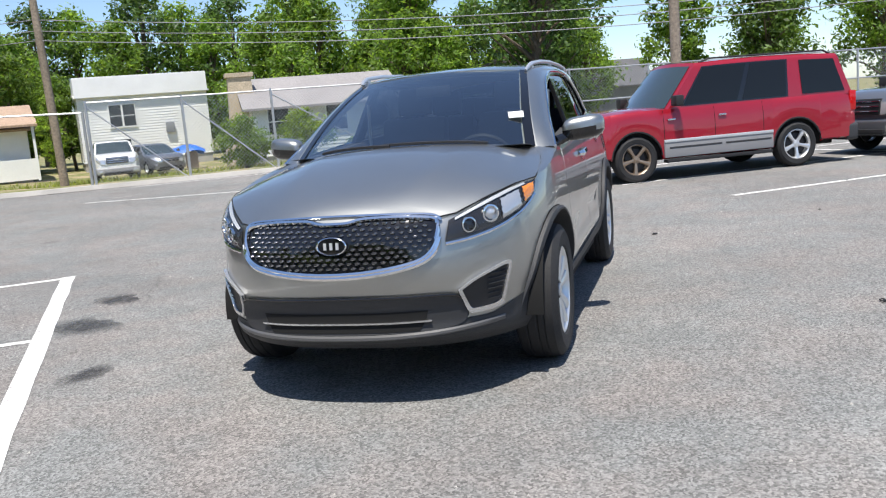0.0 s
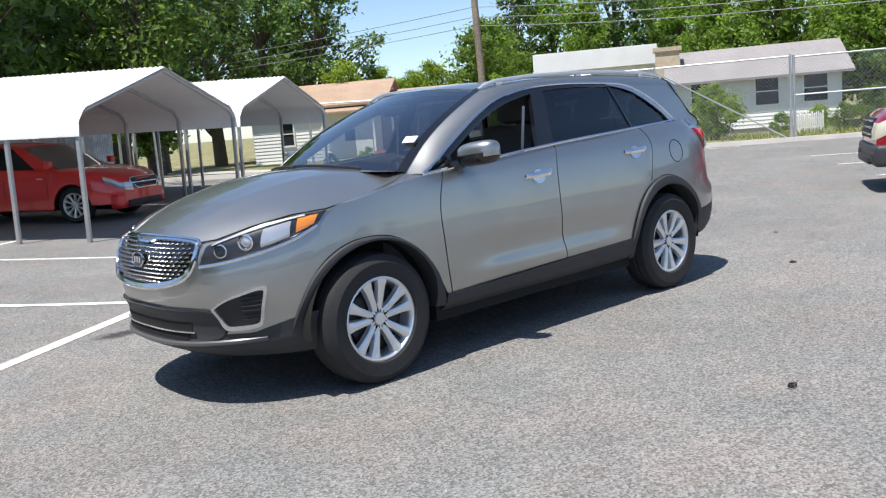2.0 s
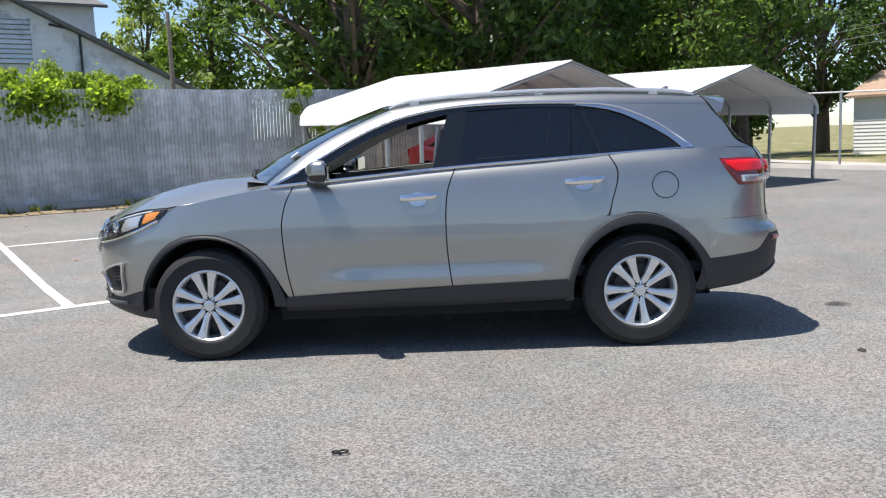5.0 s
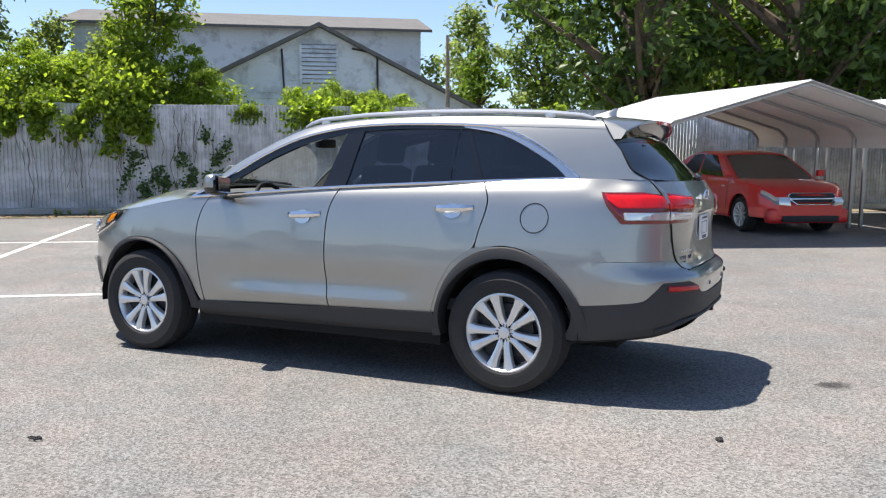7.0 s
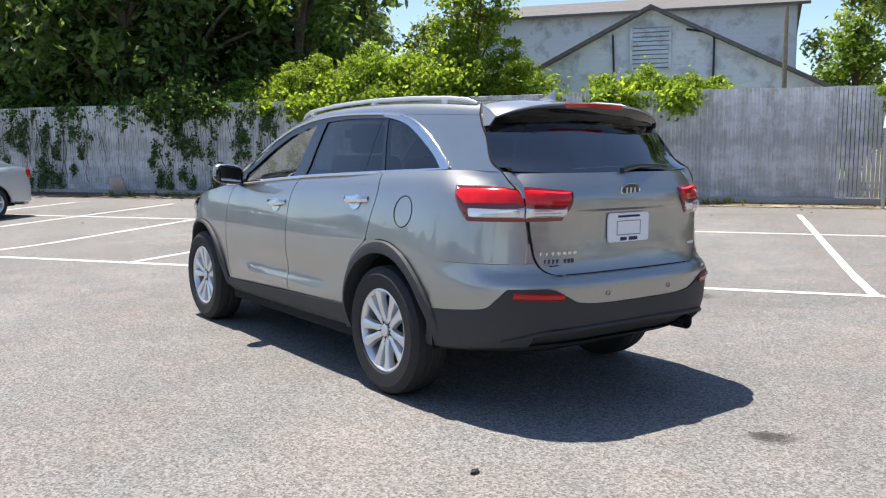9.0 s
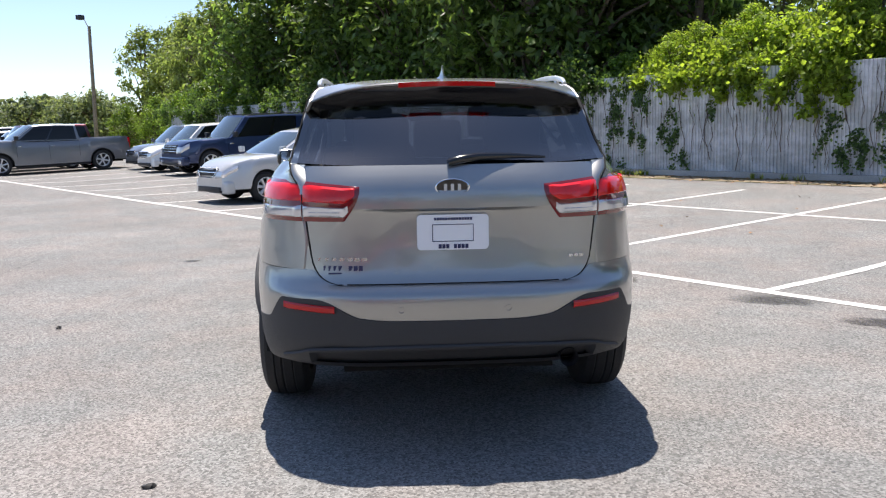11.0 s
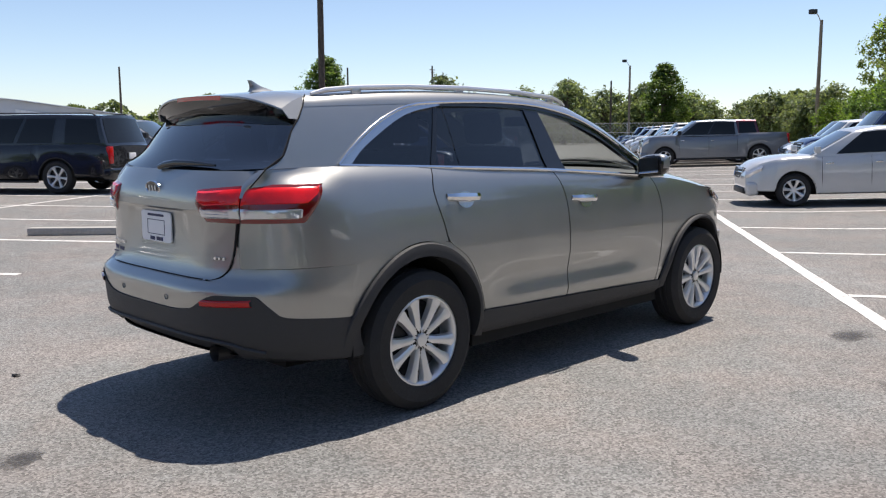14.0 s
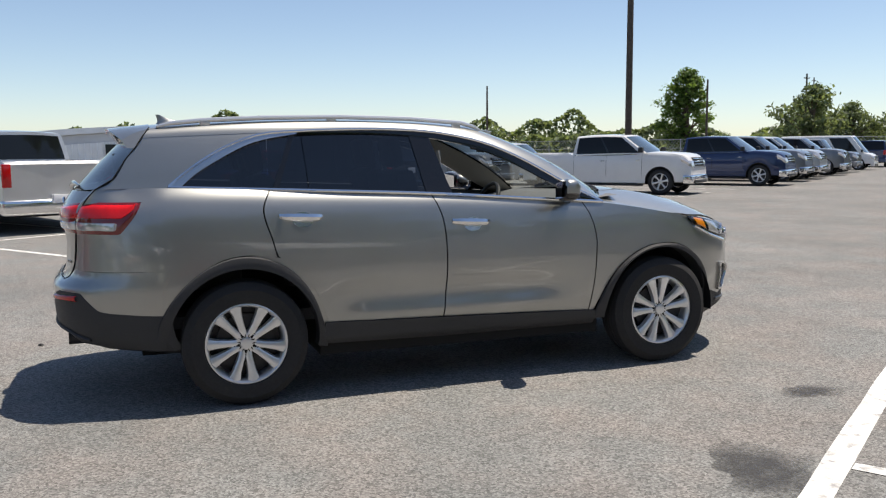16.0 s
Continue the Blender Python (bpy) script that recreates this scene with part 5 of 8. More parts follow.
for s in (1, -1):
    part("hood_gap", G().tube([(x, s * (y + .004), z - .002) for x, y, z in HOOD_E[1:-1]], .004, 5), "well_black", suv)
g = G()
g.grid(spanned([(1.225, 0, 1.165), (1.30, 0, 1.150)], [(.965, .75, 1.100), (1.02, .77, 1.09)], 2, 8))
part("cowl", g, "plastic_black", suv)

WS_C = [(1.235, 0, 1.172), (1.02, 0, 1.300), (.80, 0, 1.412), (.55, 0, 1.518), (.285, 0, 1.612)]
WS_E = [(.990, .748, 1.120), (.80, .700, 1.268), (.60, .660, 1.388), (.38, .620, 1.492), (.150, .575, 1.583)]
g = G()
g.grid(spanned(WS_C, WS_E, 16, 10, 2.0), flip=False)
part("windshield", g, "glass_clear", suv, "clear windshield reflecting the sky")
ROOF_C = [(.285, 0, 1.613), (.12, 0, 1.632), (-.20, 0, 1.650), (-.70, 0, 1.660), (-1.20, 0, 1.656), (-1.60, 0, 1.640), (-1.86, 0, 1.622)]
ROOF_E = [(.150, .575, 1.580), (0, .585, 1.605), (-.30, .592, 1.627), (-.75, .592, 1.638), (-1.20, .588, 1.632), (-1.60, .578, 1.612), (-1.86, .566, 1.590)]
g = rimmed(spanned(ROOF_C, ROOF_E, 26, 10, 2.6), (0, 0, -0.02), False)
part("roof", g, "suv_paint", suv, angle=60)

DLO_TOP = [(.955, 1.108), (.825, 1.168), (.655, 1.262), (.408, 1.397), (.17, 1.495), (-.061, 1.548), (-.286, 1.574), (-.611, 1.582), (-1.023, 1.570)]
EDGE = [(1.005, .765, 1.108), (.990, .755, 1.122), (.80, .706, 1.270), (.60, .666, 1.390), (.38, .626, 1.494), (.150, .585, 1.583), (0, .588, 1.605), (-.30, .595, 1.627), (-.75, .595, 1.638), (-1.20, .591, 1.632), (-1.60, .581, 1.612), (-1.86, .569, 1.590)]


def strip(lo, hi, n, m, bulge):
    """A bowed band between two space curves."""
    a, b = polyline(lo, n), polyline(hi, n)
    rows = []
    for j in range(m):
        t = j / (m - 1)
        k = bulge * 4 * t * (1 - t)
        rows.append([(lerp(p.x, q.x, t), lerp(p.y, q.y, t) + k * .8, lerp(p.z, q.z, t) + k * .6) for p, q in zip(a, b)])
    return rows


low = [(x, cabin_y(x, z) + .006, z) for x, z in DLO_TOP + [(-1.30, 1.56), (-1.60, 1.548), (-1.905, 1.535)]]
both("roof_side", strip(low, EDGE, 46, 6, 0.010), "suv_paint", inward=0.03, angle=60)
both("rear_pillar", side_rows(
    [(-2.155, 1.247), (-1.97, 1.252), (-1.777, 1.252)], [(-1.905, 1.535), (-1.60, 1.548), (-1.30, 1.560), (-1.023, 1.570)],
    [(-2.155, 1.247), (-2.06, 1.30), (-1.985, 1.42), (-1.905, 1.535)], [(-1.777, 1.252), (-1.672, 1.338), (-1.449, 1.474), (-1.255, 1.545), (-1.023, 1.570)],
    lambda x, z: cabin_y(x, z) + .004, 24, 20), "suv_paint", inward=0.03, angle=60)

both("fender_shoulder", strip([(x, body_y(x, z), z) for x, z in ((.80, 1.112), (.95, 1.098), (1.10, 1.080), (1.28, 1.052), (1.45, 1.022), (1.62, .997))],
     [(.80, .846, 1.124), (.93, .800, 1.124), (1.0, .756, 1.116), (1.13, .795, 1.087), (1.30, .827, 1.054), (1.47, .843, 1.027), (1.62, .847, 1.001)], 26, 4, 0.004), "suv_paint", inward=0.03, angle=60)
rows = []
for k, (p, q) in enumerate(zip(polyline(WS_C, 14), polyline(WS_E, 14))):
    rows.append([pull(p, q, t, 2.0) for t in (.93, .965, 1.0)])
for s in (1, -1):
    g = G().grid([[(x + .002, s * y, z + .003) for x, y, z in r] for r in rows], flip=s < 0)
    part("windshield_border", g, "gloss_black", suv, "black edge band of the windshield")

# ---- side glass, pillars and bright trim ----
def cab(c0, c1, d0, d1, off, n=14, m=10):
    return side_rows(c0, c1, d0, d1, lambda x, z: cabin_y(x, z) - off, n, m)


both("rear_door_glass", cab([(-.98, 1.222), (-.60, 1.208), (-.255, 1.192)], [(-1.00, 1.560), (-.60, 1.574), (-.30, 1.566)],
     [(-.98, 1.222), (-1.00, 1.560)], [(-.255, 1.192), (-.30, 1.566)], .012), "glass_privacy", "dark privacy glass", 0.003)
both("fixed_pane", cab([(-1.16, 1.230), (-.985, 1.222)], [(-1.045, 1.557), (-1.005, 1.560)],
     [(-1.16, 1.230), (-1.045, 1.557)], [(-.985, 1.222), (-1.005, 1.560)], .012, 4), "glass_privacy", "dark privacy glass", 0.003)
both("quarter_glass", cab([(-1.70, 1.262), (-1.45, 1.252), (-1.195, 1.240)], [(-1.60, 1.345), (-1.39, 1.470), (-1.24, 1.525), (-1.065, 1.552)],
     [(-1.70, 1.262), (-1.60, 1.345)], [(-1.195, 1.240), (-1.065, 1.552)], .010), "glass_privacy", "dark privacy glass", 0.003)
both("centre_pillar", cab([(-.255, 1.190), (-.085, 1.180)], [(-.330, 1.570), (-.205, 1.560)], [(-.255, 1.190), (-.330, 1.570)], [(-.085, 1.180), (-.205, 1.560)], .004, 5), "gloss_black", "glossy black centre pillar", 0.03)
both("window_divider", cab([(-1.195, 1.236), (-1.16, 1.234)], [(-1.066, 1.560), (-1.04, 1.560)], [(-1.195, 1.236), (-1.066, 1.560)], [(-1.16, 1.234), (-1.04, 1.560)], .006, 3), "gloss_black", "", 0.03)
both("corner_pane", cab([(.70, 1.130), (.93, 1.112)], [(.68, 1.235), (.80, 1.168)], [(.70, 1.130), (.68, 1.235)], [(.93, 1.112), (.80, 1.168)], .006, 5, 5), "gloss_black", "black mirror base triangle", 0.02)
# black inner frame under the roof line
top_in = [(x, cabin_y(x, z) - .004, z) for x, z in [(.905, 1.104), (.79, 1.144), (.625, 1.228), (.38, 1.358), (.148, 1.454), (-.075, 1.508), (-.286, 1.540), (-.611, 1.556), (-1.04, 1.546)]]
top_out = [(x, cabin_y(x, z) + .004, z) for x, z in DLO_TOP]
both("window_frame", strip(top_in, top_out, 30, 3, 0.002), "gloss_black", "", 0.03)


def bright(pts, r, name="bright_trim", parent=None):
    for s in (1, -1):
        g = G()
        g.tube([(x, s * y, z) for x, y, z in polyline(pts, 40)], r, 6)
        part(name, g, "chrome", parent or suv, "thin chrome strip round the windows")


bright([(x, cabin_y(x, belt_z(x)) + .010, belt_z(x) + .004) for x in (.955, .7, .4, 0, -.4, -.8, -1.2, -1.5, -1.70, -1.775)], 0.010)
bright([(x, cabin_y(x, z) + .008, z + .004) for x, z in DLO_TOP + [(-1.255, 1.548), (-1.449, 1.478), (-1.60, 1.392), (-1.70, 1.318), (-1.768, 1.268), (-1.775, 1.256)]], 0.008)
rows = side_rows([(-1.776, 1.256), (-1.74, 1.257), (-1.70, 1.260)], [(-1.023, 1.574), (-1.025, 1.566), (-1.03, 1.558)],
                 [(-1.776, 1.256), (-1.68, 1.332), (-1.449, 1.474), (-1.255, 1.546), (-1.023, 1.574)], [(-1.70, 1.260), (-1.60, 1.343), (-1.39, 1.462), (-1.235, 1.520), (-1.03, 1.556)], lambda x, z: cabin_y(x, z) + .008, 5, 26)
both("quarter_trim", rows, "satin_chrome", "broad bright trim behind the rear side glass", 0.01)

# ---- lower cladding and arches ----
def arch_band(pts, cx, cz, r_in, name):
    """A black flare: an outer edge on the body, an inner lip round the wheel."""
    out = polyline([(a, b, 0) for a, b in pts], 34)
    rows = [[], [], [], [], []]
    for i, p in enumerate(out):
        ease = min(1.0, (i + .5) / 5, (len(out) - i - .5) / 5)
        v = Vector((p.x - cx, p.y - cz))
        q = Vector((cx, cz)) + v.normalized() * r_in
        q.y = max(q.y, 0.20 if p.y > 0.3 else p.y)
        for r, (t, dy) in zip(rows, ((0.0, .004), (0.08, .022), (0.5, .030), (1.0, .028), (1.0, -.09))):
            x, z = lerp(p.x, q.x, t), lerp(p.y, q.y, t)
            r.append((x, min(.945, body_y(p.x, p.y) + dy * (ease if dy > 0 else 1.0)), z))
    return both(name, rows[::-1], "plastic_grey", "matt black wheel-arch flare", 0.002)


arch_band(ARCH_F + [(1.885, .33)], 1.39, .37, .425, "arch_flare")
arch_band([(-.912, .30)] + ARCH_R, -1.39, .37, .425, "arch_flare")
arch_fore = [(z, x) for x, z in ARCH_R[:7]]
both("rear_arch_panel", [[(x, body_y(x, z) - .004, z) for x in [lerp(curve(arch_fore, z) - .01, curve(arch_fore, z) + .09 + .25 * max(0, z - .72), k / 4) for k in range(5)]] for z in [.43 + .0431 * k for k in range(11)]], "suv_paint", inward=0.02)
both("sill_cladding", side_rows([(-.95, .315), (-.2, .295), (.50, .278), (.90, .262)], [(-.93, .450), (-.190, .430), (.35, .413), (.88, .396)],
     [(-.95, .315), (-.93, .450)], [(.90, .262), (.88, .396)], lambda x, z: body_y(x, z) + .012 - .10 * max(0, (.36 - z) / .1) ** 2, 24, 7), "plastic_grey", "matt black sill cladding", 0.05)


def ring_rows(theta0, zs_of, fn_x, w_of, n, m, off=0.0, sgn=1):
    """A sheet that wraps an end of the car from its left side to its right."""
    rows = []
    for i in range(n):
        t = -1 + 2 * i / (n - 1)
        col = []
        for j in range(m):
            v = j / (m - 1)
            zlo, zhi = zs_of(abs(t))
            z = lerp(zlo, zhi, v)
            w = w_of(z)
            s = math.sin(t * theta0)
            y = w * math.copysign(abs(s) ** 0.8, s) if abs(t) < 1 else w * math.copysign(abs(s) ** 0.8, s)
            x = fn_x(y, z)
            col.append((x + off * sgn, y, z))
        rows.append(col)
    return rows


def wz(z):
    return curve(WZ, z)


# rear bumper: painted upper part, black lower part with reflectors
TH = radians(79)


def rear_line(t):
    y = abs(math.sin(t * TH)) ** 0.8 * .905
    return curve([(0, .590), (.25, .592), (.40, .606), (.47, .640), (.53, .672), (.58, .684), (.73, .684), (.765, .64), (.80, .585), (.86, .565), (.91, .545)], y)


def bumper_top(t):
    return curve([(0, .736), (.49, .736), (.535, .743), (.565, .765), (.585, .785), (.60, .798)], abs(math.sin(t * TH)) ** 0.8 * .912)


rows = ring_rows(TH, lambda t: (rear_line(t), bumper_top(t)), rear_x, wz, 121, 7)
g = rimmed(rows, (0.02, 0, 0), False)
part("rear_bumper", g, "suv_paint", suv)
arch_back = [(z, x) for x, z in ARCH_R[6:]][::-1]
both("bumper_side", [[(x, body_y(x, z) - .002, z) for x in [lerp(-1.93, curve(arch_back, z) + .006, k / 8) for k in range(9)]] for z in [.575 + .0235 * k for k in range(11)]], "suv_paint", inward=0.02)
rows = ring_rows(TH, lambda t: (.385 if t < .6 else lerp(.385, .345, (t - .6) / .4), rear_line(t) - .002), rear_x, wz, 61, 9, -.006)
for r in rows:
    for j, (x, y, z) in enumerate(r):
        if z < .47 and abs(y) < .62:
            r[j] = (x + .05 * max(0, min(1, (.46 - z) / .03)), y, z)
g = rimmed(rows, (0.05, 0, 0.01), False)
part("rear_bumper_cladding", g, "plastic_grey", suv, "matt black lower bumper")
g = G()
g.grid([[(rear_x(y, .40) + o, y, z) for y in [-.85 + .05 * k for k in range(35)]] for o, z in ((.03, .39), (.12, .35), (.45, .30))])
part("rear_valance", g, "plastic_black", suv)
for s in (1, -1):
    g = G()
    pts = []
    for row_z, e in ((.625, 0), (.632, .012), (.650, .012), (.657, 0)):
        pts.append([(rear_x(y, row_z) - .006 - e, s * y, row_z + .010 * (y - .5) / .23) for y in [.505 + .0225 * k for k in range(11)]])
    g.grid(pts, flip=s < 0)
    part("reflector", g, "lamp_red", suv, "slim red rear reflector")
    g = G()
    for k, y in enumerate((.225,)):
        g.lathe([(.013, 0), (.013, .005), (.0, .006)], 12, "x", (rear_x(y, .64) - .004, s * y, .64))
    part("parking_sensor", g, "suv_paint", suv)
lip = [(y, z) for y, z in ((-.74, .415), (-.66, .440), (-.58, .462), (-.30, .474), (0, .476), (.30, .474), (.58, .462), (.66, .440), (.74, .415))]
part("bumper_moulding", G().tube([(rear_x(p.x, p.y) - .010, p.x, p.y) for p in polyline([(y, z, 0) for y, z in lip], 40)], .010, 6), "plastic_grey", suv, "moulded lip across the lower bumper")
g = G()
g.lathe([(.0, .16), (.034, .15), (.036, .0), (.041, -.01), (.041, .10)], 20, "x", (-2.335, -.50, .395))
part("exhaust_pipe", g, "alloy_dark", suv, "dull metal exhaust tip")

# tailgate
def gate_half(z):
    return curve([(.735, .44), (.742, .492), (.752, .528), (.77, .558), (.80, .582), (.83, .594), (.90, .605), (1.0, .617), (1.18, .635), (1.25, .65)], z)


def gate_x(y, z):
    x = rear_x(y, z)
    # hollow round the plate, from a hard crease down
    if z < 1.058:
        k = max(0.0, min(1.0, (.262 + (1.058 - z) * .45 - abs(y)) / .045 + .5))
        k = k * k * (3 - 2 * k)
        x += 0.010 * k * max(0.0, min(1.0, (1.058 - z) / .015)) * max(0.0, min(1.0, (z - .76) / .28))
        x += .007 * max(0.0, min(1.0, (1.058 - z) / .01)) * max(0.0, min(1, (z - .76) / .28)) * max(0, min(1, (.42 - abs(y)) / .06))
    return x


zs = [.737, .742, .748, .756, .766, .78, .80, .83, .86, .90, .94, .98, 1.01, 1.035, 1.045, 1.052, 1.058, 1.062, 1.08, 1.11, 1.14, 1.17, 1.20, 1.225, 1.238]
rows = []
for z in zs:
    h = gate_half(z)
    rows.append([(gate_x(y, z) - .003, y, z) for y in [h * math.sin(math.pi / 2 * (-1 + 2 * k / 48)) * .5 + h * (-1 + 2 * k / 48) * .5 for k in range(49)]])
for s in (1, -1):
    g = G().grid([[(rear_x(y, z) + .004, s * y, z) for y in [lerp(gate_half(z) - .012, .70, k / 8) for k in range(9)]] for z in [.738 + .018 * k for k in range(10)]], flip=s > 0)
    part("gate_surround", g, "suv_paint", suv)
    corner = []
    for k in range(13):
        z = lerp(1.12, 1.243, k / 12)
        xq = curve([(zq, xq) for xq, zq in QUARTER_END], z)
        inner = Vector((rear_x(gate_half(z) - .02, z) + .002, s * (gate_half(z) - .02), z))
        outer = Vector((xq, s * quarter_y(xq, z), z + .004 * k / 12))
        corner.append([inner.lerp(outer, f) + Vector((-.7, s * .7, 0)) * .010 * 4 * f * (1 - f) for f in [j / 6 for j in range(7)]])
    part("gate_corner", G().grid(corner, flip=s > 0), "suv_paint", suv)
    q = [(-1.858, s * .583, 1.590), (-1.94, s * .600, 1.562), (-2.008, s * .609, 1.525), (-1.985, s * .634, 1.478), (-1.94, s * .642, 1.476), (-1.903, s * .625, 1.536)]
    g = G().add(q + [(x + .004, y - s * .012, z) for x, y, z in q], [tuple(range(6)) if s < 0 else tuple(range(5, -1, -1)), tuple(range(11, 5, -1)) if s < 0 else tuple(range(6, 12))] + [(i, (i + 1) % 6, 6 + (i + 1) % 6, 6 + i) for i in range(6)])
    part("spoiler_end", g, "suv_paint", suv)
    g = G().tube([(-1.858, s * .586, 1.594), (-1.903, s * .630, 1.536), (-1.94, s * .645, 1.478), (-1.992, s * .657, 1.418), (-2.066, s * .690, 1.304), (-2.160, s * .696, 1.250), (-2.200, s * (quarter_y(-2.200, 1.205) + .002), 1.205), (-2.228, s * (quarter_y(-2.228, 1.165) + .002), 1.165)], .0035, 5)
    part("pillar_seam", g, "well_black", suv)
gate = part("tailgate", rimmed(rows, (0.025, 0, 0), True), "suv_paint", suv, angle=30)
g = G()
for s in (1, -1):
    g.tube([(rear_x(gate_half(z), z) + .004, s * (gate_half(z) + .004), z) for z in (.738, .742, .748, .756, .766, .78, .80, .83, .86, .90, 1.0, 1.1, 1.15)], .0045, 5)
g.tube([(rear_x(y, .738) + .003, y, .738) for y in [-.45 + .05 * k for k in range(19)]], .006, 5)
part("tailgate_gap", g, "well_black", suv)
g = G()
GL_C = [(-2.300, 0, 1.232), (-2.235, 0, 1.30), (-2.148, 0, 1.392), (-2.040, 0, 1.500)]
GL_E = [(-2.160, .690, 1.252), (-2.064, .686, 1.306), (-1.988, .653, 1.42), (-1.915, .615, 1.525)]
g.grid(spanned(GL_C, GL_E, 12, 10, 2.2), flip=True)
part("rear_window", g, "glass_rear", gate, "dark heated rear window")
# spoiler with a high brake lamp
g = G()
sp_top = spanned([(-1.855, 0, 1.624), (-1.97, 0, 1.612), (-2.085, 0, 1.598)], [(-1.855, .575, 1.588), (-1.94, .594, 1.560), (-2.005, .606, 1.524)], 5, 13, 3.4)
g.grid(sp_top)
sp_back = spanned([(-2.085, 0, 1.598), (-2.090, 0, 1.592), (-2.086, 0, 1.585)], [(-2.005, .606, 1.524), (-2.007, .606, 1.520), (-2.0, .604, 1.515)], 3, 13, 3.4)
g.grid(sp_back)
for s in (1, -1):
    q = [(-1.855, s * .575, 1.588), (-1.94, s * .594, 1.560), (-2.005, s * .606, 1.524), (-2.0, s * .604, 1.515), (-1.93, s * .604, 1.540)]
    g.add(q, [(0, 1, 2, 3, 4) if s < 0 else (4, 3, 2, 1, 0)])
spo = part("roof_spoiler", g, "suv_paint", gate)
g = G()
g.grid(spanned([(-2.086, 0, 1.585), (-2.06, 0, 1.535), (-2.02, 0, 1.49)], [(-2.0, .604, 1.515), (-1.97, .612, 1.495), (-1.94, .620, 1.478)], 4, 13, 3.0))
part("spoiler_underside", g, "gloss_black", spo, "black underside of the spoiler")
g = G()
g.grid([[(-2.103 + .05 * (abs(y) / .5) ** 2, y, z - .02 * (abs(y) / .4) ** 2.4) for y in [-.215 + .043 * k for k in range(11)]] for z in (1.576, 1.597)], flip=True)
part("high_brake_lamp", g, "lamp_red", spo, "long red high brake lamp")
# wiper, emblem, plate and badges
g = G()
g.tube([(-2.312, .015, 1.246), (-2.304, -.03, 1.258), (-2.292, -.12, 1.270), (-2.276, -.26, 1.270), (-2.250, -.41, 1.262)], [.014, .018, .017, .013, .006], 10)
part("rear_wiper", g, "gloss_black", gate)


def oval(parent, x, z, ry, rz, facing_sign, tilt, name="emblem"):
    """An oval badge: bright rim, dark face, plain bars where letters stand."""
    m = pose(x, 0, z, 0, tilt, 0)
    g = G()
    g.lathe([(1.0, 0), (1.0, .008), (.93, .011), (.88, .007)], 36, "x")
    g.v = [(p[0] * facing_sign, p[1] * ry, p[2] * rz) for p in g.v]
    if facing_sign < 0:
        g.f = [f[::-1] for f in g.f]
    e = part(name, g.moved(m), "chrome", parent, "oval emblem with a bright rim")
    g = G()
    g.lathe([(.90, .0065), (.0, .0075)], 36, "x")
    g.v = [(p[0] * facing_sign, p[1] * ry, p[2] * rz) for p in g.v]
    if facing_sign < 0:
        g.f = [f[::-1] for f in g.f]
    part("badge_face", g.moved(m), "gloss_black", e)
    for k in (-1, 0, 1):
        g = G()
        g.box(.007, k * ry * .40 - ry * .09, -rz * .38, .0105, k * ry * .40 + ry * .09, rz * .38)
        g.v = [(p[0] * facing_sign, p[1], p[2]) for p in g.v]
        if facing_sign < 0:
            g.f = [f[::-1] for f in g.f]
        part("badge_bar", g.moved(m), "silver_trim", e)


oval(gate, -2.353, 1.146, .073, .037, -1, -6)
g = G()
out = []
for cy, cz, a0 in ((.134, 1.012, 0), (-.134, 1.012, 90), (-.134, .898, 180), (.134, .898, 270)):
    out += [(cy + .018 * math.cos(radians(a0 + 18 * k)), cz + .018 * math.sin(radians(a0 + 18 * k))) for k in range(6)]
n = len(out)
g.add([(-2.352, y, z) for y, z in out] + [(-2.345, y, z) for y, z in out], [tuple(range(n))[::-1]] + [(i, (i + 1) % n, n + (i + 1) % n, n + i) for i in range(n)])
plate = part("number_plate", g, "plate_white", gate, "white dealer plate with plain dark bars")
for y0, y1, z0, z1, k in ((-.065, .065, .886, .904, 8), (-.082, .082, 1.006, 1.017, 14)):
    for i in range(k):
        a = lerp(y0, y1, i / k)
        if k != 8 or i != 4:
            part("plate_bar", G().box(-2.3545, a, z0, -2.3515, a + (y1 - y0) / k * .8, z1), "bar_blue", plate)
g = G()
for y0, y1, z0, z1 in ((-.088, .088, .986, .989), (-.088, .088, .915, .918), (-.088, -.085, .915, .989), (.085, .088, .915, .989)):
    g.box(-2.3535, y0, z0, -2.3515, y1, z1)
part("plate_frame_line", g, "bar_blue", plate)
for k in range(7):
    y = .575 - k * .031
    part("badge_bar", G().box(rear_x(y, .845) - .007, y - .024, .838, rear_x(y, .845) - .001, y, .853), "satin_chrome", gate)
for k in range(8):
    y = .552 - k * .0215
    if k != 4:
        part("dealer_sticker", G().box(rear_x(y, .808) - .0055, y - .017, .797, rear_x(y, .808) - .001, y, .818), "bar_blue", gate, "dark blue bars of lettering")
part("sticker_underline", G().box(rear_x(.48, .788) - .005, .40, .784, rear_x(.48, .788) - .001, .53, .790), "bar_blue", gate)
g = G()
for k in range(3):
    y = -.50 - k * .024
    g.box(rear_x(y, .84) - .007, y - .018, .835, rear_x(y, .84) - .001, y, .848)
part("engine_badge", g, "satin_chrome", gate)


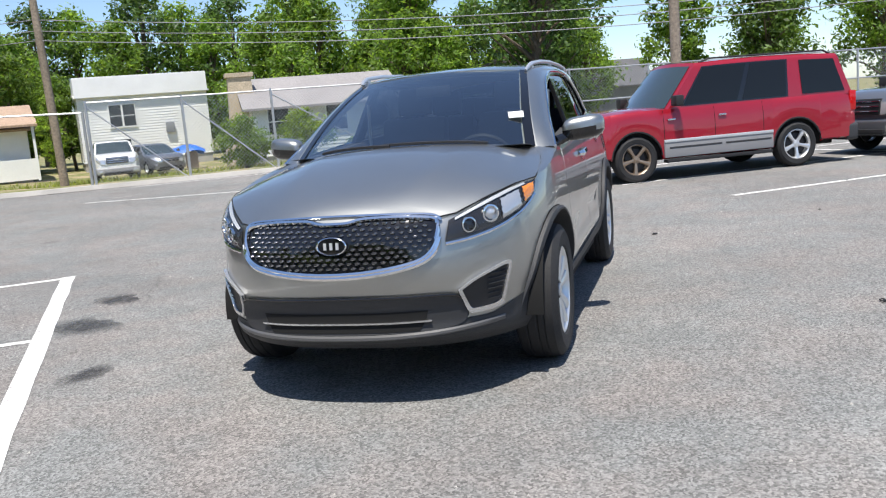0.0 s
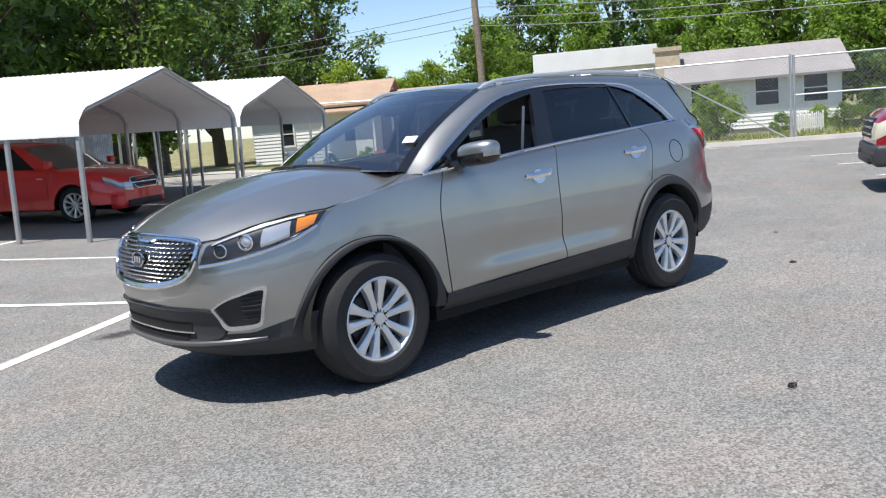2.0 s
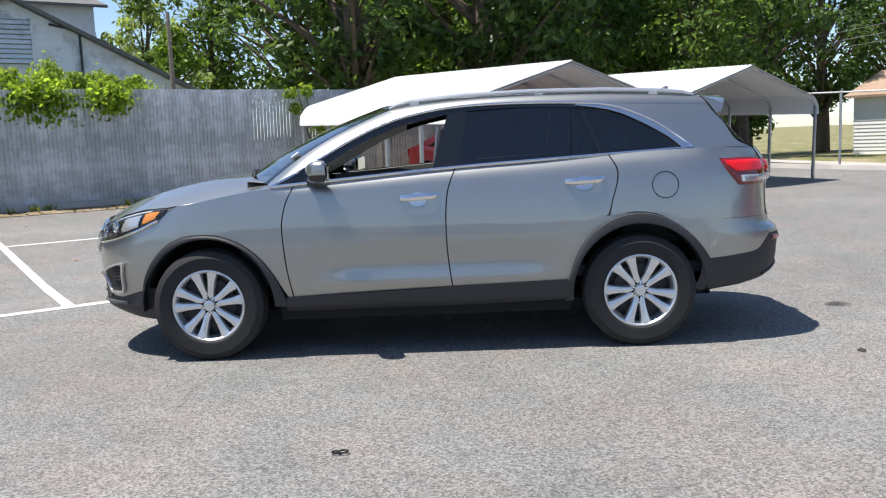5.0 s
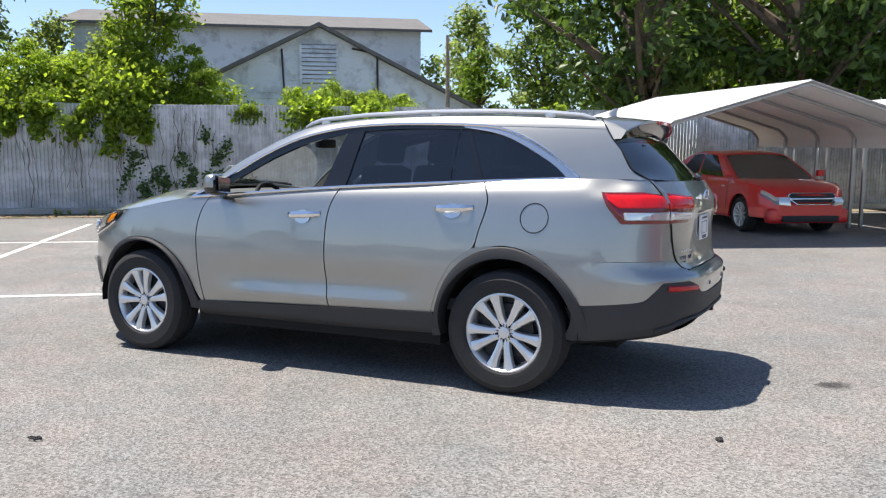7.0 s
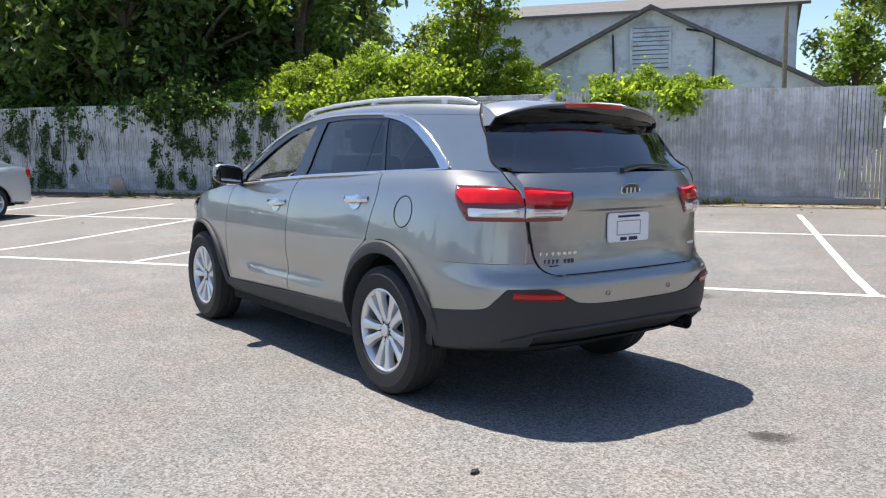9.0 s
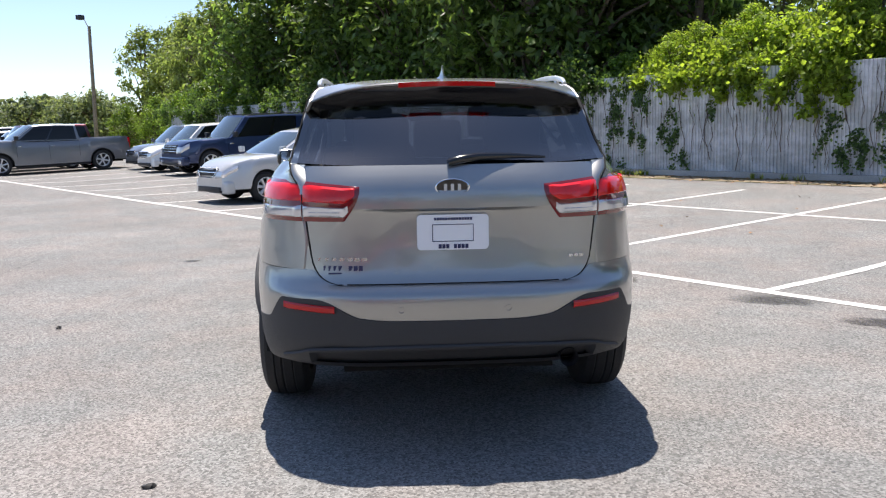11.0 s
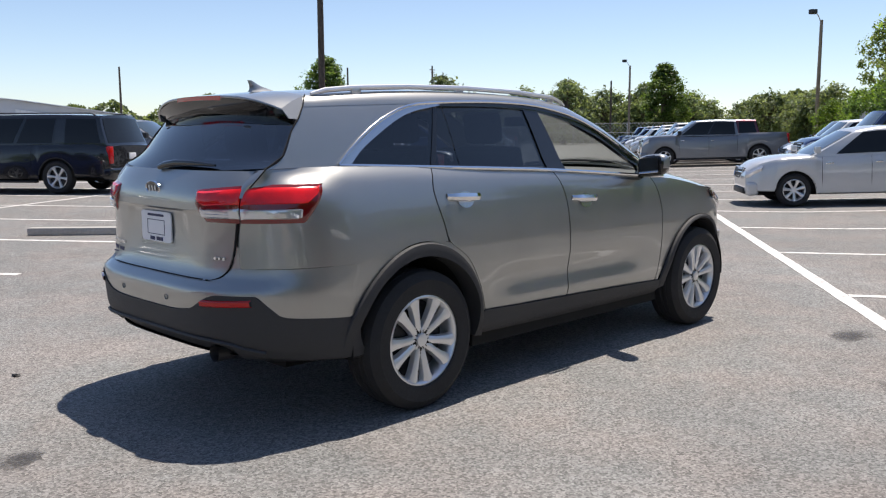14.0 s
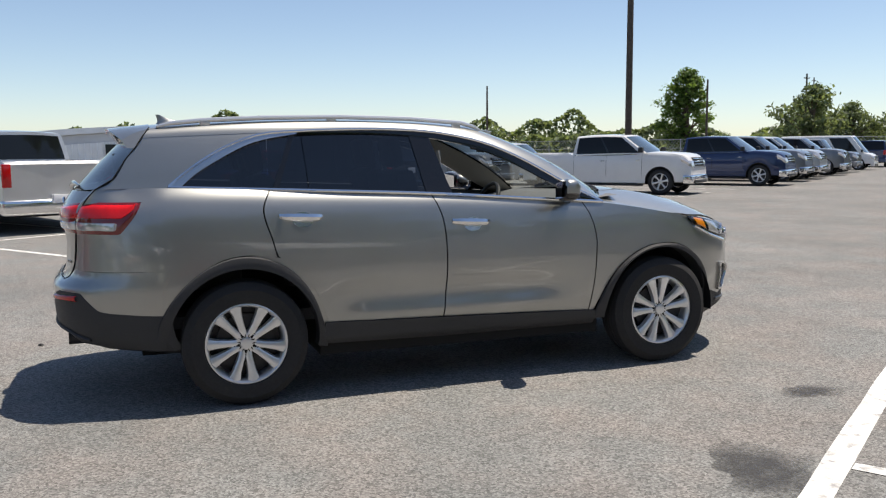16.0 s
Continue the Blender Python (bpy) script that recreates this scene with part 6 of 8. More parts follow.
# tail lamps: on the gate and round the corner of the body
def lamp_sheet(y_of, ztop, zbot, off, n, m, s, flat=False):
    rows = []
    for j in range(m):
        v = j / (m - 1)
        col = []
        for i in range(n):
            t = i / (n - 1)
            zt, zb = ztop(t), zbot(t)
            z = lerp(zb, zt, v)
            x, y = y_of(t, z)
            e = off if flat else off * min(1, 6 * v + .2, 6 * (1 - v) + .2, 8 * t + .25, 8 * (1 - t) + .25)
            nrm = Vector((-1, 0.0, 0)) if abs(y) < .62 else Vector((-.55, .83, 0))
            col.append((x + nrm.x * e, s * (y + nrm.y * e), z))
        rows.append(col)
    return rows


def corner_path(t, z):
    """From the gate's seam round the corner to the lamp's pointed end."""
    pts_y = lerp(.637, .80, min(1, t / .45))
    if t < .45:
        return rear_x(pts_y, z), pts_y
    x0 = rear_x(.80, z)
    x = lerp(x0, -1.945, (t - .45) / .55)
    return x, body_y(x, z)


def inset(top_of, bot_of, v0, v1):
    """The part of a lamp's height between two shares of it."""
    return (lambda t: lerp(bot_of(t), top_of(t), v1)), (lambda t: lerp(bot_of(t), top_of(t), v0))


def clipped(path, t0, t1):
    return lambda t, z: path(lerp(t0, t1, t), z)


GATE_LAMP = (lambda t, z: (rear_x(lerp(.390, .632, t), z), lerp(.390, .632, t)), lambda t: lerp(1.152, 1.176, t), lambda t: 1.006 if t > .28 else lerp(1.125, 1.006, (t / .28) ** .7))
SIDE_LAMP = (corner_path, lambda t: 1.180 if t < .8 else lerp(1.180, 1.168, ((t - .8) / .2) ** 2), lambda t: 1.006 if t < .62 else lerp(1.006, 1.142, (t - .62) / .38))
for s in (1, -1):
    for (path, ztop, zbot), home, wide, band in ((GATE_LAMP, gate, (.035, .998), (.16, .998)), (SIDE_LAMP, suv, (.002, .965), (.002, .60))):
        rows = lamp_sheet(path, ztop, zbot, .016, 26, 11, s)
        tl = part("tail_lamp", rimmed(rows, (0.025, -s * .008, 0), s > 0), "lamp_rim", home, "red wrap-round tail lamp with a clear lower band")
        for nm, mtl, (t0, t1), v0, v1, off, lab in (("red_lens", "lamp_lens", wide, .45, .955, .022, "glossy red lens"), ("clear_band", "lamp_clear", band, .09, .42, .0225, "clear reversing-lamp band")):
            tt = (lambda f, a, b: (lambda t: f(lerp(a, b, t))))
            up, dn = inset(tt(ztop, t0, t1), tt(zbot, t0, t1), v0, v1)
            if nm == "clear_band" and home is suv:
                # its outer end is rounded and keeps to the lamp's straight part
                up, dn = (lambda t: 1.076 - .012 * max(0, (t - .8) / .2) ** 3), (lambda t: 1.021 + .016 * max(0, (t - .8) / .2) ** 3)
            rows = lamp_sheet(clipped(path, t0, t1), up, dn, off, 26, 7, s)
            part(nm, rimmed(rows, (0.010, -s * .004, 0), s > 0), mtl, tl, lab)
        if home is gate:
            for z in (1.032, 1.046):
                part("lens_rib", G().tube([(path(t, z)[0] - .024, s * path(t, z)[1], z) for t in (.35, .6, .9)], .0016, 4), "satin_chrome", tl)


# ---- nose ----
NT = radians(66)


def nose_top(t):
    y = abs(math.sin(t * NT)) ** 0.8 * .9
    return curve([(0, .905), (.25, .902), (.40, .884), (.455, .872), (.545, .884), (.665, .936), (.762, .972), (.835, .985)], y)


ARCH_EDGE = [(.33, 1.845), (.43, 1.835), (.55, 1.795), (.665, 1.725), (.752, 1.63), (.81, 1.50)]


def clear_of_arch(p):
    """Keeps the bumper's end under the wheel-arch flare."""
    x, y, z = p
    lim = curve(ARCH_EDGE, z)
    if x >= lim or z > .81:
        return p
    return (lim, math.copysign(body_y(lim, z), y), z)


rows = [[clear_of_arch(p) for p in r] for r in ring_rows(NT, lambda t: (.395, nose_top(t)), front_x, wz, 71, 16)]
g = rimmed(rows, (-0.02, 0, 0), True)
part("front_bumper", g, "suv_paint", suv)
rows = ring_rows(radians(72), lambda t: (.255, .40 if t < .62 else lerp(.40, .475, min(1, (t - .62) / .25))), front_x, wz, 61, 8, .008)
g = rimmed(rows, (-0.08, 0, 0.0), True)
part("front_bumper_cladding", g, "plastic_grey", suv, "matt black lower front bumper")
g = G()
rows = []
for z, o in ((.332, .012), (.340, .022), (.352, .022), (.360, .012)):
    rows.append([(front_x(y, z) + o, y, z + .02 * (abs(y) / .7) ** 2) for y in [-.72 + .04 * k for k in range(37)]])
g.grid(rows, flip=False)
part("skid_strip", g, "bumper_lip", suv, "grey moulded lip under the front bumper")


def on_nose(y, z, off):
    x = front_x(y, z)
    dx = (front_x(abs(y) + .01, z) - front_x(abs(y) - .01, z)) / .02
    n = Vector((1, -dx * math.copysign(1, y) if y else 0, 0)).normalized()
    return (x + n.x * off, y + n.y * off, z)


def panel_yz(top, bottom, off, n, m, s=1, edge=0.0):
    """A patch on the nose between two outlines in y and z."""
    a, b = polyline([(p[0], p[1], 0) for p in top], n), polyline([(p[0], p[1], 0) for p in bottom], n)
    rows = []
    for j in range(m):
        v = j / (m - 1)
        rows.append([on_nose(s * lerp(q.x, p.x, v), lerp(q.y, p.y, v), off) for p, q in zip(a, b)])
    return rows


def outline_tube(pts, off, r, name, material, label="", closed=True, n=60, parent=None):
    g = G()
    P = polyline([(p[0], p[1], 0) for p in (list(pts) + [pts[0]] if closed else pts)], n)
    g.tube([on_nose(p.x, p.y, off) for p in P], r, 6, caps=not closed)
    return part(name, g, material, parent or suv, label)


G_TOP = [(-.475, .868), (-.44, .888), (-.30, .900), (-.14, .900), (-.07, .886), (0, .884), (.07, .886), (.14, .900), (.30, .900), (.44, .888), (.475, .868)]
G_BOT = [(-.475, .800), (-.45, .742), (-.40, .705), (-.30, .682), (-.15, .664), (0, .658), (.15, .664), (.30, .682), (.40, .705), (.45, .742), (.475, .800)]
grille = part("grille", rimmed(panel_yz(G_TOP, G_BOT, .004, 50, 12), (-.03, 0, 0), True), "gloss_black", suv, "black mesh grille in a chrome surround")
full = G_TOP + G_BOT[::-1]
outline_tube(full, .014, .011, "grille_surround", "chrome", "bright chrome grille surround", n=110, parent=grille)
low_edge = [(-.485, .80), (-.462, .735), (-.405, .694), (-.30, .668), (-.15, .650), (0, .644), (.15, .650), (.30, .668), (.405, .694), (.462, .735), (.485, .80)]
outline_tube(low_edge, .012, .013, "grille_lower_trim", "chrome", "", False, 60, grille)
up_edge = [(-.49, .872), (-.44, .900), (-.25, .912), (0, .915), (.25, .912), (.44, .900), (.49, .872)]
outline_tube(up_edge, .008, .009, "grille_upper_trim", "chrome", "", False, 60, grille)


def inside(y, z):
    top = curve([(p[0], p[1]) for p in G_TOP], y)
    bot = curve([(p[0], p[1]) for p in G_BOT], y)
    return bot + .012 < z < top - .012 and abs(y) < .462


# raised studs of the grille's mesh
stud = None
for r in range(14):
    z = .664 + r * .0215
    for c in range(-13, 14):
        y = (c + (.5 if r % 2 else 0)) * .0405
        if not inside(y, z) or ((y / .085) ** 2 + ((z - .79) / .05) ** 2 < 1):
            continue
        if stud is None:
            g = G()
            g.grid([[(e, w * math.cos(2 * math.pi * k / 8), h * math.sin(2 * math.pi * k / 8) - e * .3) for k in range(8)] for e, w, h in ((0, .0150, .0058), (.010, .0090, .0030), (.0105, .001, .001))], close=True)
            stud = part("grille_stud", g, "stud_dark", grille)
            ob = stud
        else:
            ob = shared("grille_stud", stud.data, grille)
        p = on_nose(y, z, .004)
        q = on_nose(y + .01, z, .004)
        ob.matrix_local = pose(*p, 0, -4, math.degrees(math.atan2(q[0] - p[0], -(q[1] - p[1]))) + 0)
        ob.matrix_local = Matrix.Translation(p) @ pose(0, 0, 0, 0, -4, math.degrees(math.atan2(p[0] - q[0], q[1] - p[1])))
oval(grille, front_x(0, .79) + .012, .790, .076, .042, 1, -5)

LG_TOP = [(-.575, .455), (-.555, .508), (-.49, .532), (-.25, .538), (0, .540), (.25, .538), (.49, .532), (.555, .508), (.575, .455)]
LG_BOT = [(-.575, .440), (-.56, .395), (-.49, .372), (-.25, .364), (0, .362), (.25, .364), (.49, .372), (.56, .395), (.575, .440)]
lower = part("lower_grille", rimmed(panel_yz(LG_TOP, LG_BOT, .012, 44, 10), (-.03, 0, 0), True), "plastic_grey", suv, "matt black lower bumper panel")
g = G()
g.grid([[on_nose(y * k, z, .015) for y in [-.41 + .041 * i for i in range(21)]] for z, k in ((.372, .90), (.42, .97), (.465, 1.0))], flip=True)
part("air_inlet", g, "well_black", lower)
g = G()
g.grid([[on_nose(y, z, o) for y in [-.42 + .042 * i for i in range(21)]] for z, o in ((.410, .016), (.412, .026), (.420, .026), (.422, .016))], flip=False)
part("inlet_bar", g, "satin_chrome", lower)
outline_tube(LG_TOP, .012, .005, "lower_grille_rim", "gloss_black", "", False, 44, lower)

FOG = [(.545, .545), (.61, .590), (.685, .624), (.738, .644), (.752, .634), (.738, .56), (.716, .475), (.695, .432), (.605, .422), (.570, .440)]
for s in (1, -1):
    cy, cz = .665, .540
    inner = [(cy + (y - cy) * .85, cz + (z - cz) * .82) for y, z in FOG]
    n = 60
    a = polyline([(y, z, 0) for y, z in FOG + [FOG[0]]], n)
    b = polyline([(y, z, 0) for y, z in inner + [inner[0]]], n)
    rows = [[on_nose(s * p.x, p.y, .002) for p in a], [on_nose(s * p.x, p.y, .020) for p in a], [on_nose(s * lerp(p.x, q.x, .85), lerp(p.y, q.y, .85), .020) for p, q in zip(a, b)], [on_nose(s * q.x, q.y, .004) for q in b]]
    g = G().grid(rows, flip=s < 0)
    fog = part("fog_surround", g, "fog_grey", suv, "grey surround of the corner intake")
    g = G()
    c = on_nose(s * cy, cz, .0045)
    ring_pts = [on_nose(s * q.x, q.y, .0045) for q in b[:-1]]
    g.add([c] + ring_pts, [((0, i + 1, (i + 1) % (n - 1) + 1) if s < 0 else (0, (i + 1) % (n - 1) + 1, i + 1)) for i in range(n - 1)])
    part("intake", g, "plastic_black", fog)
    for k in range(6):
        z = .478 + k * .024
        g = G()
        g.grid([[on_nose(s * y, z + dz, o) for y in (.655 + k * .003, .675 + k * .005, .69 + k * .006, .700 + k * .008)] for dz, o in ((-.004, .006), (0, .014), (.004, .006))], flip=s > 0)
        part("intake_slat", g, "plastic_grey", fog)

# headlamps
H_TOP = [(.522, .866), (.56, .886), (.668, .940), (.765, .980), (.836, .994)]
H_BOT = [(.512, .776), (.618, .790), (.722, .820), (.800, .868), (.838, .930)]


def head_point(t, v, off):
    a, b = HT[int(t)], HB[int(t)]
    k = off * min(1, 5 * v, 5 * (1 - v)) if off > .005 else off
    return Vector(on_nose(lerp(b.x, a.x, v), lerp(b.y, a.y, v), .004 + k + .004 * math.sin(math.pi * v)))


HN = 26
HT, HB = polyline([(y, z, 0) for y, z in H_TOP], HN), polyline([(y, z, 0) for y, z in H_BOT], HN)
for s in (1, -1):
    rows = [[head_point(i, j / 8, .002) for i in range(HN)] for j in range(9)]
    rows = [[(p.x, s * p.y, p.z) for p in r] for r in rows]
    hl = part("headlamp", G().grid(rows, flip=s < 0), "lamp_house", suv, "clear headlamp with an amber corner")
    rows = [[head_point(i, j / 8, .022) for i in range(HN)] for j in range(9)]
    rows = [[(p.x, s * p.y, p.z) for p in r] for r in rows]
    lens = part("lens", G().grid(rows, flip=s < 0), "glass_lens", hl, "clear plastic lens")
    lens.visible_shadow = False
    for i, v, r, mtl in ((6, .45, .036, "chrome"), (12, .50, .042, "chrome")):
        p = head_point(i, v, .004)
        m = Matrix.Translation((p.x, s * p.y, p.z)) @ pose(0, 0, 0, 0, 0, s * 38)
        g = G().lathe([(r, .0), (r, .014), (r * .82, .016), (r * .72, .004)], 28, "x").moved(m)
        part("lamp_ring", g, mtl, hl, "chrome projector ring")
        g = G().lathe([(r * .74, .003), (r * .55, .011), (0, .015)], 24, "x").moved(m)
        part("projector", g, "lamp_clear" if i > 10 else "gloss_black", hl)
    for i0, i1, v0, v1, mtl, nm in ((15, 20, .12, .80, "lamp_clear", "reflector_bowl"), (21, 24, .18, .82, "lamp_amber", "turn_signal")):
        rows = [[head_point(i, lerp(v0, v1, j / 7), .010 + .007 * ((i + j) % 2)) for i in range(i0, i1 + 1)] for j in range(8)]
        rows = [[(p.x, s * p.y, p.z) for p in r] for r in rows]
        part(nm, G().grid(rows, flip=s < 0), mtl, hl)
    rows = [[head_point(i, v, o) for i in range(2, HN - 3)] for v, o in ((.85, .006), (.88, .018), (.97, .018))]
    rows = [[(p.x, s * p.y, p.z) for p in r] for r in rows]
    part("brow_strip", G().grid(rows, flip=s < 0), "silver_trim", hl)
    g = G()
    g.tube([on_nose(s * HB[i].x, HB[i].y - .010, .008) for i in range(HN)], .009, 6)
    part("headlamp_trim", g, "chrome", suv, "chrome strip under the headlamp")

# wipers on the windshield
for y0, y1, dz in ((.50, -.15, 0), (-.05, -.52, .0)):
    g = G()
    pts = []
    for k in range(9):
        y = lerp(y0, y1, k / 8)
        v = .05 * math.sin(math.pi * k / 8) ** .5 + .02 + .03 * k / 8
        a, b = Vector(WS_C[0]).lerp(Vector(WS_C[1]), v), Vector(WS_E[0]).lerp(Vector(WS_E[1]), v)
        q = pull(a, b, abs(y) / b.y, 2.0)
        pts.append((q[0] + .008, y, q[2] + .012))
    g.tube(pts, .009, 5)
    part("wiper", g, "plastic_black", suv)

# ---- mirrors, handles, rails, fin ----
for s in (1, -1):
    bm = bmesh.new()
    bmesh.ops.create_uvsphere(bm, u_segments=24, v_segments=16, radius=1.0)
    cap, base = G(), G()
    pts = {}
    for v in bm.verts:
        x, y, z = v.co
        sx = math.copysign(abs(x) ** .75, x)
        sy = math.copysign(abs(y) ** .6, y)
        sz = math.copysign(abs(z) ** .65, z)
        v.co = (.615 + sx * (.085 if x > 0 else .045) - .03 * sy, s * (.985 + sy * .125), 1.195 + sz * .072 + .012 * sy)
    for f in bm.faces:
        vs = [tuple(p.co) for p in f.verts]
        c = f.calc_center_median()
        tgt = cap if c.z > 1.190 and c.x - .615 + .24 * (abs(c.y) - .985) > -.030 else base
        tgt.add(vs, [tuple(range(len(vs))) if s > 0 else tuple(reversed(range(len(vs))))])
    bm.free()

    def merged(gg):
        seen, vv, idx = {}, [], []
        for p in gg.v:
            k = tuple(round(c, 5) for c in p)
            if k not in seen:
                seen[k] = len(vv)
                vv.append(p)
            idx.append(seen[k])
        gg.f = [tuple(idx[i] for i in f) for f in gg.f]
        gg.v = vv
        return gg
    mir = part("mirror", merged(base), "gloss_black", suv, "door mirror with a body-colour cap")
    part("mirror_cap", merged(cap), "suv_paint", mir)
    g = G()
    g.tube([(.70, s * .83, 1.125), (.66, s * .90, 1.150), (.63, s * .93, 1.170)], [.035, .028, .026], 8)
    part("mirror_arm", g, "gloss_black", mir)
    g = G()
    g.grid([[(.562 - .24 * (.0165 * i - .08), s * (.905 + .0165 * i), 1.145 + .010 * j + .012 * (.132 * i - .64)) for i in range(11)] for j in range(11)], flip=s > 0)
    part("mirror_glass", g, "chrome", mir)
    for x0, z0, rise_h, dr in ((-.12, 1.020, -.012, door_f), (-1.18, 1.082, -.010, door_r)):
        par = dr[0] if s > 0 else dr[1]
        g = G()
        rows = []
        for k in range(13):
            t = k / 12
            x = lerp(x0, x0 + .255, t)
            z = z0 + rise_h * t
            yy = body_y(x, z)
            bow = .034 * min(1, 5 * t, 5 * (1 - t)) ** .5
            hh = .019 * (1 if .1 < t < .9 else .8)
            rows.append([(x, s * (yy + bow + o), z + dz) for o, dz in ((-.012, -hh), (0, -hh), (.008, 0), (0, hh), (-.012, hh))])
        g.grid(rows, close=True, flip=s > 0)
        h = part("door_handle", g, "chrome", par, "chrome door handle over a bright cup")
        g = G()
        cx, cz = x0 + .135, z0 - .022
        g.add([(cx, s * (body_y(cx, cz) + .002), cz)] + [(cx + .062 * math.cos(a), s * (body_y(cx, cz + .044 * math.sin(a)) + .004), cz + .044 * math.sin(a)) for a in [2 * math.pi * k / 20 for k in range(20)]],
              [((0, 1 + (k + 1) % 20, 1 + k) if s > 0 else (0, 1 + k, 1 + (k + 1) % 20)) for k in range(20)])
        part("handle_cup", g, "satin_chrome", h)
    g = G()
    g.tube([(.19, s * .578, 1.582), (.14, s * .585, 1.604), (.05, s * .592, 1.627), (-.30, s * .597, 1.651), (-.75, s * .598, 1.660), (-1.20, s * .594, 1.653), (-1.56, s * .588, 1.636), (-1.74, s * .584, 1.618), (-1.82, s * .582, 1.598)], [.008, .013, .014, .014, .014, .014, .014, .013, .008], 8)
    part("roof_rail", g, "rail_silver", suv, "silver roof rail")
    for x, z in ((.02, 1.615), (-.8, 1.645), (-1.55, 1.625)):
        g = G().box(x - .03, s * .592 - .009, z - .02, x + .03, s * .592 + .009, z + .016, .006)
        part("rail_foot", g, "rail_silver", suv)
g = G()
rows = []
for z, x0, x1, w in ((1.628, -1.80, -1.60, .030), (1.643, -1.79, -1.65, .013), (1.662, -1.79, -1.72, .007), (1.690, -1.80, -1.775, .003)):
    rows.append([(x0, 0, z), (lerp(x0, x1, .3), w, z), (lerp(x0, x1, .65), w * .8, z), (x1, 0, z), (lerp(x0, x1, .65), -w * .8, z), (lerp(x0, x1, .3), -w, z)])
g.grid(rows, close=True)
g.f.append(tuple(18 + k for k in range(6)))
part("antenna_fin", g, "suv_paint", suv)


# ---- wheels ----
def wheel(parent, m, R, r, width, spokes, name="wheel", rim="alloy", dark="alloy_dark", pair=0.0, sw=0.030):
    """Tyre, rim with spokes and dark well; its face points to +y before m."""
    w = new(name)
    w.parent = parent
    w.matrix_local = m
    w.empty_display_size = .1
    hw = width / 2
    main = parent.name == "crossover_car"
    segs = 48 if main else 18
    tyre_me, rim_me, well_me, nuts_me = WHEELS.get((R, r, width, spokes, pair, rim), (None,) * 4)
    if tyre_me is None:
        g = G()
        g.lathe([(r, -hw * .8), (r + .01, -hw * .98), (r + (R - r) * .55, -hw * 1.04), (R - .03, -hw * .96), (R - .008, -hw * .8), (R, -hw * .45), (R - .006, -hw * .40), (R, -hw * .35), (R, 0), (R - .006, .008), (R, .016), (R, hw * .35), (R - .006, hw * .40), (R, hw * .45), (R - .008, hw * .8), (R - .03, hw * .96),
                 (r + (R - r) * .62, hw * 1.05), (r + (R - r) * .55, hw * 1.035), (r + (R - r) * .3, hw * 1.04), (r + .012, hw * .99), (r, hw * .86)], segs)
        tyre = part("tyre", g, "tyre", w, angle=30)
        g = G()
        g.lathe([(r, hw * .80), (r + .006, hw * .90), (r - .004, hw * .93), (r - .014, hw * .86), (r - .022, hw * .55), (r - .025, -hw * .7)], segs)
        steps = [360 / spokes * k + (pair if k % 2 else -pair) for k in range(spokes)]
        for a in steps:
            rows = []
            for rad, yy, half in ((r * .20, hw * .64, sw * .60), (r * .45, hw * .74, sw * .56), (r * .75, hw * .80, sw * .72), (r * .97, hw * .84, sw * 1.05)):
                rows.append([(dx, y, rad) for dx, y in ((-half, yy - .030), (-half * .8, yy), (-half * .25, yy + .007), (half * .25, yy + .007), (half * .8, yy), (half, yy - .030))])
            sp = G().grid(rows)
            sp.moved(pose(0, 0, 0, 0, a, 0))
            g.add(sp.v, sp.f)
        g.lathe([(r * .27, hw * .45), (r * .26, hw * .66), (r * .22, hw * .70), (r * .15, hw * .68), (r * .145, hw * .78), (r * .12, hw * .80), (0, hw * .80)], 30 if main else 12)
        rimo = part("rim", g, rim, w, angle=40)
        g = G()
        g.lathe([(r - .03, hw * .1), (r * .2, hw * .05), (0, hw * .05)], 30 if main else 14)
        g.lathe([(r * .72, hw * .18), (r * .72, hw * .3), (r * .3, hw * .32)], 30 if main else 14)
        well = part("brake_disc", g, dark, w)
        nuts = []
        for k in range(5 if main else 0):
            a = 2 * math.pi * (k + .5) / 5
            g = G()
            g.lathe([(.023, hw * .705), (.020, hw * .712), (.012, hw * .66), (.012, hw * .70), (.0, hw * .71)], 10, "y", (r * .215 * math.cos(a), 0, r * .215 * math.sin(a)))
            nuts.append(part("wheel_nut", g, "well_black", w).data)
        WHEELS[(R, r, width, spokes, pair, rim)] = (tyre.data, rimo.data, well.data, nuts)
    else:
        shared("tyre", tyre_me, w)
        shared("rim", rim_me, w)
        shared("brake_disc", well_me, w)
        for me in nuts_me:
            shared("wheel_nut", me, w)
    return w


WHEELS = {}
for x, s, steer in ((1.39, 1, 0), (-1.39, 1, 0), (1.39, -1, 0), (-1.39, -1, 0)):
    wheel(suv, Matrix.Translation((x, s * .815, .362)) @ pose(0, 0, 0, 0, 17 * x, 0 if s > 0 else 180), .362, .230, .225, 10, pair=3.5, sw=.040)

# wheel wells and underbody
for x in (1.39, -1.39):
    for s in (1, -1):
        g = G()
        g.grid([[(x + .435 * math.cos(a), s * y, .36 + .435 * math.sin(a)) for a in [math.radians(-4 + 188 * k / 22) for k in range(23)]] for y in (.88, .50)], flip=s < 0)
        g.add([(x + .435 * math.cos(a), s * .50, .36 + .435 * math.sin(a)) for a in [math.radians(-4 + 188 * k / 22) for k in range(23)]] + [(x, s * .5, .2)], [(23, k, k + 1) for k in range(22)])
        part("wheel_liner", g, "well_black", suv)
g = G()
g.box(-1.95, -.50, .25, 1.95, .50, .34)
g.box(-.95, -.84, .24, .93, .84, .42)
part("underbody", g, "well_black", suv, smooth=False)
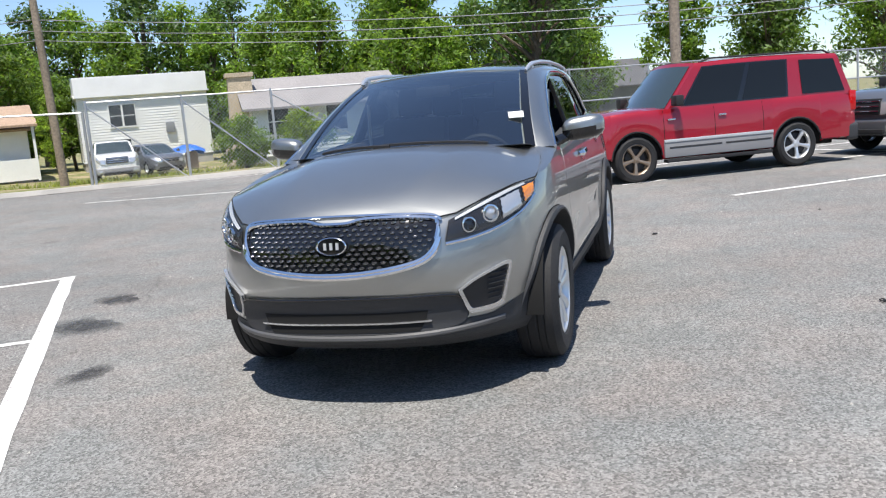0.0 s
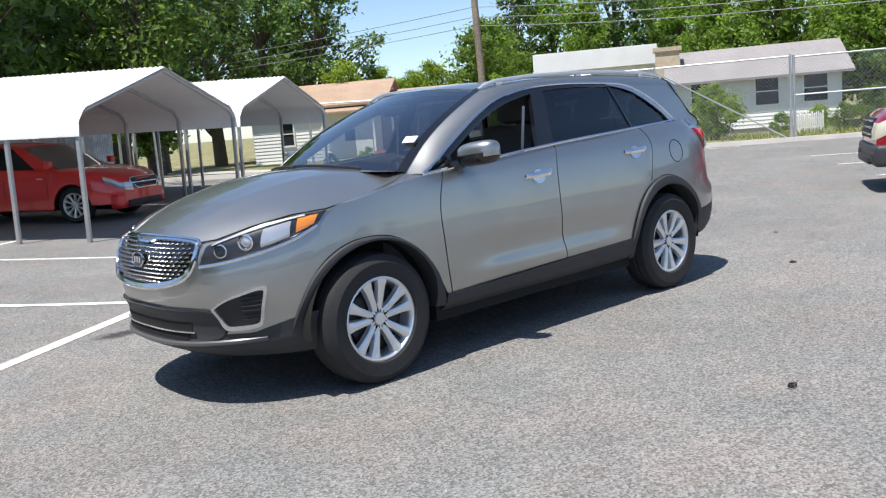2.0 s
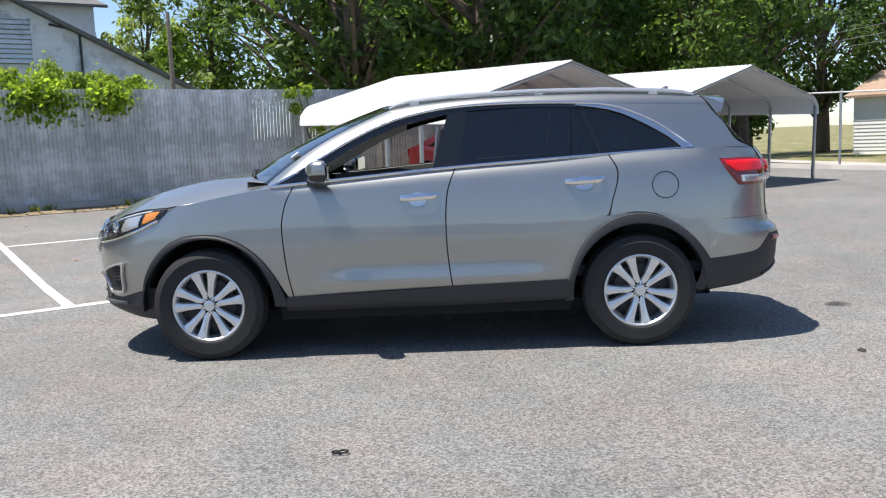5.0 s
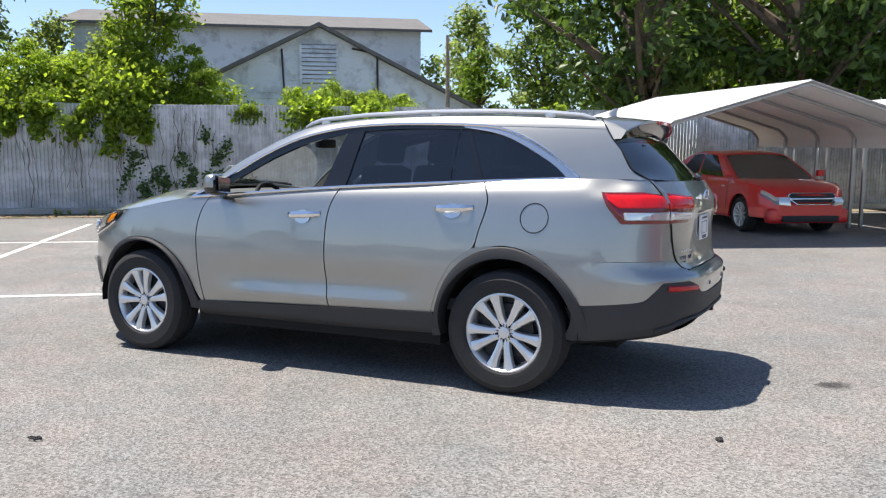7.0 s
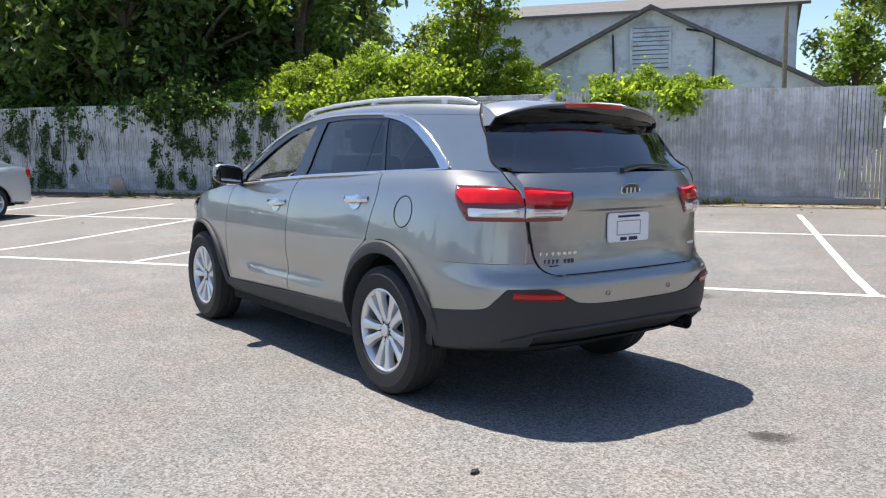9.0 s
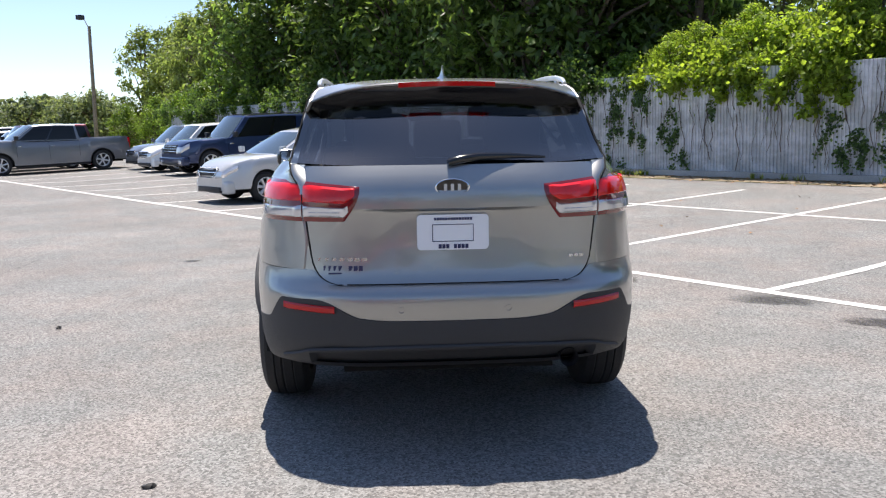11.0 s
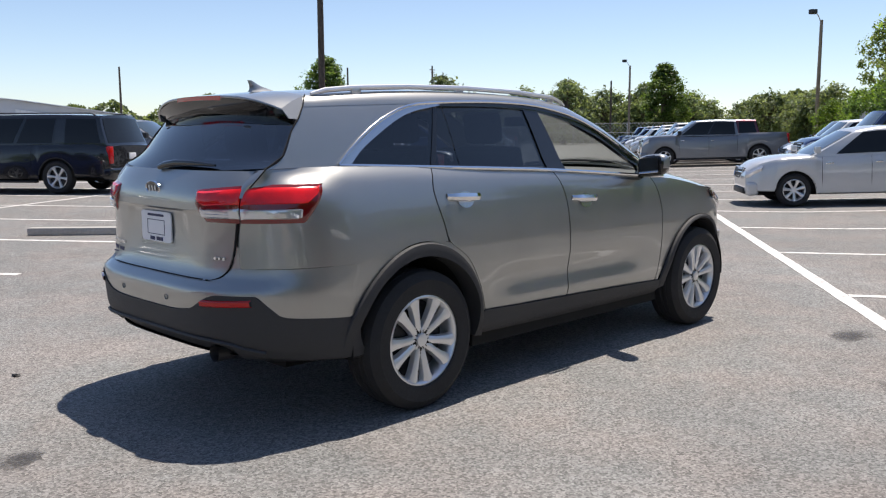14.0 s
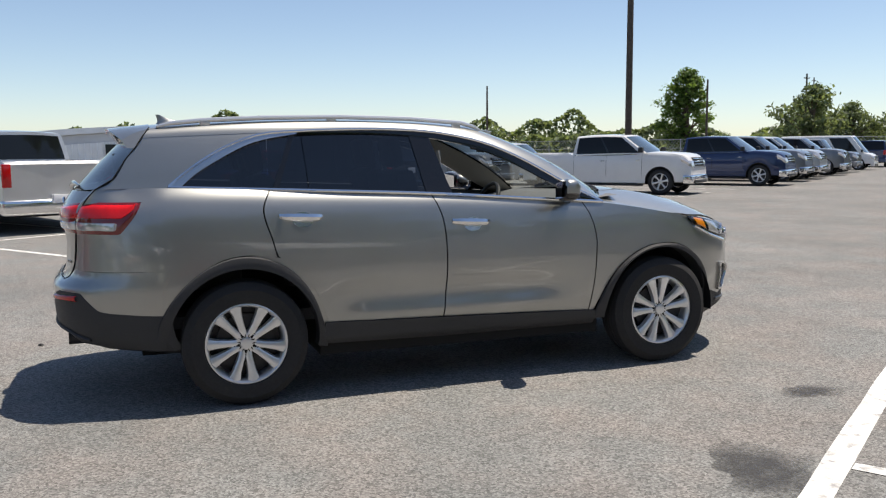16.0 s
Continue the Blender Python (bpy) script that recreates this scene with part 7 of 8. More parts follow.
# inner body behind the panel gaps
for s in (1, -1):
    g = G()
    rows = [[(x, s * (body_y(x, z) - .030), z) for x in [-.93 + .06 * k for k in range(31)]] for z in (.30, .5, .7, .9, 1.05, 1.12)]
    g.grid(rows, flip=s < 0)
    rows = [[(x, s * (body_y(x, z) - .030), z) for x in [-1.3 + .06 * k for k in range(37)]] for z in (.87, .95, 1.05, 1.10)]
    g.grid(rows, flip=s < 0)
    rows = [[(x, s * (body_y(x, z) - .035), z) for x in [-2.2 + .05 * k for k in range(20)]] for z in (.87, .95, 1.05, 1.15, 1.20)]
    g.grid(rows, flip=s < 0)
    part("inner_body", g, "well_black", suv)

# ---- cabin ----
g = G()
g.box(-2.05, -.78, .45, 1.0, .78, .52)
g.box(1.0, -.74, .45, 1.2, .74, 1.08)
part("cabin_floor", g, "cabin_dark", suv, smooth=False)
g = G()
rows = []
for x, z in ((1.20, 1.145), (1.02, 1.125), (.86, 1.09), (.76, 1.04), (.74, .93), (.80, .80), (.90, .60)):
    rows.append([(x - .05 * (y / .7) ** 2, y, z + (.035 * math.exp(-((y - .36) / .17) ** 2) if x < 1 and z > 1 else 0)) for y in [-.73 + .073 * k for k in range(21)]])
g.grid(rows, flip=False)
part("dashboard", g, "cabin_dash", suv, "dark grey dashboard")
g = G()
pts = [(.63 + .19 * math.sin(a) * .42, .36 + .185 * math.cos(a), 1.02 + .19 * math.sin(a) * .90) for a in [2 * math.pi * k / 32 for k in range(33)]]
g.tube(pts, .016, 8, caps=False)
g.tube([(.63, .36 - .18, 1.02), (.66, .36, 1.01), (.63, .36 + .18, 1.02)], [.014, .05, .014], 6)
g.tube([(.66, .36, 1.01), (.80, .36, .96)], .035, 8)
part("steering_wheel", g, "plastic_black", suv, "black steering wheel")


def seat(x, y, w, back_h):
    g = G()
    g.box(x - .25, y - w / 2, .62, x + .27, y + w / 2, .80, .05)
    b = G().box(-.07, -w / 2, 0, .07, w / 2, back_h, .05)
    b.moved(pose(x - .24, y, .74, 0, -14, 0))
    g.add(b.v, b.f)
    se = part("seat", g, "cabin_seat", suv, "dark grey cloth seat")
    h = G().box(-.05, -.13, 0, .05, .13, .20, .045)
    h.moved(pose(x - .24 - math.sin(radians(14)) * (back_h + .02), y, .74 + (back_h + .02) * math.cos(radians(14)), 0, -10, 0))
    part("headrest", h, "cabin_seat", se)


for y in (.37, -.37):
    seat(.05, y, .50, .60)
    seat(-.85, y, .50, .58)
seat(-.85, 0, .25, .50)
for y in (.3, -.3):
    seat(-1.62, y, .46, .52)
g = G()
g.grid([[(x, y * .98, z - .035) for x, y, z in r] for r in spanned(ROOF_C, ROOF_E, 10, 6, 2.6)], flip=True)
part("headliner", g, "cabin_trim", suv, "grey fabric headliner")
for s in (1, -1):
    rows = [[(x, s * (cabin_y(x, belt_z(x)) - dy), belt_z(x) - dz) for x in [-1.9 + .14 * k for k in range(20)]] for dy, dz in ((.02, .002), (.08, .0), (.10, .06), (.10, .45))]
    part("door_lining", G().grid(rows, flip=s > 0), "cabin_dark", suv)
    a = polyline(WS_E, 14)
    b = [Vector(pull(p, q, .915, 2.0)) for p, q in zip(polyline(WS_C, 14), a)]
    c = polyline(top_in[:5], 14)
    rows = [[(p.x - .012, s * p.y, p.z - .010) for p in b], [(lerp(p.x, q.x, .5) - .02, s * (lerp(p.y, q.y, .5) - .015), lerp(p.z, q.z, .5) - .02) for p, q in zip(b, c)], [(q.x, s * (q.y - .036), q.z) for q in c]]
    g = G().grid(rows, flip=s > 0)
    part("pillar_lining", g, "cabin_trim", suv, "pale grey pillar lining")
    rows = [[(x, s * (cabin_y(x, z) - .03), z) for x in (lerp(-.10, -.21, t), lerp(-.24, -.32, t))] for t, z in ((0, 1.15), (.3, 1.28), (.6, 1.40), (1, 1.56))]
    part("belt_pillar", G().grid(rows), "cabin_dark", suv)
    g = G()
    g.tube([(-.13, s * .665, 1.45), (-.10, s * .66, 1.20), (-.06, s * .66, .80)], .012, 4)
    part("seat_belt", g, "cabin_trim", suv)
g = G().box(.40, -.12, 1.455, .44, .12, 1.525, .02)
part("cabin_mirror", g, "plastic_black", suv)
g = G().box(-.002, -.045, -.03, .002, .045, .03)
p = pull(WS_C[1], WS_E[1], .88, 2.0)
g.moved(Matrix.Translation((p[0] - .02, p[1], p[2] + .03)) @ pose(0, 0, 0, 0, -55, 15))
part("windshield_sticker", g, "sticker", suv, "small white sticker inside the windshield")

# ---- parked vehicles ----
PROFILES = {
    # top of the lower body along the length, from tail 0 to nose 1, as shares of the height
    "suv": [(0, .60), (.02, .625), (.50, .615), (.69, .61), (.74, .612), (.88, .60), (.955, .578), (.985, .54), (1, .48)],
    "crossover": [(0, .58), (.02, .61), (.50, .60), (.68, .585), (.74, .58), (.88, .545), (.955, .50), (.985, .45), (1, .42)],
    "pickup": [(0, .66), (.02, .695), (.325, .695), (.345, .645), (.66, .655), (.74, .68), (.80, .695), (.88, .685), (.955, .66), (.985, .62), (1, .53)],
    "sedan": [(0, .56), (.015, .66), (.10, .695), (.30, .668), (.55, .648), (.70, .645), (.80, .637), (.88, .615), (.94, .583), (.975, .54), (1, .46)],
    "van": [(0, .50), (.02, .53), (.60, .53), (.84, .51), (.95, .47), (1, .40)],
}
CABINS = {
    # base rear, base front, top front, top rear along the length; half widths at base and top
    "suv": (.012, .695, .578, .055, .475, .405),
    "crossover": (.012, .735, .570, .085, .475, .395),
    "pickup": (.335, .755, .615, .352, .465, .40),
    "sedan": (.070, .735, .545, .265, .475, .385),
    "van": (.01, .90, .745, .02, .48, .43),
}
PANES = {
    "suv": [(.04, .285), (.375, .615), (.645, .93)],
    "crossover": [(.06, .29), (.32, .60), (.625, .925)],
    "pickup": [(.06, .49), (.52, .92)],
    "sedan": [(.20, .50), (.53, .87)],
    "van": [(.68, .93)],
}


def vehicle(name, label, category, kind, colour, m, L, W, H, wb, R, fo, rim_r=None, spokes=6, rim="alloy", lower=None, rack=False, chrome_nose=True, bumper=None, group="parked vehicles", glass="tinted_glass", amber=False, tail_tall=False, rear_rim=None, sheet=False):
    """A parked vehicle with body, cabin, panes, wheels, lamps, bumpers, mirrors and handles; its nose points to +x."""
    root = thing(name, label, category, m, group)
    xf, ro = wb / 2 + fo, L - fo - wb
    xr = -wb / 2 - ro
    rim_r = rim_r or R * .66
    hw = W / 2
    z0 = .33 if kind in ("suv", "pickup", "van") else .24
    Ra = R + .075

    NOSE = .20 if kind in ("suv", "pickup", "van") else .32

    def X(t):
        return lerp(xr, xf, t)

    def top(x):
        return curve(PROFILES[kind], (x - xr) / L) * H

    def half(x):
        t = (x - xr) / L
        k = 1.0
        if t > .86:
            k -= NOSE * ((t - .86) / .14) ** 2.4
        if t < .08:
            k -= .07 * ((.08 - t) / .08) ** 2
        return hw * k

    def low(x):
        for xw in (wb / 2, -wb / 2):
            if abs(x - xw) < Ra:
                return max(z0, R + math.sqrt(max(0.0, Ra * Ra - (x - xw) ** 2)) * .98)
        return z0 + (.06 if x > wb / 2 + Ra or x < -wb / 2 - Ra else 0)

    xs = {xr, xr + .03, xr + .08, xf, xf - .02, xf - .06, xf - .12, xf - .2}
    for xw in (wb / 2, -wb / 2):
        for k in range(-9, 10):
            xs.add(xw + Ra * math.sin(k / 9 * math.pi / 2) * .9999)
        xs.update((xw - Ra - .004, xw + Ra + .004))
    xs.update(X(k / 26) for k in range(27))
    xs = sorted(x for x in xs if xr <= x <= xf)
    g = G()
    rows = []
    for x in xs:
        w, zt, zb = half(x), top(x), low(x)
        t = (x - xr) / L
        zb = min(zb, zt - .06)
        crown = .05 if t > .70 else .01
        if kind == "pickup" and .02 < t < .33:
            crown = -.30
        ring = [(w * .95, zb), (w * .995, zb + .03 * (zt - zb)), (w, lerp(zb, zt, .35)), (w * .99, lerp(zb, zt, .72)), (w * .965, lerp(zb, zt, .92)), (w * .935, zt), (w * .78, zt + (crown * .55 if crown > 0 else 0.0)), (w * .70, zt + crown * .7), (0, zt + crown)]
        rows.append([(x, y, z) for y, z in ring] + [(x, -y, z) for y, z in reversed(ring[:-1])])
    g.grid(rows)
    n = len(rows[0])
    g.f.append(tuple(range(n)))
    last = (len(rows) - 1) * n
    g.f.append(tuple(last + n - 1 - k for k in range(n)))
    body = part("body", g, colour, root, angle=32)
    # dark wheel housings and underside
    g = G()
    g.box(xr + .25, -hw * .62, z0 - .03, xf - .25, hw * .62, z0 + .30)
    for xw in (wb / 2, -wb / 2):
        g.box(xw - Ra, -hw * .90, R, xw + Ra, hw * .90, R + Ra * .94)
    part("underbody", g, "well_black", root, smooth=False)

    # cabin: a smooth shell on the belt, rounded at its top edges
    br, bf, tf, tr, wb0, wt0 = CABINS[kind]
    zf, zr2 = top(X(bf)) - .015, top(X(max(br, .03))) - .03
    arc = {"sedan": .075, "crossover": .055, "pickup": .035, "suv": .03, "van": .02}[kind]

    def zroof(u):
        return H - arc * (2 * u - 1.12) ** 2

    def shell(u, v, s, off=0.0):
        """A point of the cabin's side: u from its back edge to its front edge, v from belt to roof."""
        ve = 1 - (1 - v) ** 1.25
        x = lerp(X(lerp(br, tr, ve)), X(lerp(bf, tf, v)), u)
        y = W * .985 * lerp(wb0, wt0, v ** 1.3) - .05 * max(0.0, (v - .9) / .1) ** 2
        return Vector((x, s * (y + off), lerp(lerp(zr2, zf, u), zroof(u), v)))

    def front(y, v, off=0.0):
        q = shell(1, v, 1)
        return Vector((q.x + .14 * (1 - y * y) * (1 - .4 * v) + off, y * q.y, q.z + .03 * (1 - y * y) * v + off * .6))

    def back(y, v, off=0.0):
        q = shell(0, v, 1)
        return Vector((q.x - .07 * (1 - y * y) - off, y * q.y, q.z + .03 * (1 - y * y) * v))

    us, vs, ys = [k / 14 for k in range(15)], [k / 9 for k in range(8)] + [.85, .92, .97, 1.0], [-1 + k / 5 for k in range(11)]
    g = G()
    for s in (1, -1):
        g.grid([[shell(u, v, s) for u in us] for v in vs], flip=s > 0)
    g.grid([[front(y, v) for y in ys] for v in vs], flip=False)
    g.grid([[back(y, v) for y in ys] for v in vs], flip=True)
    g.grid([[Vector((lerp(back(y, 1).x, front(y, 1).x, u), y * shell(u, 1, 1).y, zroof(u) + .03 * (1 - y * y))) for y in ys] for u in us], flip=True)
    part("cabin", g, colour, root, angle=50)

    def pane(pts, flip, nm, mtl, lab=""):
        return part(nm, G().grid(pts, flip=flip), mtl, root, lab)

    if sheet:
        pane([[shell(u, v, 1, .014) for u in (.30, .34, .38, .42)] for v in (.22, .45, .70)], True, "paper_sheet", "sticker", "white paper sheet in the window")
    yy = [-.9 + 1.8 * k / 8 for k in range(9)]
    pane([[front(y, lerp(.04, .92, k / 6), .008) for y in yy] for k in range(7)], False, "windshield", "car_glass")
    if kind != "van":
        lo = .15 if kind == "pickup" else .10
        pane([[back(y, lerp(lo, .90, k / 6), .008) for y in yy] for k in range(7)], True, "rear_window", glass)
    for s in (1, -1):
        def side_sheet(u0, u1, v0, v1, off):
            return [[shell(lerp(u0, u1, i / 8), lerp(v0, v1, j / 5), s, off) for i in range(9)] for j in range(6)]
        if kind not in ("van", "sedan"):
            pane(side_sheet(PANES[kind][1 if kind == "suv" else 0][0] - .012, PANES[kind][-1][1] + .012, .06, .90, .004), s > 0, "window_band", "gloss_black")
        for i, (u0, u1) in enumerate(PANES[kind]):
            pane(side_sheet(u0, u1, .09, .87, .008), s > 0, "side_window", glass)
        # door seams, handles, mirror
        seams = {"suv": (.36, .535, .715), "crossover": (.34, .52, .70), "pickup": (.345, .535, .735), "sedan": (.30, .50, .69), "van": (.5, .66, .86)}[kind]
        for t in seams:
            g = G()
            x = X(t)
            zt, zb = top(x), low(x)
            if zb > .7:
                continue
            g.tube([(x, s * half(x) * .99, zb + .1), (x, s * (half(x) + .001), lerp(zb, zt, .4)), (x, s * half(x) * .988, lerp(zb, zt, .75)), (x, s * half(x) * .95, zt - .02)], .005, 4)
            part("door_seam", g, "well_black", body)
        for t in seams[1:]:
            x = X(t) - .19
            z = top(x) - .17 * H / 1.9
            g = G().box(x, s * (half(x) * .985 + .012) - .014, z - .014, x + .13, s * (half(x) * .985 + .012) + .014, z + .014, .006)
            part("door_handle", g, "satin_chrome" if chrome_nose else colour, body)
        x = X(bf) - .10 * L / 5
        z = top(x) + .12
        mk = 1.0 if kind in ("pickup", "suv", "van") else .72
        g = G().box(x - .07 * mk, s * (hw + .08 * mk) - .095 * mk, z - .085 * mk, x + .07 * mk, s * (hw + .08 * mk) + .095 * mk, z + .085 * mk, .03 * mk)
        part("mirror", g, "plastic_black" if mk == 1 else colour, root)
        # lamps
        tz = top(X(.02))
        if kind == "pickup" or tail_tall or kind == "van":
            g = G().box(xr - .012, s * hw * .86 - .075, tz - .46, xr + .10, s * hw * .86 + .075, tz - .05, .02)
        elif kind == "suv":
            g = G().box(xr - .012, s * hw * .87 - .08, tz - .30, xr + .12, s * hw * .87 + .08, tz + .02, .02)
        else:
            g = G().box(xr - .010, s * hw * .76 - .17, tz - .20, xr + .16, s * hw * .76 + .17, tz - .03, .025)
        part("tail_lamp", g, "lamp_red", root, "red tail lamp")
        g = G()
        rows = []
        inner, outer = (.46, .90) if kind in ("sedan", "crossover") else (.55, .962) if amber else (.52, .92)
        for k in range(9):
            f = lerp(inner, outer, k / 8)
            bend = (max(0.0, 1 - f) / NOSE) ** (1 / 2.4) if f > 1 - NOSE else 1.0
            xx = lerp(X(.86), xf, min(1.0, bend))
            zt = top(min(xx, xf - .05)) - .045
            zb = zt - (.15 if kind in ("sedan", "crossover") else .22) * (1 - (.25 if not amber else .08) * k / 8)
            rows.append([(xx + .010, s * (f * hw * .985 + .004), zb), (xx + .022, s * (f * hw + .014), lerp(zb, zt, .5)), (xx + .004, s * (f * hw * .97 + .006), zt)])
        g.grid(rows, flip=s < 0)
        g.grid([[(p[0] - .05, p[1] * .97, p[2]) for p in r] for r in rows], flip=s > 0)
        hl_ob = part("headlamp", g, "lamp_aged" if amber else "lamp_clear", root, "yellowed clear headlamp" if amber else "clear headlamp")
        if amber:
            g = G().grid([[(p[0] + .008, p[1] + s * .006, lerp(r[0][2], r[2][2], v)) for p, v in zip(r, (.12, .5, .88))] for r in ([tuple(Vector(p).lerp(Vector(q), f)) for p, q in zip(rows[7], rows[8])] for f in (.25, .85))], flip=s < 0)
            part("corner_lamp", g, "lamp_amber", hl_ob, "amber corner lamp")
    # grille, bumpers, plate
    hz = top(X(.985)) - .06
    big = kind in ("pickup", "suv")
    g = G().box(xf - .06, -hw * .50, hz - (.22 if big else .10), xf + .012, hw * .50, hz + .05, .02)
    gr = part("grille", g, "plastic_black", root)
    if not big:
        ring = [(-.34, -.13), (-.46, -.05), (-.50, .03), (-.44, .065), (.44, .065), (.50, .03), (.46, -.05), (.34, -.13), (-.34, -.13)]
        part("grille_ring", G().tube([(xf + .016, y * hw, hz + z) for y, z in ring], .011, 5), "chrome", gr)
    for k in range(3 if big else 1):
        z = hz - (.16 if big else .03) + k * .085
        g = G().box(xf, -hw * .49, z - .012, xf + .024, hw * .49, z + .012, .006)
        part("grille_bar", g, "chrome" if chrome_nose else "plastic_grey", gr)
    bump = bumper or colour
    for x0, x1, nm in ((xf - .22, xf + (.045 if big else .012), "front_bumper"), (xr - (.06 if big else .012), xr + .20, "rear_bumper")):
        zl, zh = (.34, .62) if big else (.22, .48)
        bm = bmesh.new()
        bmesh.ops.create_cube(bm, size=1.0)
        for p in bm.verts:
            p.co = (lerp(x0, x1, p.co.x + .5), p.co.y * W * (.97 if big else .86), lerp(zl, zh, p.co.z + .5))
        bmesh.ops.bevel(bm, geom=[e for e in bm.edges], offset=.06, segments=3, profile=.6, affect="EDGES")
        g = G()
        g.bm(bm)
        part(nm, g, bump, root, angle=50)
    if big:
        g = G().box(xf - .05, -hw * .62, .36, xf + .053, hw * .62, .45, .02)
        part("lower_inlet", g, "plastic_black", root)
        for sy in (1, -1):
            g = G().box(xf - .04, sy * hw * .78 - .10, .40, xf + .052, sy * hw * .78 + .08, .52, .02)
            part("fog_lamp", g, "plastic_grey" if amber else "lamp_clear", root)
    else:
        g = G().box(xf - .05, -hw * .60, .25, xf + .018, hw * .60, .36, .02)
        part("lower_inlet", g, "plastic_black", root)
    zp = .82 if kind != "pickup" else .55
    g = G().box(xr - (.03 if kind != "pickup" else .078), -.15, zp, xr + .0, .15, zp + .15, .004)
    part("number_plate", g, "plate_white", root, "plain pale plate")
    if lower:
        for s in (1, -1):
            g = G().box(-wb / 2 + Ra + .02, s * (hw + .006) - .02, z0 + .02, wb / 2 - Ra - .02, s * (hw + .006) + .02, z0 + .30, .012)
            clad = part("side_cladding", g, lower, root, "broad lower body moulding")
            part("moulding_strip", G().box(-wb / 2 + Ra + .02, s * (hw + .02) - .016, z0 + .255, wb / 2 - Ra - .02, s * (hw + .02) + .016, z0 + .30, .008), "silver_trim", clad, "bright strip along the moulding")
            for x0, x1 in ((-wb / 2 + Ra + .06, -.10), (-.04, wb / 2 - Ra - .10)):
                part("door_moulding", G().box(x0, s * (hw + .018) - .012, z0 + .155, x1, s * (hw + .018) + .012, z0 + .185, .006), "plastic_grey", clad)
    if kind in ("suv", "pickup"):
        for s in (1, -1):
            g = G().box(-wb / 2 + Ra + .05, s * hw - .10, z0 - .06, wb / 2 - Ra - .05, s * hw + .05, z0 - .01, .012)
            part("running_board", g, "plastic_black", root)
    if rack:
        for s in (1, -1):
            g = G()
            g.tube([(X(.08), s * hw * .74, H - .03), (X(.10), s * hw * .74, H + .025), (X(.52), s * hw * .74, H + .035), (X(.56), s * hw * .74, H - .02)], .016, 6)
            part("roof_rail", g, "plastic_black", root)
    # thin dark lips round the wheel openings
    for x in (wb / 2, -wb / 2):
        for s in (1, -1):
            g = G()
            g.tube([(x + Ra * math.sin(a), s * half(x + Ra * math.sin(a)) * .985, R + Ra * .98 * math.cos(a)) for a in [radians(-84 + 14 * k) for k in range(13)]], .018, 5)
            part("arch_lip", g, "plastic_black" if kind in ("suv", "pickup") else colour, body)
    for x in (wb / 2, -wb / 2):
        for s in (1, -1):
            wheel(root, Matrix.Translation((x, s * (hw - .125), R)) @ pose(0, 0, 0, 0, 23 * x, 0 if s > 0 else 180), R, rim_r, .23, spokes, rim=rim if x > 0 else (rear_rim or rim), sw=.045 if spokes < 8 else .03)
    # nose and tail bowed in plan, and the nose leaning back
    soft = kind in ("sedan", "crossover")
    for ob in root.children_recursive:
        if ob.type != "MESH" or ob.parent.name.startswith("wheel"):
            continue
        for v in ob.data.vertices:
            x, y, z = v.co
            k, q = max(0.0, (x - X(.80)) / (xf - X(.80))), max(0.0, (X(.10) - x) / (X(.10) - xr))
            v.co.x -= min(1.0, k) ** 1.5 * ((.17 if soft else .07) * (y / hw) ** 2 + (.07 if soft else .02) * max(0.0, (z - .48) / .3) ** 2)
            v.co.x += min(1.0, q) ** 1.5 * (.10 if soft else .04) * (y / hw) ** 2
    return root


mat("car_glass", (0.035, 0.050, 0.050), 0.02, spec=0.6, coat=1.0)
mat("bumper_grey", (0.042, 0.043, 0.046), 0.5, vary=0.05)
mat("lamp_aged", (0.78, 0.74, 0.58), 0.22, metal=0.2, coat=0.8)
mat("alloy_bronze", (0.36, 0.28, 0.21), 0.4, metal=0.8)
paint("red_wine", (0.34, 0.010, 0.024), 0.25, 0.30)
paint("red_bright", (0.66, 0.014, 0.016), 0.15, 0.3)
paint("pearl_paint", (0.56, 0.57, 0.58), 0.25, 0.30)
paint("white_paint", (0.78, 0.78, 0.77), 0.0, 0.35)
paint("silver_paint", (0.58, 0.59, 0.60), 0.6, 0.35)
paint("grey_paint", (0.20, 0.21, 0.23), 0.6, 0.35)
paint("blue_dark", (0.018, 0.036, 0.105), 0.35, 0.3)
paint("blue_sedan", (0.022, 0.045, 0.20), 0.45, 0.3)
paint("black_paint", (0.008, 0.008, 0.010), 0.2, 0.25)
paint("maroon_paint", (0.13, 0.018, 0.025), 0.4, 0.32)
mat("cladding_grey", (0.27, 0.27, 0.275), 0.5, vary=0.05)

TO_WALL, TO_LOT = -90, 90          # noses towards the wall, or away from it


def at_lot(u, d, turn):
    return lot_pose(u, d, turn)


SUVD = dict(L=4.86, W=1.87, H=1.80, wb=2.81, R=.362, fo=.91)
vehicle("large_suv", "dark red full-size sport utility with grey lower trim and bronze wheels", "car", "suv", "red_wine", at_lot(-7.22, -9.56, TO_WALL - 7), spokes=5, rim="alloy_bronze", rear_rim="alloy", lower="cladding_grey", rack=True, bumper="bumper_grey", amber=True, **SUVD)
vehicle("grey_suv", "grey sport utility parked behind the red one", "car", "suv", "grey_paint", at_lot(-6.5, -14.95, TO_WALL - 3), 4.9, 1.9, 1.80, 2.87, .37, .95, rack=True, bumper="grey_paint")
vehicle("red_sedan", "bright red compact sedan under the carport", "car", "sedan", "red_bright", at_lot(-9.0, 7.0, TO_LOT), 4.67, 1.80, 1.47, 2.70, .325, .95, spokes=10, rim_r=.225)
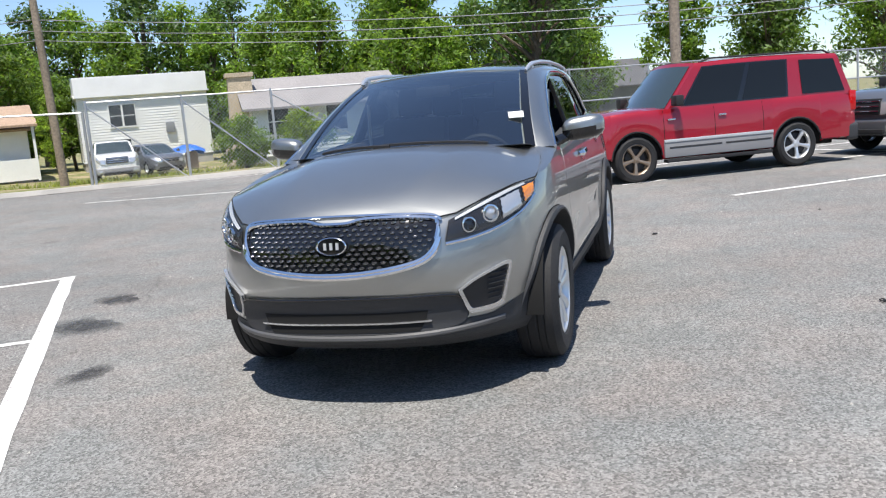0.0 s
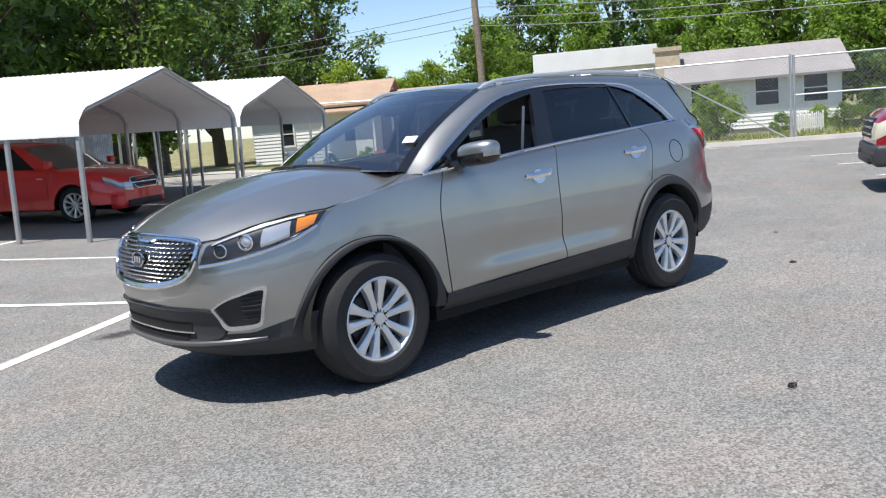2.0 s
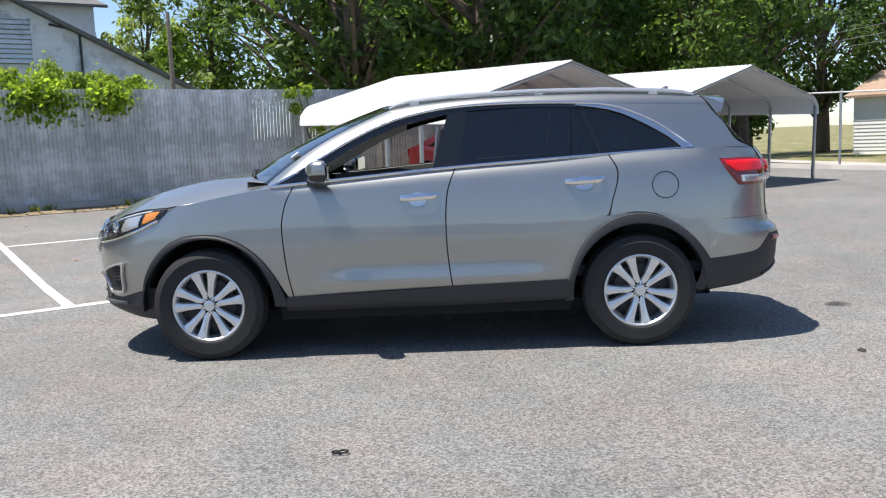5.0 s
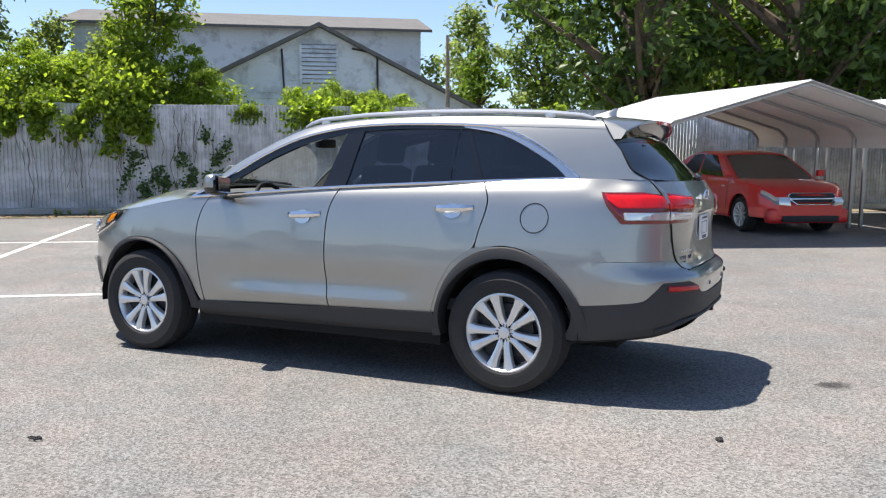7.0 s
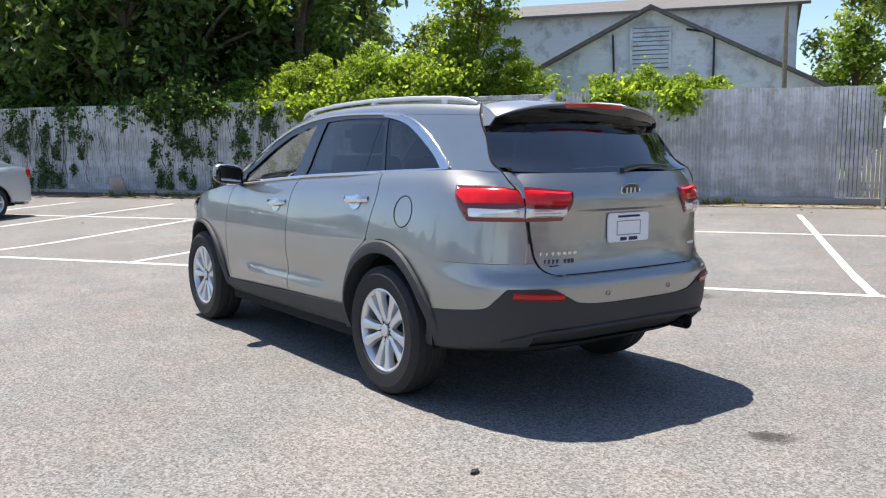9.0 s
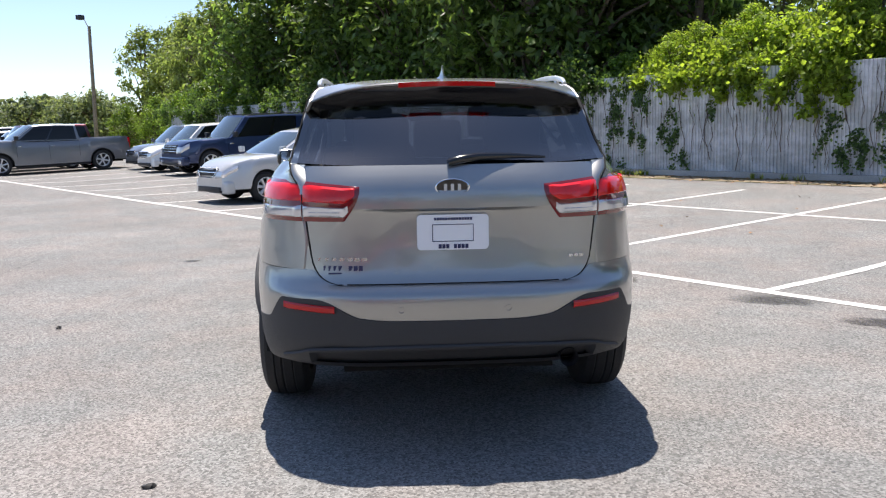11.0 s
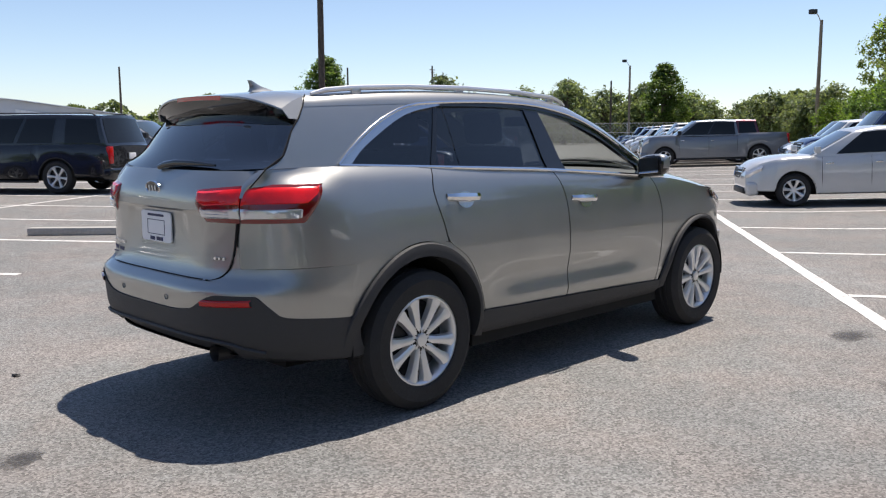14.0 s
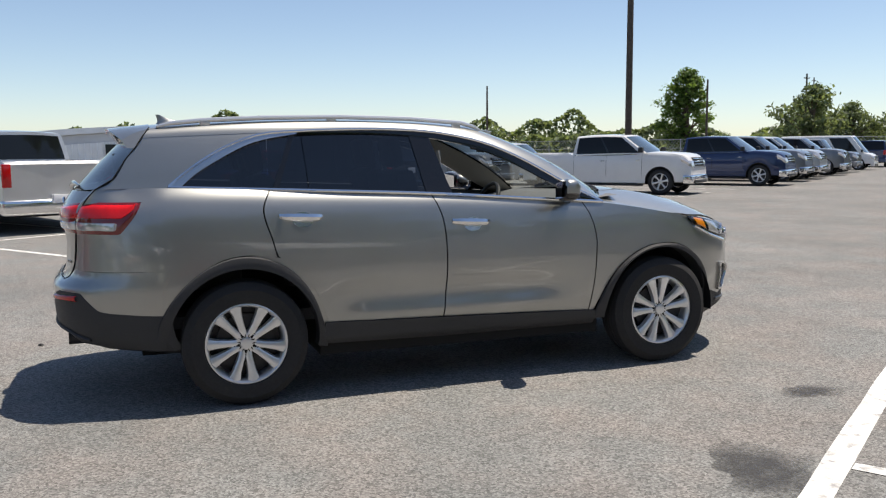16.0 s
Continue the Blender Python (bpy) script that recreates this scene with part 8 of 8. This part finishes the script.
vehicle("white_sedan", "pearl white compact sedan in a marked bay", "car", "sedan", "pearl_paint", at_lot(11.52, 3.03, TO_LOT), 4.56, 1.76, 1.46, 2.60, .315, .92, spokes=7, rim_r=.205)
BIG = dict(L=5.70, W=2.04, H=1.89, wb=3.30, R=.40, fo=1.0)
TRUCK = dict(L=5.89, W=2.06, H=1.87, wb=3.75, R=.40, fo=.97)
vehicle("dark_suv", "dark blue full-size sport utility in a marked bay", "car", "suv", "blue_dark", at_lot(22.4, 7.0, TO_LOT), rack=True, **BIG)
vehicle("white_suv", "white crossover in a marked bay", "car", "crossover", "white_paint", at_lot(25.6, 6.95, TO_LOT), 4.81, 1.9, 1.67, 2.86, .37, .93)
vehicle("grey_car", "grey crossover in a marked bay", "car", "crossover", "grey_paint", at_lot(28.4, 7.4, TO_LOT), 4.7, 1.86, 1.66, 2.72, .36, .93)
vehicle("grey_pickup", "grey crew-cab pickup at the edge of the aisle", "pickup truck", "pickup", "grey_paint", at_lot(31.4, 2.87, TO_LOT), **TRUCK)
for k, (kind, colour, lab, nm) in enumerate((("suv", "maroon_paint", "maroon sport utility in the row", "maroon_suv"), ("crossover", "silver_paint", "silver crossover in the row", "silver_suv"), ("crossover", "white_paint", "white crossover in the row", "white_suv"), ("suv", "grey_paint", "grey sport utility in the row", "grey_suv"),
                                             ("crossover", "white_paint", "white crossover in the row", "white_suv"), ("sedan", "silver_paint", "silver sedan in the row", "silver_sedan"), ("crossover", "white_paint", "white crossover in the row", "white_suv"), ("suv", "white_paint", "white sport utility in the row", "white_suv"),
                                             ("crossover", "white_paint", "white crossover in the row", "white_suv"), ("crossover", "silver_paint", "silver crossover in the row", "silver_suv"), ("suv", "grey_paint", "grey sport utility in the row", "grey_suv"), ("crossover", "blue_dark", "dark blue crossover in the row", "blue_suv"), ("suv", "grey_paint", "grey sport utility in the row", "grey_suv"),
                                             ("crossover", "black_paint", "black crossover in the row", "black_suv"), ("suv", "blue_dark", "dark blue sport utility in the row", "blue_suv"), ("crossover", "grey_paint", "grey crossover in the row", "grey_suv"), ("suv", "black_paint", "black sport utility in the row", "black_suv"))):
    H = {"suv": 1.88, "crossover": 1.68, "sedan": 1.46}[kind]
    vehicle(nm, lab, "car", kind, colour, at_lot(34.4 + 2.86 * k, 3.0 + .3 * math.sin(k * 2.1), TO_LOT), 4.8, 1.9, H, 2.85, .36, .93)
vehicle("white_pickup", "white crew-cab pickup with a chrome bumper", "pickup truck", "pickup", "white_paint", at_lot(21.3, -10.7, TO_WALL + 2), bumper="chrome", **TRUCK)
vehicle("blue_pickup", "dark blue crew-cab pickup with a chrome bumper", "pickup truck", "pickup", "blue_dark", at_lot(28.9, -9.6, TO_WALL), bumper="chrome", **TRUCK)
for k, (kind, colour, lab, nm) in enumerate((("pickup", "grey_paint", "grey pickup in the row", "grey_pickup"), ("pickup", "silver_paint", "silver pickup in the row", "silver_pickup"), ("crossover", "silver_paint", "silver crossover in the row", "silver_suv"), ("pickup", "grey_paint", "grey pickup in the row", "grey_pickup"), ("crossover", "white_paint", "white crossover in the row", "white_suv"), ("suv", "grey_paint", "grey sport utility in the row", "grey_suv"))):
    H = {"suv": 1.88, "crossover": 1.68, "pickup": 1.9}[kind]
    vehicle(nm, lab, "pickup truck" if kind == "pickup" else "car", kind, colour, at_lot(33.2 + 3.0 * k, -9.7, TO_WALL), 5.7 if kind == "pickup" else 4.9, 2.0, H, 3.6 if kind == "pickup" else 2.9, .39, .95, bumper="chrome" if kind == "pickup" else None)
vehicle("white_van", "plain white cargo van at the end of the row", "van", "van", "white_paint", at_lot(53.5, -9.8, TO_WALL), 5.6, 2.0, 2.1, 3.4, .36, .95)
vehicle("blue_suv", "dark blue sport utility by the far fence", "car", "suv", "blue_dark", at_lot(63, -8.5, 0), 5.1, 1.98, 1.85, 3.0, .39, .98)
vehicle("dark_pickup", "dark pickup behind the white one", "pickup truck", "pickup", "grey_paint", at_lot(20.2, -17.2, TO_WALL), **TRUCK)
vehicle("silver_suv", "silver crossover parked behind the pickups", "car", "crossover", "silver_paint", at_lot(25.6, -17.0, TO_WALL), 4.8, 1.9, 1.68, 2.85, .36, .93)
vehicle("black_suv", "black full-size sport utility seen from its tail", "car", "suv", "black_paint", at_lot(13.35, -16.25, TO_LOT), rack=True, tail_tall=True, spokes=6, **BIG)
vehicle("blue_sedan", "deep blue sedan seen from its tail", "car", "sedan", "blue_sedan", at_lot(8.45, -16.45, TO_LOT), 4.75, 1.83, 1.47, 2.77, .335, .97, spokes=5, sheet=True)
vehicle("silver_pickup", "silver-white pickup with a dealer plate and red tail lamps", "pickup truck", "pickup", "silver_paint", at_lot(4.02, -16.7, TO_LOT - 12), bumper="chrome", **TRUCK)
for k, (u, kind, colour, lab, nm) in enumerate(((6, "sedan", "white_paint", "white sedan in the back row", "white_sedan"), (10.5, "crossover", "black_paint", "black crossover in the back row", "black_suv"), (15.5, "sedan", "white_paint", "white sedan in the back row", "white_sedan"), (18.6, "crossover", "silver_paint", "silver crossover in the back row", "silver_suv"), (22, "sedan", "red_bright", "red sedan in the back row", "red_sedan"), (0.8, "pickup", "silver_paint", "silver pickup in the back row", "silver_pickup"))):
    H = {"pickup": 1.88, "crossover": 1.68, "sedan": 1.46}[kind]
    vehicle(nm, lab, "pickup truck" if kind == "pickup" else "car", kind, colour, at_lot(u, -27.5, TO_WALL), 4.8, 1.88, H, 2.85, .36, .93)
vehicle("old_pickup", "white pickup parked in a drive beyond the gate", "pickup truck", "pickup", "white_paint", pose(-27.9, -23.5, yard(-27.9, -23.5), 0, 0, 40), 5.2, 1.85, 1.74, 3.2, .36, .85, bumper="cladding_grey")
vehicle("silver_sedan", "grey sedan parked beside the white pickup", "car", "sedan", "grey_paint", pose(-31.5, -23.9, yard(-31.5, -23.9), 0, 0, 55), 4.6, 1.78, 1.45, 2.65, .31, .92)
vehicle("silver_sedan", "silver sedan parked beyond the slatted part of the wall", "car", "sedan", "silver_paint", at_lot(-12.0, 24.3, 180), 4.85, 1.82, 1.45, 2.75, .33, .95)

# ---- small things on the asphalt ----
def stain(x, y, r, seed, stretch=1.0, turn=0.0):
    """A thin uneven patch of old oil."""
    rng = random.Random(seed)
    ph = [rng.uniform(0, 6.28) for _ in range(4)]
    g = G()
    pts = []
    for k in range(40):
        a = 2 * math.pi * k / 40
        q = r * (1 + .22 * math.sin(2 * a + ph[0]) + .14 * math.sin(3 * a + ph[1]) + .10 * math.sin(7 * a + ph[2]) + .06 * math.sin(13 * a + ph[3]))
        px_, py_ = q * math.cos(a) * stretch, q * math.sin(a)
        c, s = math.cos(radians(turn)), math.sin(radians(turn))
        pts.append((x + px_ * c - py_ * s, y + px_ * s + py_ * c, .0035))
    g.add([(x, y, .0035)] + pts, [(0, k + 1, (k + 1) % 40 + 1) for k in range(40)])
    return tagged(part("oil_stain", g, "oil_stain", smooth=False), "dark old oil stain on the asphalt", "stain", "oil stains", kind="structure")


for i, (x, y, r, st, tn) in enumerate(((1.82, -1.87, .15, 1.3, 20), (-.25, -3.15, .20, 1.5, 60), (3.64, 2.49, .10, 1.2, 10), (.66, -2.79, .24, 1.6, 40), (4.2, -3.4, .16, 1.6, 15), (-6.2, 7.2, .2, 1.8, 50), (-3.12, -.16, .09, 1.7, 20))):
    stain(x, y, r, 40 + i, st, tn)

# concrete wheel stop across the aisle
stop = thing("wheel_stop", "low pale concrete wheel stop on the asphalt", "wheel stop", Matrix.Translation((.75, 8.1, 0)) @ pose(0, 0, 0, 0, 0, -41.5))
part("stop_body", G().box(-.9, -.08, 0, .9, .08, .11, .025), "concrete", stop)

# black rubber rings lying together
rings = thing("rubber_ring", "small torn black rubber ring on the asphalt", "rubber ring", Matrix.Translation((.31, 2.69, .012)))
g = G()
g.tube([(.026 * math.cos(a) * 1.3, .022 * math.sin(a), .002 * math.sin(3 * a)) for a in [2 * math.pi * k / 20 for k in range(20)]], .0055, 6)
g.tube([(.045 + .018 * math.cos(a) * 1.4, .012 + .018 * math.sin(a), .002) for a in [2 * math.pi * k / 16 for k in range(16)]], .005, 6)
part("ring", g.moved(Matrix.Diagonal((.7, .7, .8, 1))), "rubber", rings)


def scrap(x, y, sx, sy, sz, material, name, label, seed):
    rng = random.Random(seed)
    bm = bmesh.new()
    bmesh.ops.create_icosphere(bm, subdivisions=2, radius=1.0)
    for v in bm.verts:
        k = 1 + rng.uniform(-.25, .25)
        v.co = (v.co.x * sx * k, v.co.y * sy * k, max(-.3, v.co.z) * sz * k)
    g = G()
    g.bm(bm)
    ob = part(name, g, material)
    ob.matrix_world = pose(x, y, sz * .3, 0, 0, rng.uniform(0, 180))
    return tagged(ob, label, "debris", "loose debris")


scrap(-2.65, 1.24, .026, .018, .014, "rubber", "rubber_scrap", "small black scrap of rubber on the asphalt", 3)
scrap(-3.9, 2.9, .015, .01, .008, "rubber", "rubber_scrap", "small black scrap of rubber on the asphalt", 4)
scrap(-4.1, .35, .026, .014, .010, "bark", "bark_scrap", "small brown scrap of bark on the asphalt", 5)
scrap(-6.6, 3.6, .02, .012, .01, "rubber", "rubber_scrap", "small black scrap of rubber on the asphalt", 6)
scrap(-2.2, 3.4, .02, .015, .01, "concrete", "pebble", "small pale pebble on the asphalt", 7)

# grit, dead leaves and weeds
frng = random.Random(99)
g = G()
for _ in range(900):
    a, r = frng.uniform(0, 2 * math.pi), 3.0 + 7 * frng.random()
    x, y, s = r * math.cos(a), r * math.sin(a), frng.uniform(.003, .009)
    g.add([(x - s, y - s * .6, .0), (x + s, y - s, .0), (x + s * .4, y + s, .0), (x, y, s * 1.1)], [(0, 1, 3), (1, 2, 3), (2, 0, 3)])
tagged(part("loose_grit", g, "concrete", smooth=False), "loose pale grit scattered on the asphalt", "grit", kind="stuff")
mat("dead_leaf", (0.26, 0.15, 0.07), 0.8, island=0.5)
g = G()
for _ in range(2400):
    if frng.random() < .97:
        u, d = frng.uniform(-9, 30), WALL_D - .2 - abs(frng.gauss(0, .45))
    else:
        u, d = frng.uniform(-6, 20), frng.uniform(3, 10)
    p = lot(u, d, .016)
    s, a = frng.uniform(.02, .05), frng.uniform(0, 6.28)
    e, f = Vector((math.cos(a), math.sin(a), frng.uniform(-.2, .3))) * s, Vector((-math.sin(a), math.cos(a), frng.uniform(-.2, .4))) * s * .6
    g.add([p - e, p + f + Vector((0, 0, .01)), p + e, p - f + Vector((0, 0, .004))], [(0, 1, 2), (0, 2, 3)])
tagged(part("dead_leaves", g, "dead_leaf", smooth=False), "dead brown leaves blown against the wall's foot", "leaf litter", kind="stuff")
mat("weed", (0.20, 0.24, 0.05), 0.7, island=0.5, leaf=0.4)
g = G()
for _ in range(700):
    u = frng.uniform(-8, 30)
    if math.sin(u * 1.7) + math.sin(u * .63 + 1) < -.2:
        continue
    c = lot(u, WALL_D - .22 - abs(frng.gauss(0, .16)), 0)
    for _ in range(7):
        a, h = frng.uniform(0, 6.28), frng.uniform(.05, .17)
        tip = c + Vector((math.cos(a) * h * .7, math.sin(a) * h * .7, h))
        w = Vector((-math.sin(a), math.cos(a), 0)) * .008
        mid = c.lerp(tip, .5) + Vector((0, 0, h * .2))
        g.add([c - w, c + w, mid + w * .8, mid - w * .8, tip], [(0, 1, 2, 3), (3, 2, 4)])
tagged(part("weeds", g, "weed", smooth=False), "yellow-green weeds along the foot of the wall", "weeds", kind="stuff")
g = G()
for _ in range(5200):
    t = frng.random()
    x, y = lerp(-23.0, -22.0, frng.random()) - frng.random() * 6, lerp(-30, 8, t)
    c = Vector((x, y, yard(x, y) - .06))
    a, h = frng.uniform(0, 6.28), frng.uniform(.08, .28)
    tip = c + Vector((math.cos(a) * h * .6, math.sin(a) * h * .6, h))
    w = Vector((-math.sin(a), math.cos(a), 0)) * .03
    g.add([c - w, c + w, tip], [(0, 1, 2)])
tagged(part("grass", g, "weed", smooth=False), "rough yellow-green grass beyond the kerb", "grass", kind="stuff")

# slab leaning on the wall, and leaf litter and soil washed against its foot
slab = thing("stone_slab", "small pale stone slab leaning against the metal wall", "slab", lot_pose(12.5, 10.22, 8, 0.0) @ pose(0, 0, 0, -28, 0, 0))
part("slab_body", G().box(-.19, -.03, 0, .19, .03, .56, .012), "concrete", slab)
lrng = random.Random(88)
rows = []
for k in range(101):
    u = 9.0 + .26 * k
    reach = (.55 + .45 * math.sin(u * .55 + 1) + .25 * math.sin(u * 1.7) + lrng.uniform(-.12, .12)) * min(1, (u - 9.0) / 2, (35.2 - u) / 2)
    reach = max(.04, reach)
    rows.append([lot(u, WALL_D - .17 - reach * v, .004 + .045 * (1 - v) ** 2) for v in (0, .3, .65, 1)])
tagged(part("litter", G().grid(rows, flip=True), "litter", smooth=True), "brown soil and leaf litter along the foot of the wall", "litter", "", kind="stuff")

# low picket fence in the yard beyond the boundary
picket_fence = thing("picket_fence", "low weathered white picket fence in the yard", "fence")
fa, fb = Vector((-28.2, -11.2, yard(-28.2, -11.2))), Vector((-26.9, -9.5, yard(-26.9, -9.5)))
along = (fb - fa).normalized()
for z in (.18, .50):
    part("rail", G().tube([fa + Vector((0, 0, z)), fb + Vector((0, 0, z))], .022, 5), "siding_white", picket_fence)
for k in range(15):
    c = fa.lerp(fb, k / 14)
    h = .66 + .05 * math.sin(k * 2.3)
    w, o = along * .035, Vector((along.y, -along.x, 0)) * .026
    g = G()
    for d in (0.6, 1.6):
        q = c + o * d
        g.add([q - w, q + w, q + w + Vector((0, 0, h)), q + Vector((0, 0, h + .06)), q - w + Vector((0, 0, h))], [(0, 1, 2, 3, 4)])
    n = len(g.v) - 10
    g.f += [(n + i, n + (i + 1) % 5, n + 5 + (i + 1) % 5, n + 5 + i) for i in range(5)]
    part("picket", g, "siding_white", picket_fence, smooth=False)
